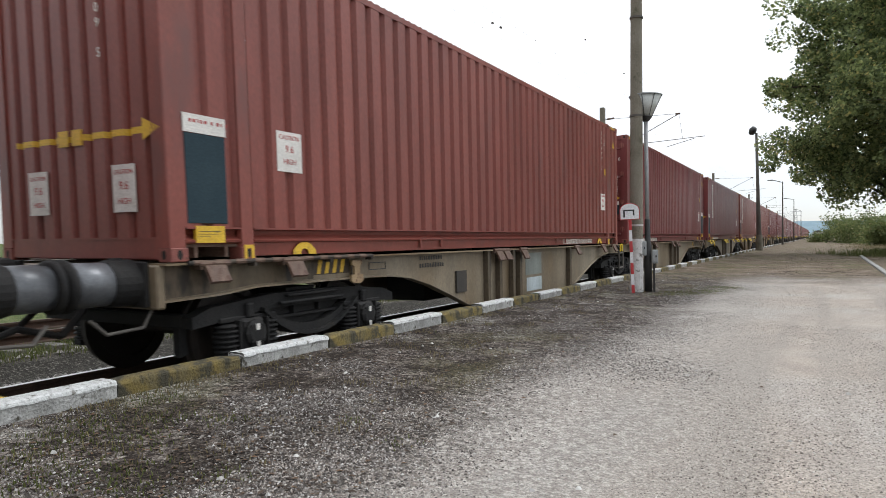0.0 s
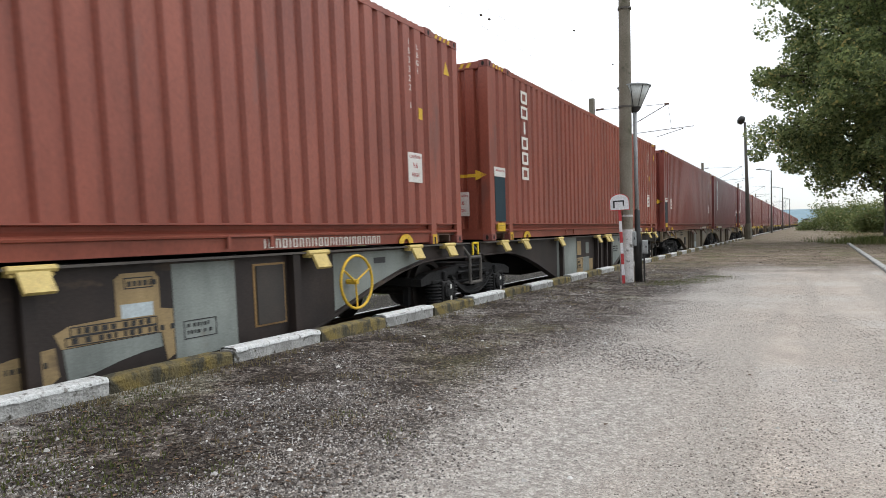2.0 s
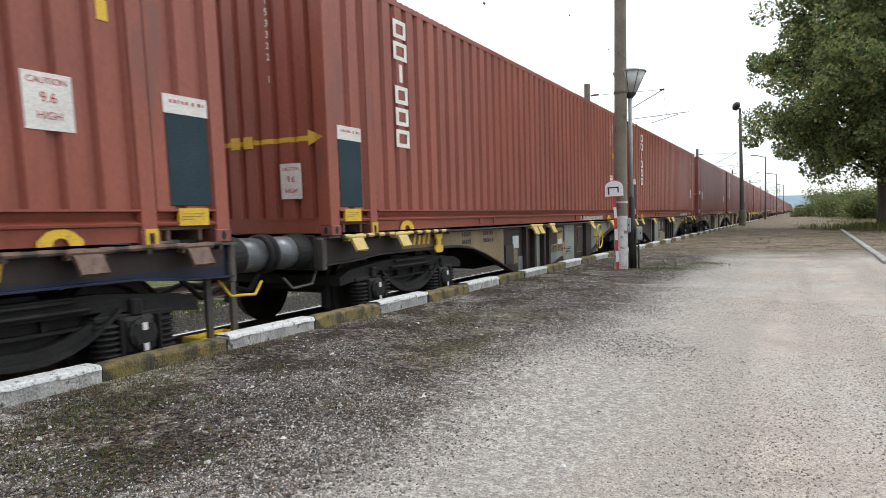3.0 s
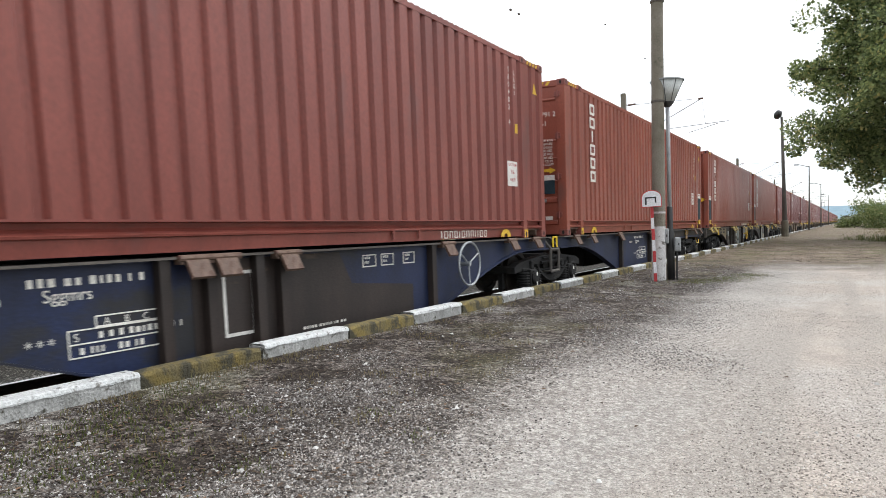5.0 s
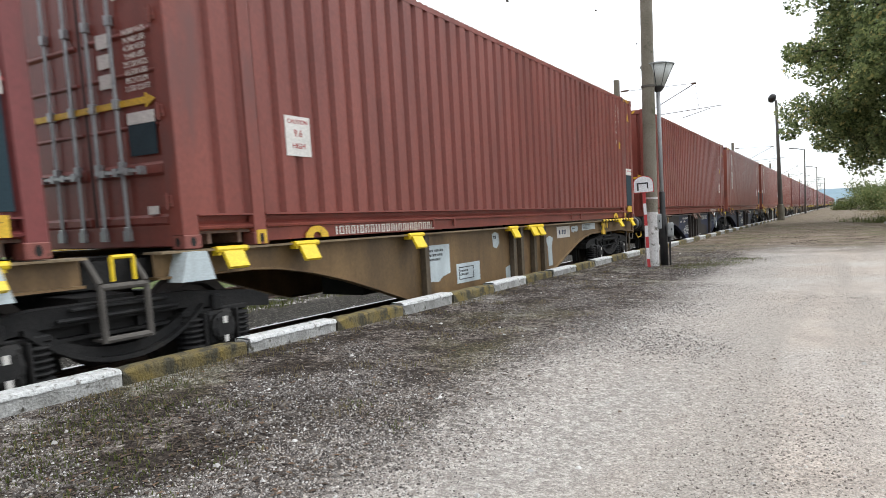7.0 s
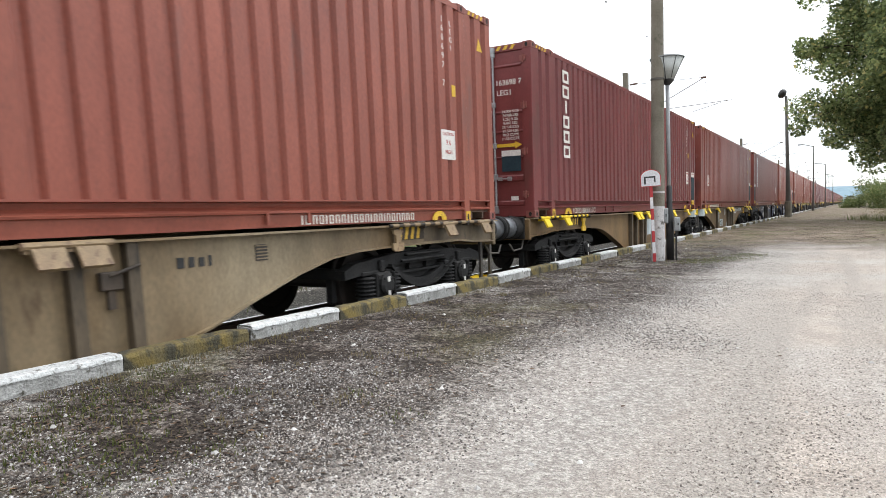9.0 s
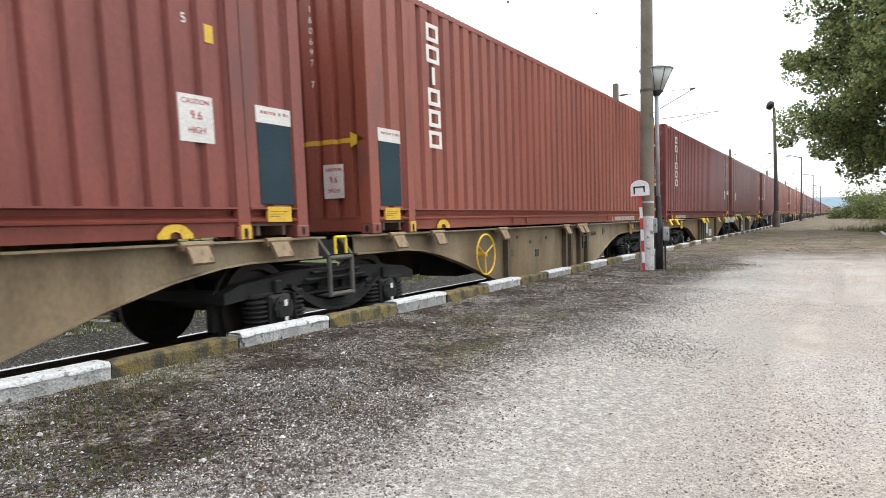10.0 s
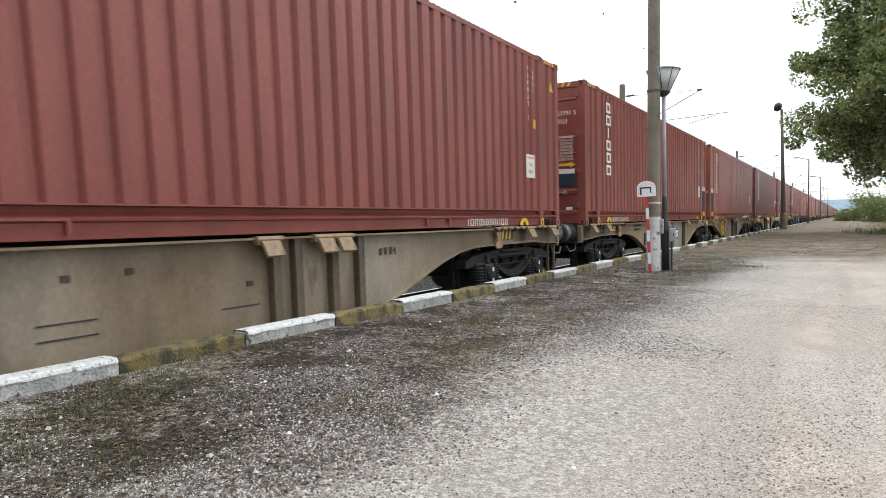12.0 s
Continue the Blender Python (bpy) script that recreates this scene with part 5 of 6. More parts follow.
scatter("green_grass", "patches of short green grass on the trodden earth", "grass", GRASS, tufts(rnd, centres, 260, 0.17, 0.008, 0.030), blade)
centres = [(rnd.uniform(-10.0, -9.2), near_y(rnd, 3.0, 60), rnd.uniform(0.4, 1.6)) for i in range(60)]
centres += [(rnd.uniform(-11.3, -9.6), rnd.uniform(4.5, 16), rnd.uniform(1.0, 2.4)) for i in range(110)]
scatter("lineside_grass", "fresh green grass between the two tracks", "grass", GRASS, tufts(rnd, centres, 90, 0.18, 0.04, 0.16), blade)
centres = [(rnd.uniform(2.6, 14), rnd.uniform(34, 90), rnd.uniform(1, 3)) for i in range(150)]
scatter("verge_grass", "rough grass on the verge under the tree", "grass", DRY_GRASS, tufts(rnd, centres, 60, 0.5, 0.06, 0.25), blade)
centres = [(3.6 + rnd.gauss(0, 1.6), 40 + rnd.gauss(0, 2.0), rnd.uniform(1, 2)) for i in range(50)]
scatter("tree_foot_grass", "lush green weeds round the foot of the tree", "grass", GRASS, tufts(rnd, centres, 90, 0.4, 0.15, 0.5), blade)
spots = []
for i in range(17000):
    y = near_y(rnd, 3.0, 60)
    x = rnd.choice((rnd.uniform(-7.6, -6.6), rnd.uniform(-7.5, -4.3), rnd.uniform(-12.4, -9.3)))
    spots.append((x, y, level(x, y) + rnd.uniform(0, 0.03), rnd.uniform(0.02, 0.045), rnd.uniform(0, 6.28)))
for i in range(14000):
    y = near_y(rnd, 2.5, 22)
    x = rnd.uniform(-8.3, -6.5)
    spots.append((x, y, level(x, y) + 0.05 * rnd.random(), rnd.uniform(0.02, 0.05), rnd.uniform(0, 6.28)))
scatter("ballast", "coarse pale ballast stones round the rails", "ballast", BALLAST, spots, chip)


# ---- posts and signs on the platform ----
concrete_pole = thing("concrete_pole", "tall weathered concrete pole, whitewashed at its peeling foot", "pole")
concrete_pole.matrix_basis = pose(-3.03, 12.95, 0.0, 0, 0.15, 0)
bm = bmesh.new()
lathe(bm, [(0.124, -0.1), (0.122, 1.0), (0.115, 3.0), (0.105, 6.0), (0.095, 9.0)], seg=20)
part("shaft", bm, CONCRETE, concrete_pole, smooth=True)
bm = bmesh.new()
lathe(bm, [(0.1275, -0.05), (0.1265, 0.3), (0.1245, 1.02)], seg=20, caps=False)
part("whitewash", bm, WHITEWASH, concrete_pole, "peeling white lime wash", smooth=True)
for z in (1.28, 3.35, 5.2):
    bm = bmesh.new()
    lathe(bm, [(0.105, -0.02), (0.126, -0.018), (0.126, 0.018), (0.105, 0.02)], seg=20, caps=False)
    part("band", bm, DARK_POLE if z > 2 else WHITEWASH, concrete_pole).location.z = z

lamp_post = thing("street_lamp", "slim grey post lamp with a milky inverted cone shade", "street lamp")
lamp_post.matrix_basis = pose(-2.85, 13.15, 0.0, 0, -0.7, 0)
bm = bmesh.new()
rod(bm, (0, 0, 1.35), (0, 0, 3.32), 0.038, seg=14)
part("post", bm, STEEL_POLE, lamp_post, smooth=True)
bm = bmesh.new()
lathe(bm, [(0.075, -0.05), (0.07, 0.9), (0.055, 0.95), (0.052, 1.38), (0.04, 1.40)], seg=14)
part("foot", bm, BLACK_POLE, lamp_post, "black tarred foot", smooth=True)
bm = bmesh.new()
lathe(bm, [(0.045, 3.26), (0.085, 3.30), (0.12, 3.345), (0.12, 3.36)], seg=16)
part("collar", bm, BLACK_POLE, lamp_post, smooth=True)
bm = bmesh.new()
lathe(bm, [(0.118, 3.36), (0.30, 3.74)], seg=24)
part("shade", bm, LAMP_GLASS, lamp_post, "dusty milk glass", smooth=True)
bm = bmesh.new()
lathe(bm, [(0.31, 3.74), (0.315, 3.755), (0.16, 3.80), (0.0, 3.82)], seg=24, caps=False)
part("cap", bm, BOX_GREY, lamp_post, smooth=True)
for a in range(8):
    bm = bmesh.new()
    c, s = math.cos(a * math.pi / 4), math.sin(a * math.pi / 4)
    rod(bm, (0.12 * c, 0.12 * s, 3.36), (0.303 * c, 0.303 * s, 3.74), 0.006, seg=5)
    part("rib", bm, BLACK_POLE, lamp_post)


def switch_box(name, m, w, d, h, label):
    t = thing(name, label, "switch box")
    t.matrix_basis = m
    bm = bmesh.new()
    box(bm, -w / 2, w / 2, -d / 2, d / 2, 0, h, 0.012)
    part("case", bm, BOX_GREY, t)
    bm = bmesh.new()
    box(bm, -w / 2 + 0.015, w / 2 - 0.015, -d / 2 - 0.012, -d / 2 - 0.001, 0.02, h - 0.02, 0.004)
    part("door", bm, BOX_GREY, t)
    bm = bmesh.new()
    box(bm, w / 2 - 0.05, w / 2 - 0.03, -d / 2 - 0.03, -d / 2 - 0.012, h * 0.45, h * 0.6)
    part("latch", bm, BLACK_POLE, t)
    return t


switch_box("switch_box", pose(-2.93, 12.98, 0.70, 0, 0, 14), 0.16, 0.12, 0.28, "small grey metal switch box fixed beside the lamp post")
switch_box("junction_box", pose(-2.715, 13.1, 0.55, 0, 0, 14), 0.11, 0.1, 0.26, "narrow grey junction box on the black lamp foot")
cable = thing("cable_pipe", "thin black conduit running up the concrete pole", "conduit")
bm = bmesh.new()
rod(bm, (-2.93, 12.98, -0.02), (-2.93, 12.98, 0.70), 0.02)
part("pipe", bm, BLACK_POLE, cable)
bm = bmesh.new()
rod(bm, (-2.735, 13.12, -0.02), (-2.735, 13.12, 0.55), 0.018)
part("pipe", bm, BLACK_POLE, cable)

sign = thing("signal_sign", "white round-topped sign with black hook on a red-white stick", "sign")
sign.matrix_basis = pose(-3.01, 12.62, 0.0, 0, -2.4, 14)
SIGN_Z = 1.38


def sign_outline(w, h, drop=0.0):
    pts = [(-w, drop), (w, drop)]
    for i in range(13):
        a = math.pi * i / 12
        pts.append((w * math.cos(a), h - w * 0.75 + w * 0.75 * math.sin(a)))
    return pts


bm = bmesh.new()
prism(bm, [(x, SIGN_Z + z) for x, z in sign_outline(0.178, 0.31)], "y", -0.02, 0.0)
part("board_edge", bm, SIGN_RED, sign, "thin red rim")
bm = bmesh.new()
prism(bm, [(x, SIGN_Z + z) for x, z in sign_outline(0.166, 0.297, 0.012)], "y", -0.024, -0.0195)
part("board", bm, SIGN_WHITE, sign)
bm = bmesh.new()
for q in ((-0.115, -0.085, 0.045, 0.185), (-0.115, 0.085, 0.16, 0.185), (0.06, 0.085, 0.075, 0.185)):
    box(bm, q[0], q[1], -0.029, -0.0235, SIGN_Z + q[2], SIGN_Z + q[3])
part("hook_mark", bm, BLACK_INK, sign, "black angular hook")
for k in range(7):
    bm = bmesh.new()
    z0, z1 = -0.04 + k * 0.204, -0.04 + (k + 1) * 0.204
    box(bm, -0.027, 0.027, 0.0, 0.03, z0, z1 - 0.0005)
    part("stick_band", bm, SIGN_RED if k % 2 == 0 else SIGN_WHITE, sign)


def flood_lamp(x, y, h, lean):
    t = thing("flood_lamp", "tall dark tapered lamp pole with a round head", "street lamp")
    t.matrix_basis = pose(x, y, 0, 0, lean, 0)
    bm = bmesh.new()
    lathe(bm, [(0.19, -0.1), (0.17, 1.2), (0.12, 4), (0.085, h)], seg=12)
    part("pole", bm, DARK_POLE, t, smooth=True)
    bm = bmesh.new()
    lathe(bm, [(0.24, -0.1), (0.23, 1.1), (0.18, 1.15)], seg=12)
    part("base", bm, CONCRETE, t, "pale concrete base")
    bm = bmesh.new()
    lathe(bm, [(0.10, -0.08), (0.28, 0.0), (0.33, 0.16), (0.30, 0.3), (0.12, 0.4)], seg=16)
    bmesh.ops.rotate(bm, verts=bm.verts, matrix=Matrix.Rotation(radians(-60), 3, "Y"))
    bmesh.ops.translate(bm, verts=bm.verts, vec=(-0.10, 0, h + 0.1))
    part("head", bm, BLACK_POLE, t, smooth=True)
    return t


flood_lamp(-3.75, 53.5, 8.5, -1.3)


def arm_lamp(x, y, h, arm):
    t = thing("street_lamp", "slim grey street lamp with a short arm over the platform", "street lamp", "arm lamps along the platform")
    t.matrix_basis = pose(x, y, 0)
    bm = bmesh.new()
    lathe(bm, [(0.12, -0.1), (0.08, 3), (0.055, h)], seg=10)
    part("pole", bm, DARK_POLE, t)
    bm = bmesh.new()
    rod(bm, (0, 0, h - 0.1), (-arm, 0, h + 0.2), 0.04)
    part("arm", bm, DARK_POLE, t)
    bm = bmesh.new()
    box(bm, -arm - 0.6, -arm, -0.14, 0.14, h + 0.14, h + 0.28, 0.04)
    part("head", bm, BOX_GREY, t)


arm_lamp(-3.7, 88, 7.4, 1.0)
arm_lamp(-3.8, 132, 7.4, 1.0)
arm_lamp(-3.9, 190, 7.4, 1.0)


# ---- overhead line ----
def mast(x, y, h, reach):
    """Concrete mast with a hinged bracket over the track."""
    t = thing("catenary_mast", "grey concrete catenary mast with an insulated bracket arm", "mast", "masts of the overhead line")
    t.matrix_basis = pose(x, y, -0.75)
    bm = bmesh.new()
    prism(bm, [(-0.10, -0.14), (0.10, -0.14), (0.10, 0.14), (-0.10, 0.14)], "z", 0, h)
    part("post", bm, CONCRETE, t)
    top, low = h - 0.55, h - 2.3
    for p, q, r, nm in (((0.1, 0, top), (3.45, 0, top - 0.05), 0.011, "stay"), ((0.1, 0, low), (3.45, 0, top - 0.05), 0.020, "strut"), ((1.0, 0, low + 0.45), (reach, 0, low + 0.62), 0.016, "steady_arm")):
        bm = bmesh.new()
        rod(bm, p, q, r)
        part(nm, bm, STEEL_POLE, t)
    for p, q in (((0.2, 0, top), (0.55, 0, top + 0.02)), ((0.2, 0, low + 0.04), (0.5, 0, low + 0.3)), ((3.3, 0, top - 0.05), (3.5, 0, top - 0.05))):
        bm = bmesh.new()
        rod(bm, p, q, 0.042)
        part("insulator", bm, RUSTY_FLAP, t)
    bm = bmesh.new()
    rod(bm, (2.9, 0, low + 0.25), (4.1, 0, low + 0.55), 0.012)
    rod(bm, (3.45, 0, top - 0.05), (3.6, 0, low + 0.56), 0.006)
    part("hanger", bm, DARK_POLE, t)


for k in range(6):
    mast(-8.9, 31.4 + 38 * k, 7.9, 4.55)
wires = thing("overhead_wires", "thin contact wire and messenger wire over the track", "wires")
bm = bmesh.new()
for k in range(-2, 6):
    y0, y1 = 31.4 + 38 * k, 31.4 + 38 * (k + 1)
    rod(bm, (-5.7, y0, 5.15), (-5.7, y1, 5.15), 0.0018, seg=4)
    for i in range(6):
        a, b = i / 6, (i + 1) / 6
        rod(bm, (-5.8, y0 + 38 * a, 6.45 - 3.2 * a * (1 - a)), (-5.8, y0 + 38 * b, 6.45 - 3.2 * b * (1 - b)), 0.0018, seg=4)
part("wire", bm, DARK_POLE, wires)
for cy, cz in ((12.4, 5.40), (12.8, 5.42), (18.6, 6.64), (22.9, 6.59)):
    bm = bmesh.new()
    box(bm, -5.77, -5.73, cy - 0.03, cy + 0.03, cz - 0.018, cz + 0.018, 0.006)
    part("clamp", bm, DARK_POLE, wires)


# ---- tree and shrubs ----
def leaf_cloud(rnd, count, spot, size):
    """Small bent leaves at random turns."""
    vs, fs = [], []
    for i in range(count):
        p = spot()
        r = size * rnd.uniform(0.6, 1.3)
        u = Vector((rnd.gauss(0, 1), rnd.gauss(0, 1), rnd.gauss(0, 0.7))).normalized()
        v = u.orthogonal()
        v.rotate(Matrix.Rotation(rnd.uniform(0, 6.28), 3, u))
        w = u.cross(v)
        k = len(vs)
        vs += [p - u * r, p + v * r * 0.55 + w * r * 0.15, p + u * r, p - v * r * 0.55 + w * r * 0.15]
        fs += [(k, k + 1, k + 2), (k, k + 2, k + 3)]
    me = bpy.data.meshes.new("crown")
    me.from_pydata([tuple(q) for q in vs], [], fs)
    return me


def tree(x, y):
    t = thing("tree", "large spreading linden with dense dark green leaves turning yellow", "tree")
    t.matrix_basis = pose(x, y, 0)
    rnd = random.Random(21)
    bm = bmesh.new()
    limbs = []
    pts = [Vector((0, 0, -0.1)), Vector((0.05, 0, 1.2)), Vector((-0.05, 0.1, 2.6)), Vector((0.1, 0, 5)), Vector((0, 0, 9)), Vector((0.2, 0.1, 15))]
    rs = [0.40, 0.31, 0.28, 0.22, 0.14, 0.05]
    for a, b, r0, r1 in zip(pts, pts[1:], rs, rs[1:]):
        rod(bm, a, b, r0, r1, 10)
    part("trunk", bm, BARK, t)
    bm = bmesh.new()
    clumps = []
    for i in range(78):
        a = i * 2.4 + rnd.uniform(-0.3, 0.3)
        z0 = 2.4 + 11.5 * (i / 78)
        lift = rnd.uniform(-0.1, 2.4) if z0 < 5 else rnd.uniform(0.2, 3.0)
        zc = z0 + lift
        k = (zc - 8.5) / (8.6 if zc > 8.5 else 6.6)
        reach = 8.3 * math.sqrt(max(0.05, 1 - k * k)) * rnd.uniform(0.72, 1.0)
        p0 = Vector((0, 0, z0))
        p2 = Vector((1.7 + reach * math.cos(a), reach * math.sin(a), zc))
        p1 = p0.lerp(p2, 0.5) + Vector((0, 0, 0.5))
        rod(bm, p0, p1, 0.10, 0.06, 6)
        rod(bm, p1, p2, 0.06, 0.02, 6)
        for f in (0.45, 0.62, 0.78, 0.92, 1.02):
            for j in range(2):
                c = p0.lerp(p2, f) + Vector((rnd.gauss(0, 0.7), rnd.gauss(0, 0.7), rnd.gauss(0.15, 0.55)))
                clumps.append((c, rnd.uniform(0.5, 1.0)))
                rod(bm, p1.lerp(p2, max(0.0, f - 0.5)), c, 0.02, 0.008, 4)
    part("limb", bm, BARK, t)

    def spot():
        c, r = rnd.choice(clumps)
        while True:
            q = Vector((rnd.uniform(-1, 1), rnd.uniform(-1, 1), rnd.uniform(-1, 1)))
            if q.length < 1:
                break
        q = q.normalized() * (q.length ** 0.6)
        return c + Vector((q.x * r, q.y * r, q.z * r * 0.9))
    me = leaf_cloud(rnd, 165000, spot, 0.10)
    me.materials.append(LEAF)
    crown = new("crown", me)
    crown.parent = t
    return t


tree(3.85, 42.0)


def shrub(x, y, w, h, seed):
    t = thing("shrub", "pale green loose shrub behind the dry verge", "shrub", "shrubs along the verge")
    t.matrix_basis = pose(x, y, 0.08)
    rnd = random.Random(seed)
    bm = bmesh.new()
    clumps = []
    for i in range(16):
        a = rnd.uniform(0, 6.28)
        d = w * rnd.random() ** 0.6
        c = Vector((d * math.cos(a), d * math.sin(a), h * rnd.uniform(0.15, 0.85) * (1 - 0.4 * (d / w) ** 2)))
        rod(bm, (c.x * 0.3, c.y * 0.3, -0.05), c, 0.03, 0.012, 5)
        clumps.append((c, rnd.uniform(0.25, 0.45) * h))
    part("stems", bm, BARK, t)

    def spot():
        c, r = rnd.choice(clumps)
        q = Vector((rnd.gauss(0, 0.5), rnd.gauss(0, 0.5), rnd.gauss(0, 0.45)))
        p = c + q * r
        p.z = max(p.z, 0.02)
        return p
    me = leaf_cloud(rnd, 9000, spot, 0.13)
    me.materials.append(SHRUB_LEAF)
    o = new("leaves", me)
    o.parent = t


for k, (x, y, w, h) in enumerate(((2.6, 118, 3.5, 3.6), (5.5, 104, 3.8, 4.2), (8.5, 92, 3.8, 4.0), (7.0, 76, 2.6, 3.0), (11.5, 82, 4.0, 4.4), (14.5, 72, 4.0, 4.2), (10.6, 66, 2.6, 3.0), (17.5, 64, 4.0, 4.4), (13.5, 58, 2.4, 2.8))):
    shrub(x, y, w, h, 40 + k)

# far buildings and a lattice pylon beyond the end of the line
def far_house(x, y, w, d, h, label):
    t = thing("house", label, "house")
    t.matrix_basis = pose(x, y, 0)
    bm = bmesh.new()
    box(bm, -w / 2, w / 2, -d / 2, d / 2, -0.3, h)
    part("wall", bm, WHITEWASH, t)
    bm = bmesh.new()
    prism(bm, [(-w / 2 - 0.4, h), (w / 2 + 0.4, h), (0, h + w * 0.22)], "y", -d / 2 - 0.4, d / 2 + 0.4)
    part("roof", bm, DARK_POLE, t)
    for k in range(3):
        bm = bmesh.new()
        xx = -w / 2 + (k + 0.5) * w / 3
        box(bm, xx - 0.6, xx + 0.6, -d / 2 - 0.05, -d / 2 + 0.02, h * 0.35, h * 0.75)
        part("window", bm, TEAL, t)


far_house(-0.3, 360, 4.5, 9, 2.6, "far low whitish shed at the end of the platform")
far_house(6.5, 470, 9, 12, 3.2, "far pale building beyond the platform")
bm = bmesh.new()
pylon = thing("pylon", "far grey lattice pylon on the plain", "pylon")
pylon.matrix_basis = pose(-17, 640, 0)
for sx in (1, -1):
    for sy in (1, -1):
        rod(bm, (sx * 2, sy * 2, 0), (sx * 0.4, sy * 0.4, 24), 0.12, 0.08, 4)
for i in range(7):
    z0, z1 = i * 3.4, (i + 1) * 3.4
    a, b = 2 - 1.6 * z0 / 24, 2 - 1.6 * z1 / 24
    for s in (1, -1):
        rod(bm, (-a * s, -a, z0), (b * s, -b, z1), 0.06, 0.06, 4)
part("lattice", bm, STEEL_POLE, pylon)
bm = bmesh.new()
for z in (18, 21.5):
    rod(bm, (-4.5, 0, z), (4.5, 0, z), 0.1, 0.1, 4)
part("cross_arm", bm, STEEL_POLE, pylon)


# ---- the train ----
FIRST = 2.89   # near end of the first wagon at the start
MOVING, WHEELS = [], []
BIG = "red-brown corrugated steel shipping container"


def couple(k, near_paint, far_paint, flaps, label, near_box, far_box):
    """Wagon k of the train with its two containers."""
    y = FIRST + k * WAGON
    wheels = []
    w, halves = wagon(y, near_paint, far_paint, flaps, label, wheels, far=k > 2)
    MOVING.append(w)
    if -5 <= k <= 0:
        WHEELS.extend(wheels)
    for at, opts in ((y + GAP_END / 2, near_box), (y + GAP_END / 2 + LEN + GAP_MID, far_box)):
        MOVING.append(container(at, **opts))
    return w


def boxed(paint, door, name=True, url="", code="", near_label=False, tag=1.475, name_at=1.39):
    end = "with locked doors" if door else "with a yellow end arrow"
    tint = {"red": "orange-red", "brown": "red-brown", "maroon": "dark maroon"}[paint]
    return dict(paint=paint, door=door, big_name=name, url=url, code=code, near_label=near_label, tag=tag, name_at=name_at, label=f"{tint} corrugated container {end} on a wagon")


U_NEAR, U_FAR = GAP_END / 2, GAP_END / 2 + LEN + GAP_MID   # where each container begins on its wagon
wagon_a = couple(0, "beige", "beige", RUSTY_FLAP, "beige articulated container flat wagon with rusty spigot flaps",
                 boxed("brown", False, False, "far", "159409 5", True), boxed("maroon", True, True, "near", "163016 6"))
wagon_b = couple(-1, "black", "black", PALE_FLAP, "sooty black container flat wagon patched with grey and ochre paint",
                 boxed("red", False, True, "far", "153322 1"), boxed("red", False, True, "far", "163892 0"))
wagon_c = couple(-2, "blue", "blue", RUSTY_FLAP, "blue and black container flat wagon with white stencilled panels",
                 boxed("brown", False, True, "far_short", "160482 4"), boxed("red", True, True, "", "153791 2", tag=1.75))
wagon_d = couple(-3, "tan", "tan", BRIGHT_YELLOW, "brown-tan container flat wagon with fresh yellow spigot flaps",
                 boxed("maroon", True, True, "near_short", "163698 7"), boxed("brown", True, False, "near", "157116 3", True, tag=0))
wagon_e = couple(-4, "cream", "cream", TAN_FLAP, "cream container flat wagon with an ochre brake wheel",
                 boxed("brown", True, True, "near_short", "163791 5"), boxed("red", False, True, "far", "160697 7", name_at=1.28))
wagon_f = couple(-5, "beige", "beige", TAN_FLAP, "greyish beige container flat wagon with worn tan flaps",
                 boxed("red", False, True, "far", "154420 8"), boxed("brown", False, True, "far_short", "158823 1"))
tones = ["maroon", "brown", "maroon", "maroon", "brown", "maroon", "red", "brown", "maroon", "brown", "maroon", "brown"]
for k in range(1, 13):
    couple(k, ("dark", "beige", "tan")[k % 3], ("dark", "tan", "beige")[k % 3], (TAN_FLAP, BRIGHT_YELLOW)[k % 2], "grimy container flat wagon further along the train",
           boxed(tones[k - 1], k % 2 == 0, k % 3 != 0, "near"), boxed(tones[-k], k % 3 == 0, True, "far"))

# repaint, decals and stencils of the nearer wagons
U = U_FAR
panel(wagon_b, "grey_repaint", [(U + 3.52, -0.03), (U + 4.89, -0.03), (U + 4.89, -0.855), (U + 3.52, -0.855)], PATCH_GREY)
panel(wagon_b, "ochre_repaint", [(U + 4.95, -0.12), (U + 5.25, -0.12), (U + 5.25, -0.44), (U + 4.95, -0.44)], PATCH_TAN)
panel(wagon_b, "grey_repaint", [(U + 5.62, -0.16), (U + 5.87, -0.16), (U + 5.87, -0.42), (U + 5.62, -0.42)], PATCH_GREY)
panel(wagon_b, "ochre_repaint", [(U + 4.91, -0.50), (U + 5.39, -0.50), (U + 5.39, -0.85), (U + 4.91, -0.85)], PATCH_TAN)
panel(wagon_b, "grey_repaint", [(U + 5.39, -0.50), (U + 5.9, -0.50), (U + 5.9, -0.85), (U + 5.39, -0.85)], PATCH_GREY)
panel(wagon_b, "ochre_repaint", [(U + 5.9, -0.56), (U + 6.19, -0.56), (U + 6.19, -0.85), (U + 5.9, -0.85)], PATCH_TAN)
panel(wagon_b, "grey_repaint", [(U + 8.13, -0.05), (U + 9.17, -0.05), (U + 9.17, -0.50), (U + 8.9, -0.60), (U + 8.4, -0.77), (U + 8.13, -0.83)], PATCH_GREY)
panel(wagon_b, "ochre_repaint", [(U + 9.17, -0.05), (U + 10.15, -0.05), (U + 10.15, -0.28), (U + 9.6, -0.38), (U + 9.17, -0.49)], PATCH_ORANGE)
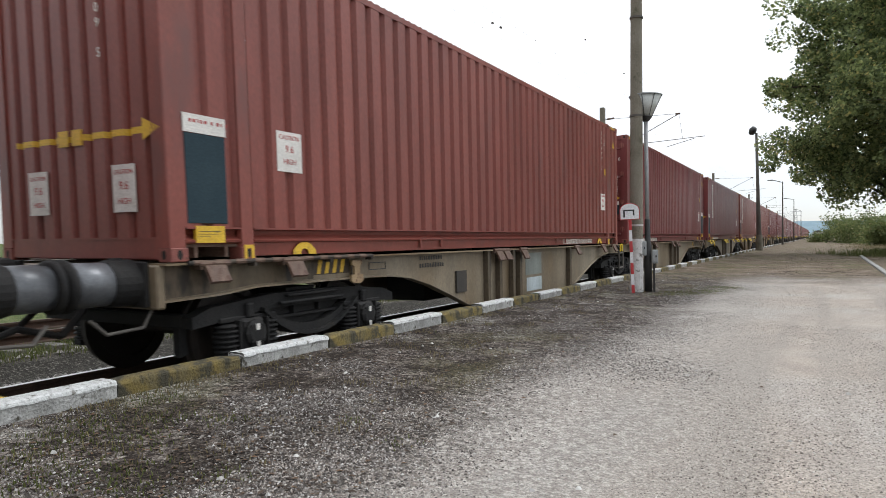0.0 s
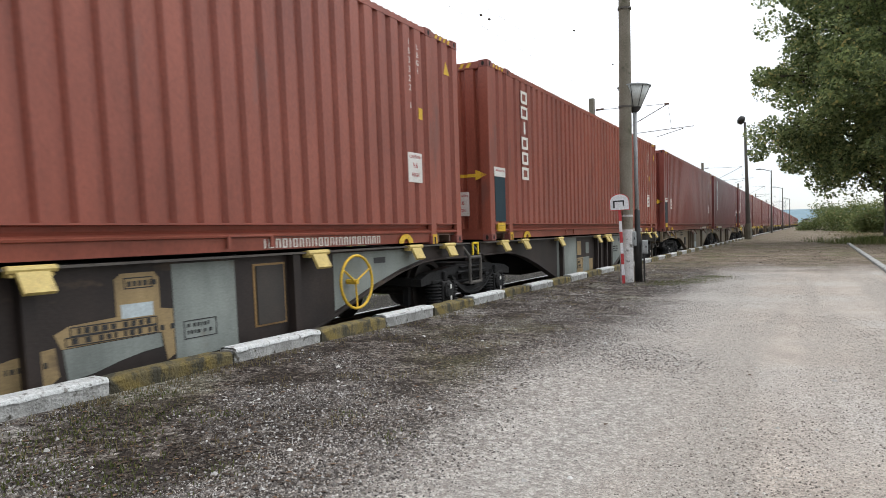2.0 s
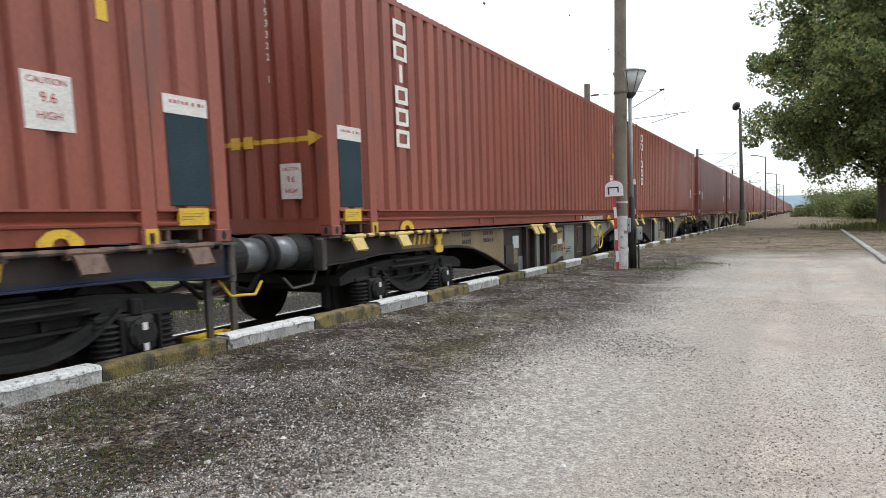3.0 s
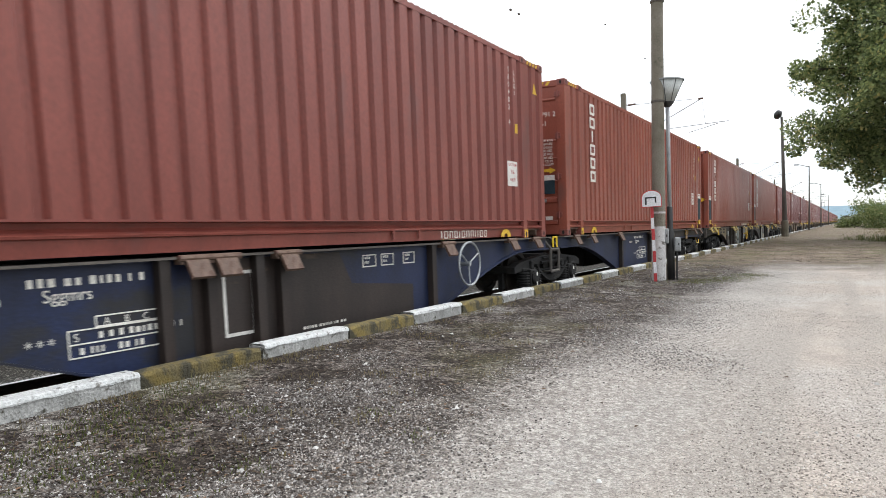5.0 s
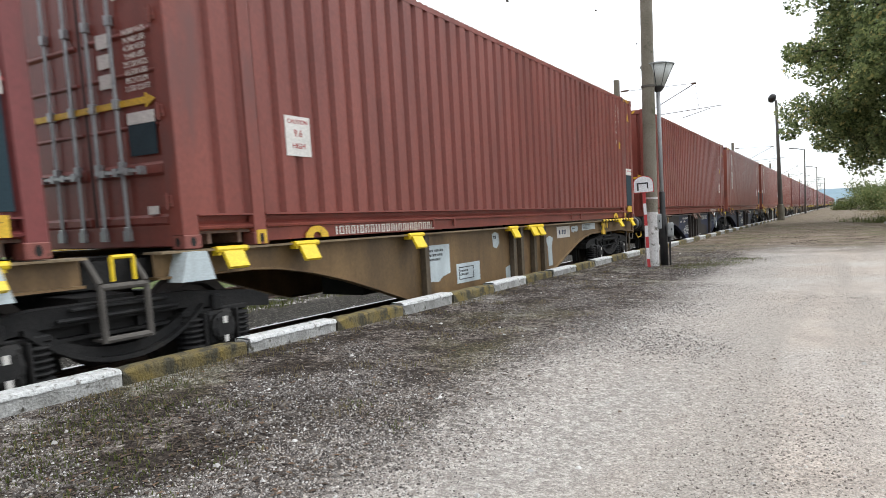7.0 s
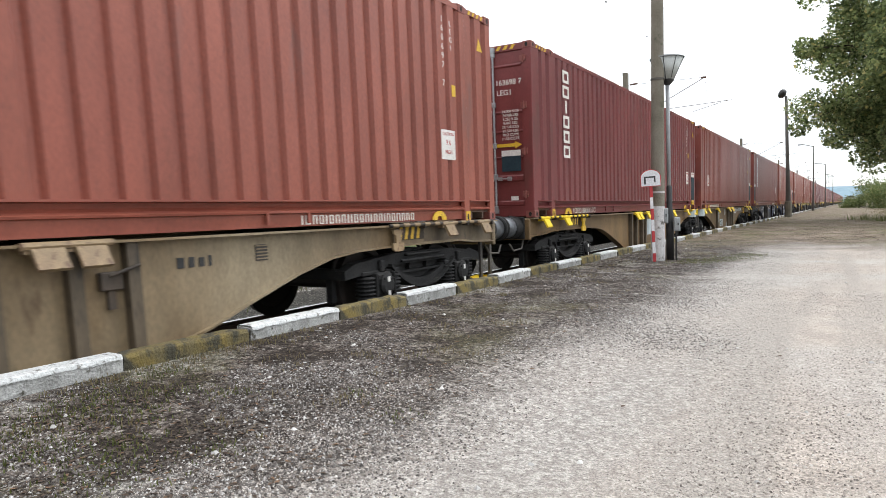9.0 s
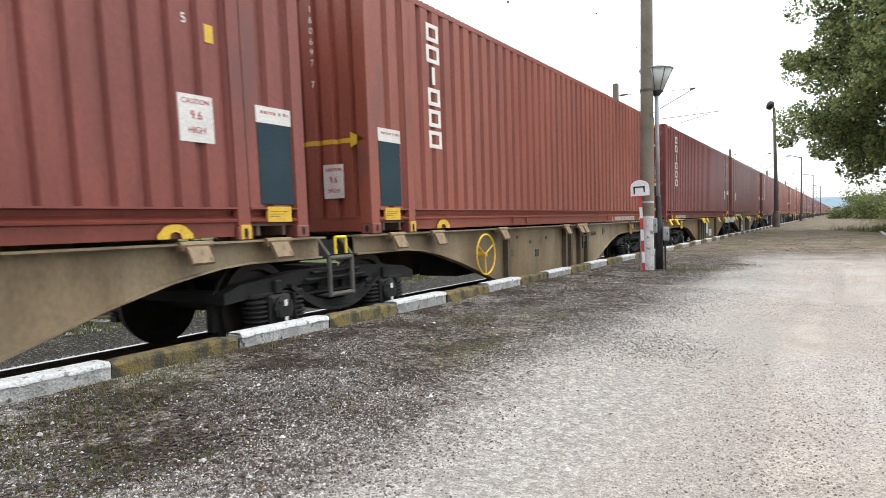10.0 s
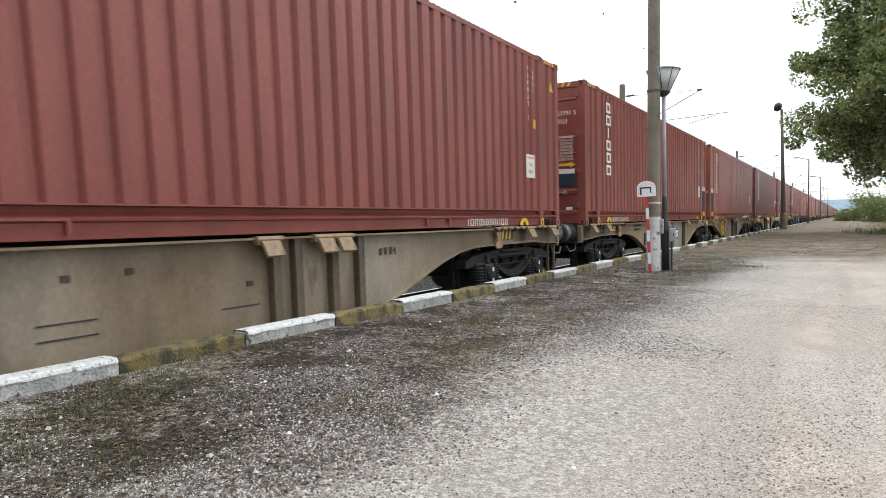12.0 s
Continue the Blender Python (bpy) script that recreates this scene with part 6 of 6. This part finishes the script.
panel(wagon_b, "grey_repaint", [(U + 10.2, -0.05), (U + 11.0, -0.05), (U + 11.0, -0.2), (U + 10.2, -0.23)], PATCH_GREY)
print_rows(wagon_b, U + 8.75, -0.2, 1, 3, 0.1, BLUE_INK, 0.12)
print_rows(wagon_b, U + 8.2, -0.35, 3, 9, 0.035, BLACK_INK, 0.05, 3)
print_rows(wagon_b, U + 5.0, -0.62, 2, 4, 0.05, BLACK_INK, 0.06, 5)
print_rows(wagon_b, U + 10.3, -0.12, 1, 8, 0.05, BLACK_INK, 0.05, 6)
frame_lines(wagon_b, U + 4.93, U + 5.37, -0.53, -0.74, BLACK_INK, 0.012)
V = U_NEAR
panel(wagon_b, "cream_repaint", [(V + 1.6, -0.05), (V + 5.05, -0.05), (V + 5.05, -0.68), (V + 4.5, -0.50), (V + 4.1, -0.385), (V + 3.6, -0.28), (V + 3.2, -0.245), (V + 1.6, -0.23)], FRAME["cream"])
panel(wagon_b, "black_hatch", [(V + 5.08, -0.34), (V + 5.45, -0.34), (V + 5.45, -0.68), (V + 5.08, -0.68)], PATCH_BLACK, 0.03)
panel(wagon_b, "grey_repaint", [(V + 5.48, -0.19), (V + 5.77, -0.19), (V + 5.77, -0.42), (V + 5.48, -0.42)], PATCH_WHITE)
panel(wagon_b, "cream_repaint", [(V + 5.47, -0.44), (V + 5.70, -0.44), (V + 5.70, -0.70), (V + 5.47, -0.70)], FRAME["cream"])
panel(wagon_b, "grey_repaint", [(V + 5.73, -0.58), (V + 5.96, -0.58), (V + 5.96, -0.85), (V + 5.73, -0.85)], PATCH_GREY)
panel(wagon_b, "grey_repaint", [(V + 6.55, -0.06), (V + 6.9, -0.06), (V + 6.9, -0.85), (V + 6.55, -0.85)], PATCH_GREY)
panel(wagon_b, "ochre_repaint", [(V + 7.50, -0.50), (V + 7.62, -0.45), (V + 8.0, -0.43), (V + 8.0, -0.14), (V + 8.06, -0.10), (V + 8.36, -0.10), (V + 8.40, -0.15), (V + 8.40, -0.40), (V + 8.52, -0.42),
                                 (V + 8.52, -0.80), (V + 8.44, -0.84), (V + 8.40, -0.60), (V + 7.55, -0.61)], PATCH_TAN)
panel(wagon_b, "grey_repaint", [(V + 7.56, -0.615), (V + 8.39, -0.605), (V + 8.40, -0.72), (V + 8.2, -0.735), (V + 8.0, -0.77), (V + 7.8, -0.82), (V + 7.58, -0.85)], PATCH_GREY)
panel(wagon_b, "ochre_repaint", [(V + 7.10, -0.64), (V + 7.2, -0.62), (V + 7.50, -0.59), (V + 7.52, -0.80), (V + 7.44, -0.855), (V + 7.10, -0.855)], PATCH_TAN)
frame_lines(wagon_b, V + 8.08, V + 8.34, -0.135, -0.225, BLACK_INK, 0.009)
print_rows(wagon_b, V + 8.11, -0.205, 1, 6, 0.045, BLACK_INK, 0.05, 12)
frame_lines(wagon_b, V + 8.62, V + 8.98, -0.54, -0.70, BLACK_INK, 0.008)
print_rows(wagon_b, V + 8.66, -0.60, 2, 6, 0.035, BLACK_INK, 0.045, 13)
print_rows(wagon_b, V + 7.15, -0.72, 1, 6, 0.04, BLACK_INK, 0.05, 14)
panel(wagon_b, "number_sticker", [(V + 8.04, -0.34), (V + 8.33, -0.34), (V + 8.33, -0.45), (V + 8.04, -0.45)], PATCH_WHITE, 0.006)
panel(wagon_b, "grey_repaint", [(V + 8.53, -0.05), (V + 9.23, -0.05), (V + 9.23, -0.85), (V + 8.53, -0.85)], PATCH_GREY)
panel(wagon_b, "black_hatch", [(V + 9.49, -0.12), (V + 9.87, -0.12), (V + 9.87, -0.69), (V + 9.49, -0.69)], PATCH_BLACK, 0.02)
frame_lines(wagon_b, V + 9.46, V + 9.90, -0.10, -0.71, PATCH_ORANGE, 0.025)
panel(wagon_b, "grey_repaint", [(V + 10.7, -0.05), (V + 12.6, -0.05), (V + 12.6, -0.215), (V + 12.1, -0.30), (V + 11.5, -0.45), (V + 10.95, -0.62), (V + 10.7, -0.69)], PATCH_GREY)
print_rows(wagon_b, V + 3.4, -0.13, 2, 5, 0.07, BLACK_INK, 0.07, 8)
print_rows(wagon_b, V + 4.2, -0.13, 2, 6, 0.07, BLACK_INK, 0.07, 9)
print_rows(wagon_b, V + 7.68, -0.515, 1, 9, 0.045, BLACK_INK, 0.075, 10)
print_rows(wagon_b, V + 7.63, -0.585, 1, 12, 0.045, BLACK_INK, 0.07, 11)
frame_lines(wagon_b, V + 7.62, V + 8.36, -0.46, -0.53, BLACK_INK, 0.008)
frame_lines(wagon_b, V + 7.58, V + 8.36, -0.53, -0.60, BLACK_INK, 0.008)
piece("hand_wheel", 0, hand_wheel, YELLOW, wagon_b, pose(0, V + 10.94, TOP - 0.38), "yellow spoked brake wheel")
panel(wagon_b, "black_sticker", [(V + 11.5, -0.13), (V + 11.75, -0.13), (V + 11.75, -0.2), (V + 11.5, -0.2)], BLACK_INK, 0.006)

print_rows(wagon_a, V + 4.0, -0.11, 2, 10, 0.06, BLACK_INK, 0.07, 20)
frame_lines(wagon_a, V + 2.85, V + 3.2, -0.1, -0.19, BLACK_INK, 0.01)
panel(wagon_a, "black_hatch", [(V + 5.0, -0.3), (V + 5.32, -0.3), (V + 5.32, -0.62), (V + 5.0, -0.62)], PATCH_BLACK, 0.03)
panel(wagon_a, "pale_decal", [(V + 7.7, -0.1), (V + 8.5, -0.1), (V + 8.5, -0.5), (V + 7.7, -0.5)], PATCH_GREY)
panel(wagon_a, "pale_decal", [(V + 7.75, -0.55), (V + 8.5, -0.55), (V + 8.5, -0.8), (V + 7.75, -0.8)], PATCH_WHITE)

for base in (U_NEAR, U_FAR):
    s = 1 if base == U_NEAR else 0
    panel(wagon_c, "black_repaint", [(base + 0.0, -0.05), (base + 4.4, -0.05), (base + 4.4, -0.46), (base + 4.1, -0.385), (base + 3.6, -0.28), (base + 3.2, -0.245), (base + 0.9, -0.23), (base + 0.0, -0.2)] if s else
          [(base + 9.4, -0.05), (base + 13.7, -0.05), (base + 13.7, -0.22), (base + 10.5, -0.23), (base + 10.1, -0.29), (base + 9.6, -0.38), (base + 9.4, -0.42)], FRAME["black"])
    panel(wagon_c, "black_repaint", [(base + 6.3, -0.05), (base + 8.2, -0.05), (base + 8.4, -0.4), (base + 9.6, -0.5), (base + 9.6, -0.855), (base + 6.3, -0.855)], FRAME["black"])
    print_rows(wagon_c, base + 5.0, -0.17, 1, 11, 0.062, LETTER, 0.075, 30)
    print_rows(wagon_c, base + 4.55, -0.27, 1, 6, 0.05, LETTER, 0.06, 31)
    writing("type_text", "Sggmrs", 0.125, LETTER, wagon_c, pose(1.121, base + 5.27, TOP - 0.275, 90, 0, 90))
    frame_lines(wagon_c, base + 5.24, base + 6.1, -0.485, -0.69, LETTER, 0.01)
    frame_lines(wagon_c, base + 5.45, base + 6.1, -0.40, -0.485, LETTER, 0.01)
    panel(wagon_c, "table_line", [(base + 5.24, -0.585), (base + 6.1, -0.585), (base + 6.1, -0.595), (base + 5.24, -0.595)], LETTER, 0.006)
    for k, ch in enumerate("ABCD"):
        writing("table_text", ch, 0.075, LETTER, wagon_c, pose(1.121, base + 5.54 + 0.16 * k, TOP - 0.472, 90, 0, 90))
    writing("table_text", "S", 0.085, LETTER, wagon_c, pose(1.121, base + 5.30, TOP - 0.57, 90, 0, 90))
    print_rows(wagon_c, base + 5.47, -0.565, 1, 12, 0.05, LETTER, 0.058, 33)
    print_rows(wagon_c, base + 5.32, -0.665, 1, 4, 0.05, LETTER, 0.058, 34)
    print_rows(wagon_c, base + 5.62, -0.665, 1, 4, 0.05, LETTER, 0.058, 35)
    writing("table_text", "* * *", 0.11, LETTER, wagon_c, pose(1.121, base + 5.05, TOP - 0.60, 90, 0, 90))
    frame_lines(wagon_c, base + 6.62, base + 6.98, -0.16, -0.74, STICKER, 0.03)
    for q in (8.6, 8.95, 9.4):
        frame_lines(wagon_c, base + q, base + q + 0.25, -0.1, -0.24, LETTER, 0.012)
        print_rows(wagon_c, base + q + 0.04, -0.15, 2, 3, 0.03, LETTER, 0.04, 36)
    print_rows(wagon_c, base + 7.6, -0.80, 1, 14, 0.03, LETTER, 0.05, 38)
piece("hand_wheel", 0, hand_wheel, GALV, wagon_c, pose(0, U_NEAR + 10.83, TOP - 0.32), "grey spoked brake wheel")

U = U_FAR
for base in (U_FAR,):
    panel(wagon_d, "pale_decal", [(base + 3.85, -0.18), (base + 4.42, -0.18), (base + 4.42, -0.58), (base + 4.2, -0.62), (base + 4.1, -0.68), (base + 3.9, -0.66), (base + 3.85, -0.6)], PATCH_WHITE)
    panel(wagon_d, "pale_decal", [(base + 4.6, -0.48), (base + 5.3, -0.48), (base + 5.3, -0.76), (base + 4.6, -0.76)], PATCH_WHITE)
    panel(wagon_d, "pale_decal", [(base + 5.76, -0.1), (base + 5.86, -0.07), (base + 5.98, -0.1), (base + 6.0, -0.25), (base + 5.9, -0.33), (base + 5.78, -0.3)], PATCH_WHITE)
    panel(wagon_d, "pale_decal", [(base + 6.2, -0.66), (base + 6.38, -0.62), (base + 6.5, -0.66), (base + 6.5, -0.83), (base + 6.2, -0.83)], PATCH_WHITE)
    panel(wagon_d, "pale_decal", [(base + 7.95, -0.27), (base + 8.12, -0.22), (base + 8.3, -0.27), (base + 8.22, -0.42), (base + 8.25, -0.78), (base + 8.05, -0.78), (base + 8.03, -0.42)], PATCH_WHITE)
    panel(wagon_d, "pale_decal", [(base + 8.52, -0.07), (base + 9.22, -0.07), (base + 9.22, -0.29), (base + 8.52, -0.29)], STICKER)
    panel(wagon_d, "pale_decal", [(base + 9.30, -0.13), (base + 9.34, -0.085), (base + 9.42, -0.075), (base + 9.5, -0.09), (base + 9.58, -0.075), (base + 9.67, -0.085), (base + 9.70, -0.13), (base + 9.67, -0.185), (base + 9.58, -0.2), (base + 9.5, -0.185), (base + 9.42, -0.215), (base + 9.33, -0.19)], PATCH_WHITE)
    panel(wagon_d, "pale_decal", [(base + 9.95, -0.05), (base + 10.8, -0.05), (base + 10.8, -0.18), (base + 9.95, -0.19)], PATCH_WHITE)
    print_rows(wagon_d, base + 3.9, -0.27, 3, 7, 0.035, BLACK_INK, 0.05, 40)
    print_rows(wagon_d, base + 8.62, -0.22, 1, 4, 0.09, BLUE_INK, 0.1, 41)
    frame_lines(wagon_d, base + 4.66, base + 5.1, -0.53, -0.71, BLACK_INK, 0.012)
    print_rows(wagon_d, base + 4.7, -0.6, 2, 6, 0.03, BLACK_INK, 0.05, 42)
    print_rows(wagon_d, base + 5.8, -0.18, 1, 2, 0.06, BLACK_INK, 0.06, 43)
    for z in (-0.075, -0.10, -0.125, -0.15):
        panel(wagon_d, "stencil_line", [(base + 10.0, z), (base + 10.46, z), (base + 10.46, z - 0.008), (base + 10.0, z - 0.008)], BLACK_INK, 0.006)
    print_rows(wagon_d, base + 9.36, -0.145, 1, 3, 0.025, BLACK_INK, 0.07, 44)
panel(wagon_d, "pale_decal", [(U_NEAR + 7.7, -0.2), (U_NEAR + 8.3, -0.2), (U_NEAR + 8.3, -0.62), (U_NEAR + 7.7, -0.62)], PATCH_WHITE)
panel(wagon_d, "pale_decal", [(U_NEAR + 8.5, -0.48), (U_NEAR + 9.2, -0.48), (U_NEAR + 9.2, -0.76), (U_NEAR + 8.5, -0.76)], PATCH_WHITE)
for q in (-1.05, 0.55):
    piece("joint_cover", 0, lambda bm: prism(bm, [(-0.14, -0.26), (0.2, -0.26), (0.13, -0.02), (-0.06, -0.02)], "x", 1.12, 1.30), PATCH_WHITE, wagon_d, pose(0, WAGON / 2 + q, TOP), "pale blue sheet cover")

# grimed girder ends; the shade between the flap bars is painted in as well
for w in (wagon_a, wagon_e, wagon_f):
    panel(w, "grimy_end", [(V - 0.03, -0.03), (V + 1.85, -0.03), (V + 1.85, -0.235), (V + 1.0, -0.24), (V + 0.55, -0.28), (V - 0.03, -0.30)], GRIMY_BEIGE, 0.0015)
    panel(w, "grimy_end", [(U + LEN + 0.03, -0.03), (U + LEN - 1.85, -0.03), (U + LEN - 1.85, -0.235), (U + LEN - 1.0, -0.24), (U + LEN - 0.55, -0.28), (U + LEN + 0.03, -0.30)], GRIMY_BEIGE, 0.0015)
piece("hand_wheel", 0, hand_wheel, YELLOW, wagon_e, pose(0, U_FAR + 2.76, TOP - 0.39), "ochre spoked brake wheel")
print_rows(wagon_e, U_FAR + 8.15, -0.27, 1, 4, 0.09, BLACK_INK, 0.11, 50)
panel(wagon_e, "dark_slot", [(U_FAR + 5.0, -0.42), (U_FAR + 5.16, -0.42), (U_FAR + 5.16, -0.55), (U_FAR + 5.0, -0.55)], PATCH_BLACK, 0.008)
panel(wagon_e, "dark_slot", [(U_FAR + 9.0, -0.12), (U_FAR + 9.15, -0.12), (U_FAR + 9.15, -0.27), (U_FAR + 9.0, -0.27)], PATCH_BLACK, 0.008)
piece("latch_bracket", 0, lambda bm: (box(bm, 1.115, 1.17, -0.09, 0.09, -0.08, 0.06, 0.01), rod(bm, (1.17, -0.02, 0.03), (1.22, 0.20, 0.10), 0.014), box(bm, 1.115, 1.15, -0.03, 0.03, -0.22, -0.08)), GRIME, wagon_e, pose(0, U_FAR + 7.55, TOP - 0.30), "grimy latch bracket")
for q in range(5):
    panel(wagon_e, "vent_slot", [(U_FAR + 9.005, -0.125 - q * 0.03), (U_FAR + 9.145, -0.125 - q * 0.03), (U_FAR + 9.145, -0.137 - q * 0.03), (U_FAR + 9.005, -0.137 - q * 0.03)], FRAME["cream"], 0.014)
print_rows(wagon_e, U_FAR + 3.7, -0.38, 4, 6, 0.02, BLACK_INK, 0.06, 51)
for q, z in ((4.2, -0.15), (4.75, -0.25), (3.8, -0.3), (5.5, -0.2)):
    panel(wagon_e, "dark_slot", [(U_FAR + q, z), (U_FAR + q + 0.06, z), (U_FAR + q + 0.06, z - 0.05), (U_FAR + q, z - 0.05)], PATCH_BLACK, 0.01)
V = U_NEAR
panel(wagon_e, "black_repaint", [(V + 7.75, -0.6), (V + 8.0, -0.58), (V + 8.05, -0.66), (V + 8.66, -0.66), (V + 8.66, -0.855), (V + 7.75, -0.855)], PATCH_BLACK)
panel(wagon_e, "grey_repaint", [(V + 8.75, -0.07), (V + 9.5, -0.07), (V + 9.5, -0.855), (V + 8.75, -0.855)], PATCH_GREY)
panel(wagon_e, "black_plate", [(V + 8.80, -0.26), (V + 9.34, -0.26), (V + 9.34, -0.57), (V + 8.80, -0.57)], PATCH_BLACK, 0.006)
panel(wagon_e, "white_sign", [(V + 8.86, -0.30), (V + 9.26, -0.30), (V + 9.26, -0.52), (V + 8.86, -0.52)], SIGN_WHITE, 0.01)
panel(wagon_e, "sign_mark", [(V + 8.95, -0.49), (V + 9.12, -0.36), (V + 9.2, -0.36), (V + 9.05, -0.49)], BLACK_INK, 0.013)
panel(wagon_e, "number_sticker", [(V + 8.42, -0.36), (V + 8.68, -0.36), (V + 8.68, -0.46), (V + 8.42, -0.46)], PATCH_WHITE, 0.008)
frame_lines(wagon_e, V + 8.1, V + 8.65, -0.5, -0.63, BLACK_INK, 0.01)
frame_lines(wagon_e, V + 8.38, V + 8.7, -0.12, -0.34, BLACK_INK, 0.01)
panel(wagon_e, "dark_slot", [(V + 5.55, -0.3), (V + 5.8, -0.3), (V + 5.8, -0.42), (V + 5.55, -0.42)], PATCH_BLACK, 0.03)
panel(wagon_e, "black_hatch", [(V + 5.0, -0.3), (V + 5.32, -0.3), (V + 5.32, -0.62), (V + 5.0, -0.62)], PATCH_BLACK, 0.03)
print_rows(wagon_e, V + 4.0, -0.11, 2, 10, 0.06, BLACK_INK, 0.07, 55)
U = U_FAR
print_rows(wagon_f, U + 8.15, -0.27, 1, 4, 0.09, BLACK_INK, 0.11, 60)
for q, z in ((4.4, -0.22), (4.9, -0.2), (6.1, -0.4)):
    panel(wagon_f, "dark_slot", [(U + q, z), (U + q + 0.07, z), (U + q + 0.07, z - 0.05), (U + q, z - 0.05)], PATCH_BLACK, 0.01)
for q, z in ((4.2, -0.55), (4.2, -0.66), (5.8, -0.62)):
    panel(wagon_f, "stencil_line", [(U + q, z), (U + q + 0.45, z), (U + q + 0.45, z - 0.012), (U + q, z - 0.012)], BLACK_INK, 0.006)


def motions():
    """The train draws away at a steady pace; its wheels roll."""
    stations = [(0.0, 0.0), (1.0, 10.80), (2.0, 21.62), (3.0, 32.30), (5.0, 53.72), (5.5, 59.06), (6.0, 64.5), (6.5, 69.77), (7.0, 75.27), (9.0, 97.05), (9.5, 102.42), (10.0, 107.9), (10.5, 113.25), (11.0, 118.98), (11.5, 124.4), (12.0, 129.85)]
    for ob in MOVING:
        home = ob.matrix_basis.translation.copy()
        walk(ob, [(t, pose(home.x, home.y + d, home.z)) for t, d in stations])
    speed = math.degrees(10.81 / 0.46)
    for w, yy in WHEELS:
        walk(w, [(k / 30, pose(0, yy, 0.46, -speed * k / 30, 0, 0)) for k in range(0, 361)])


motions()
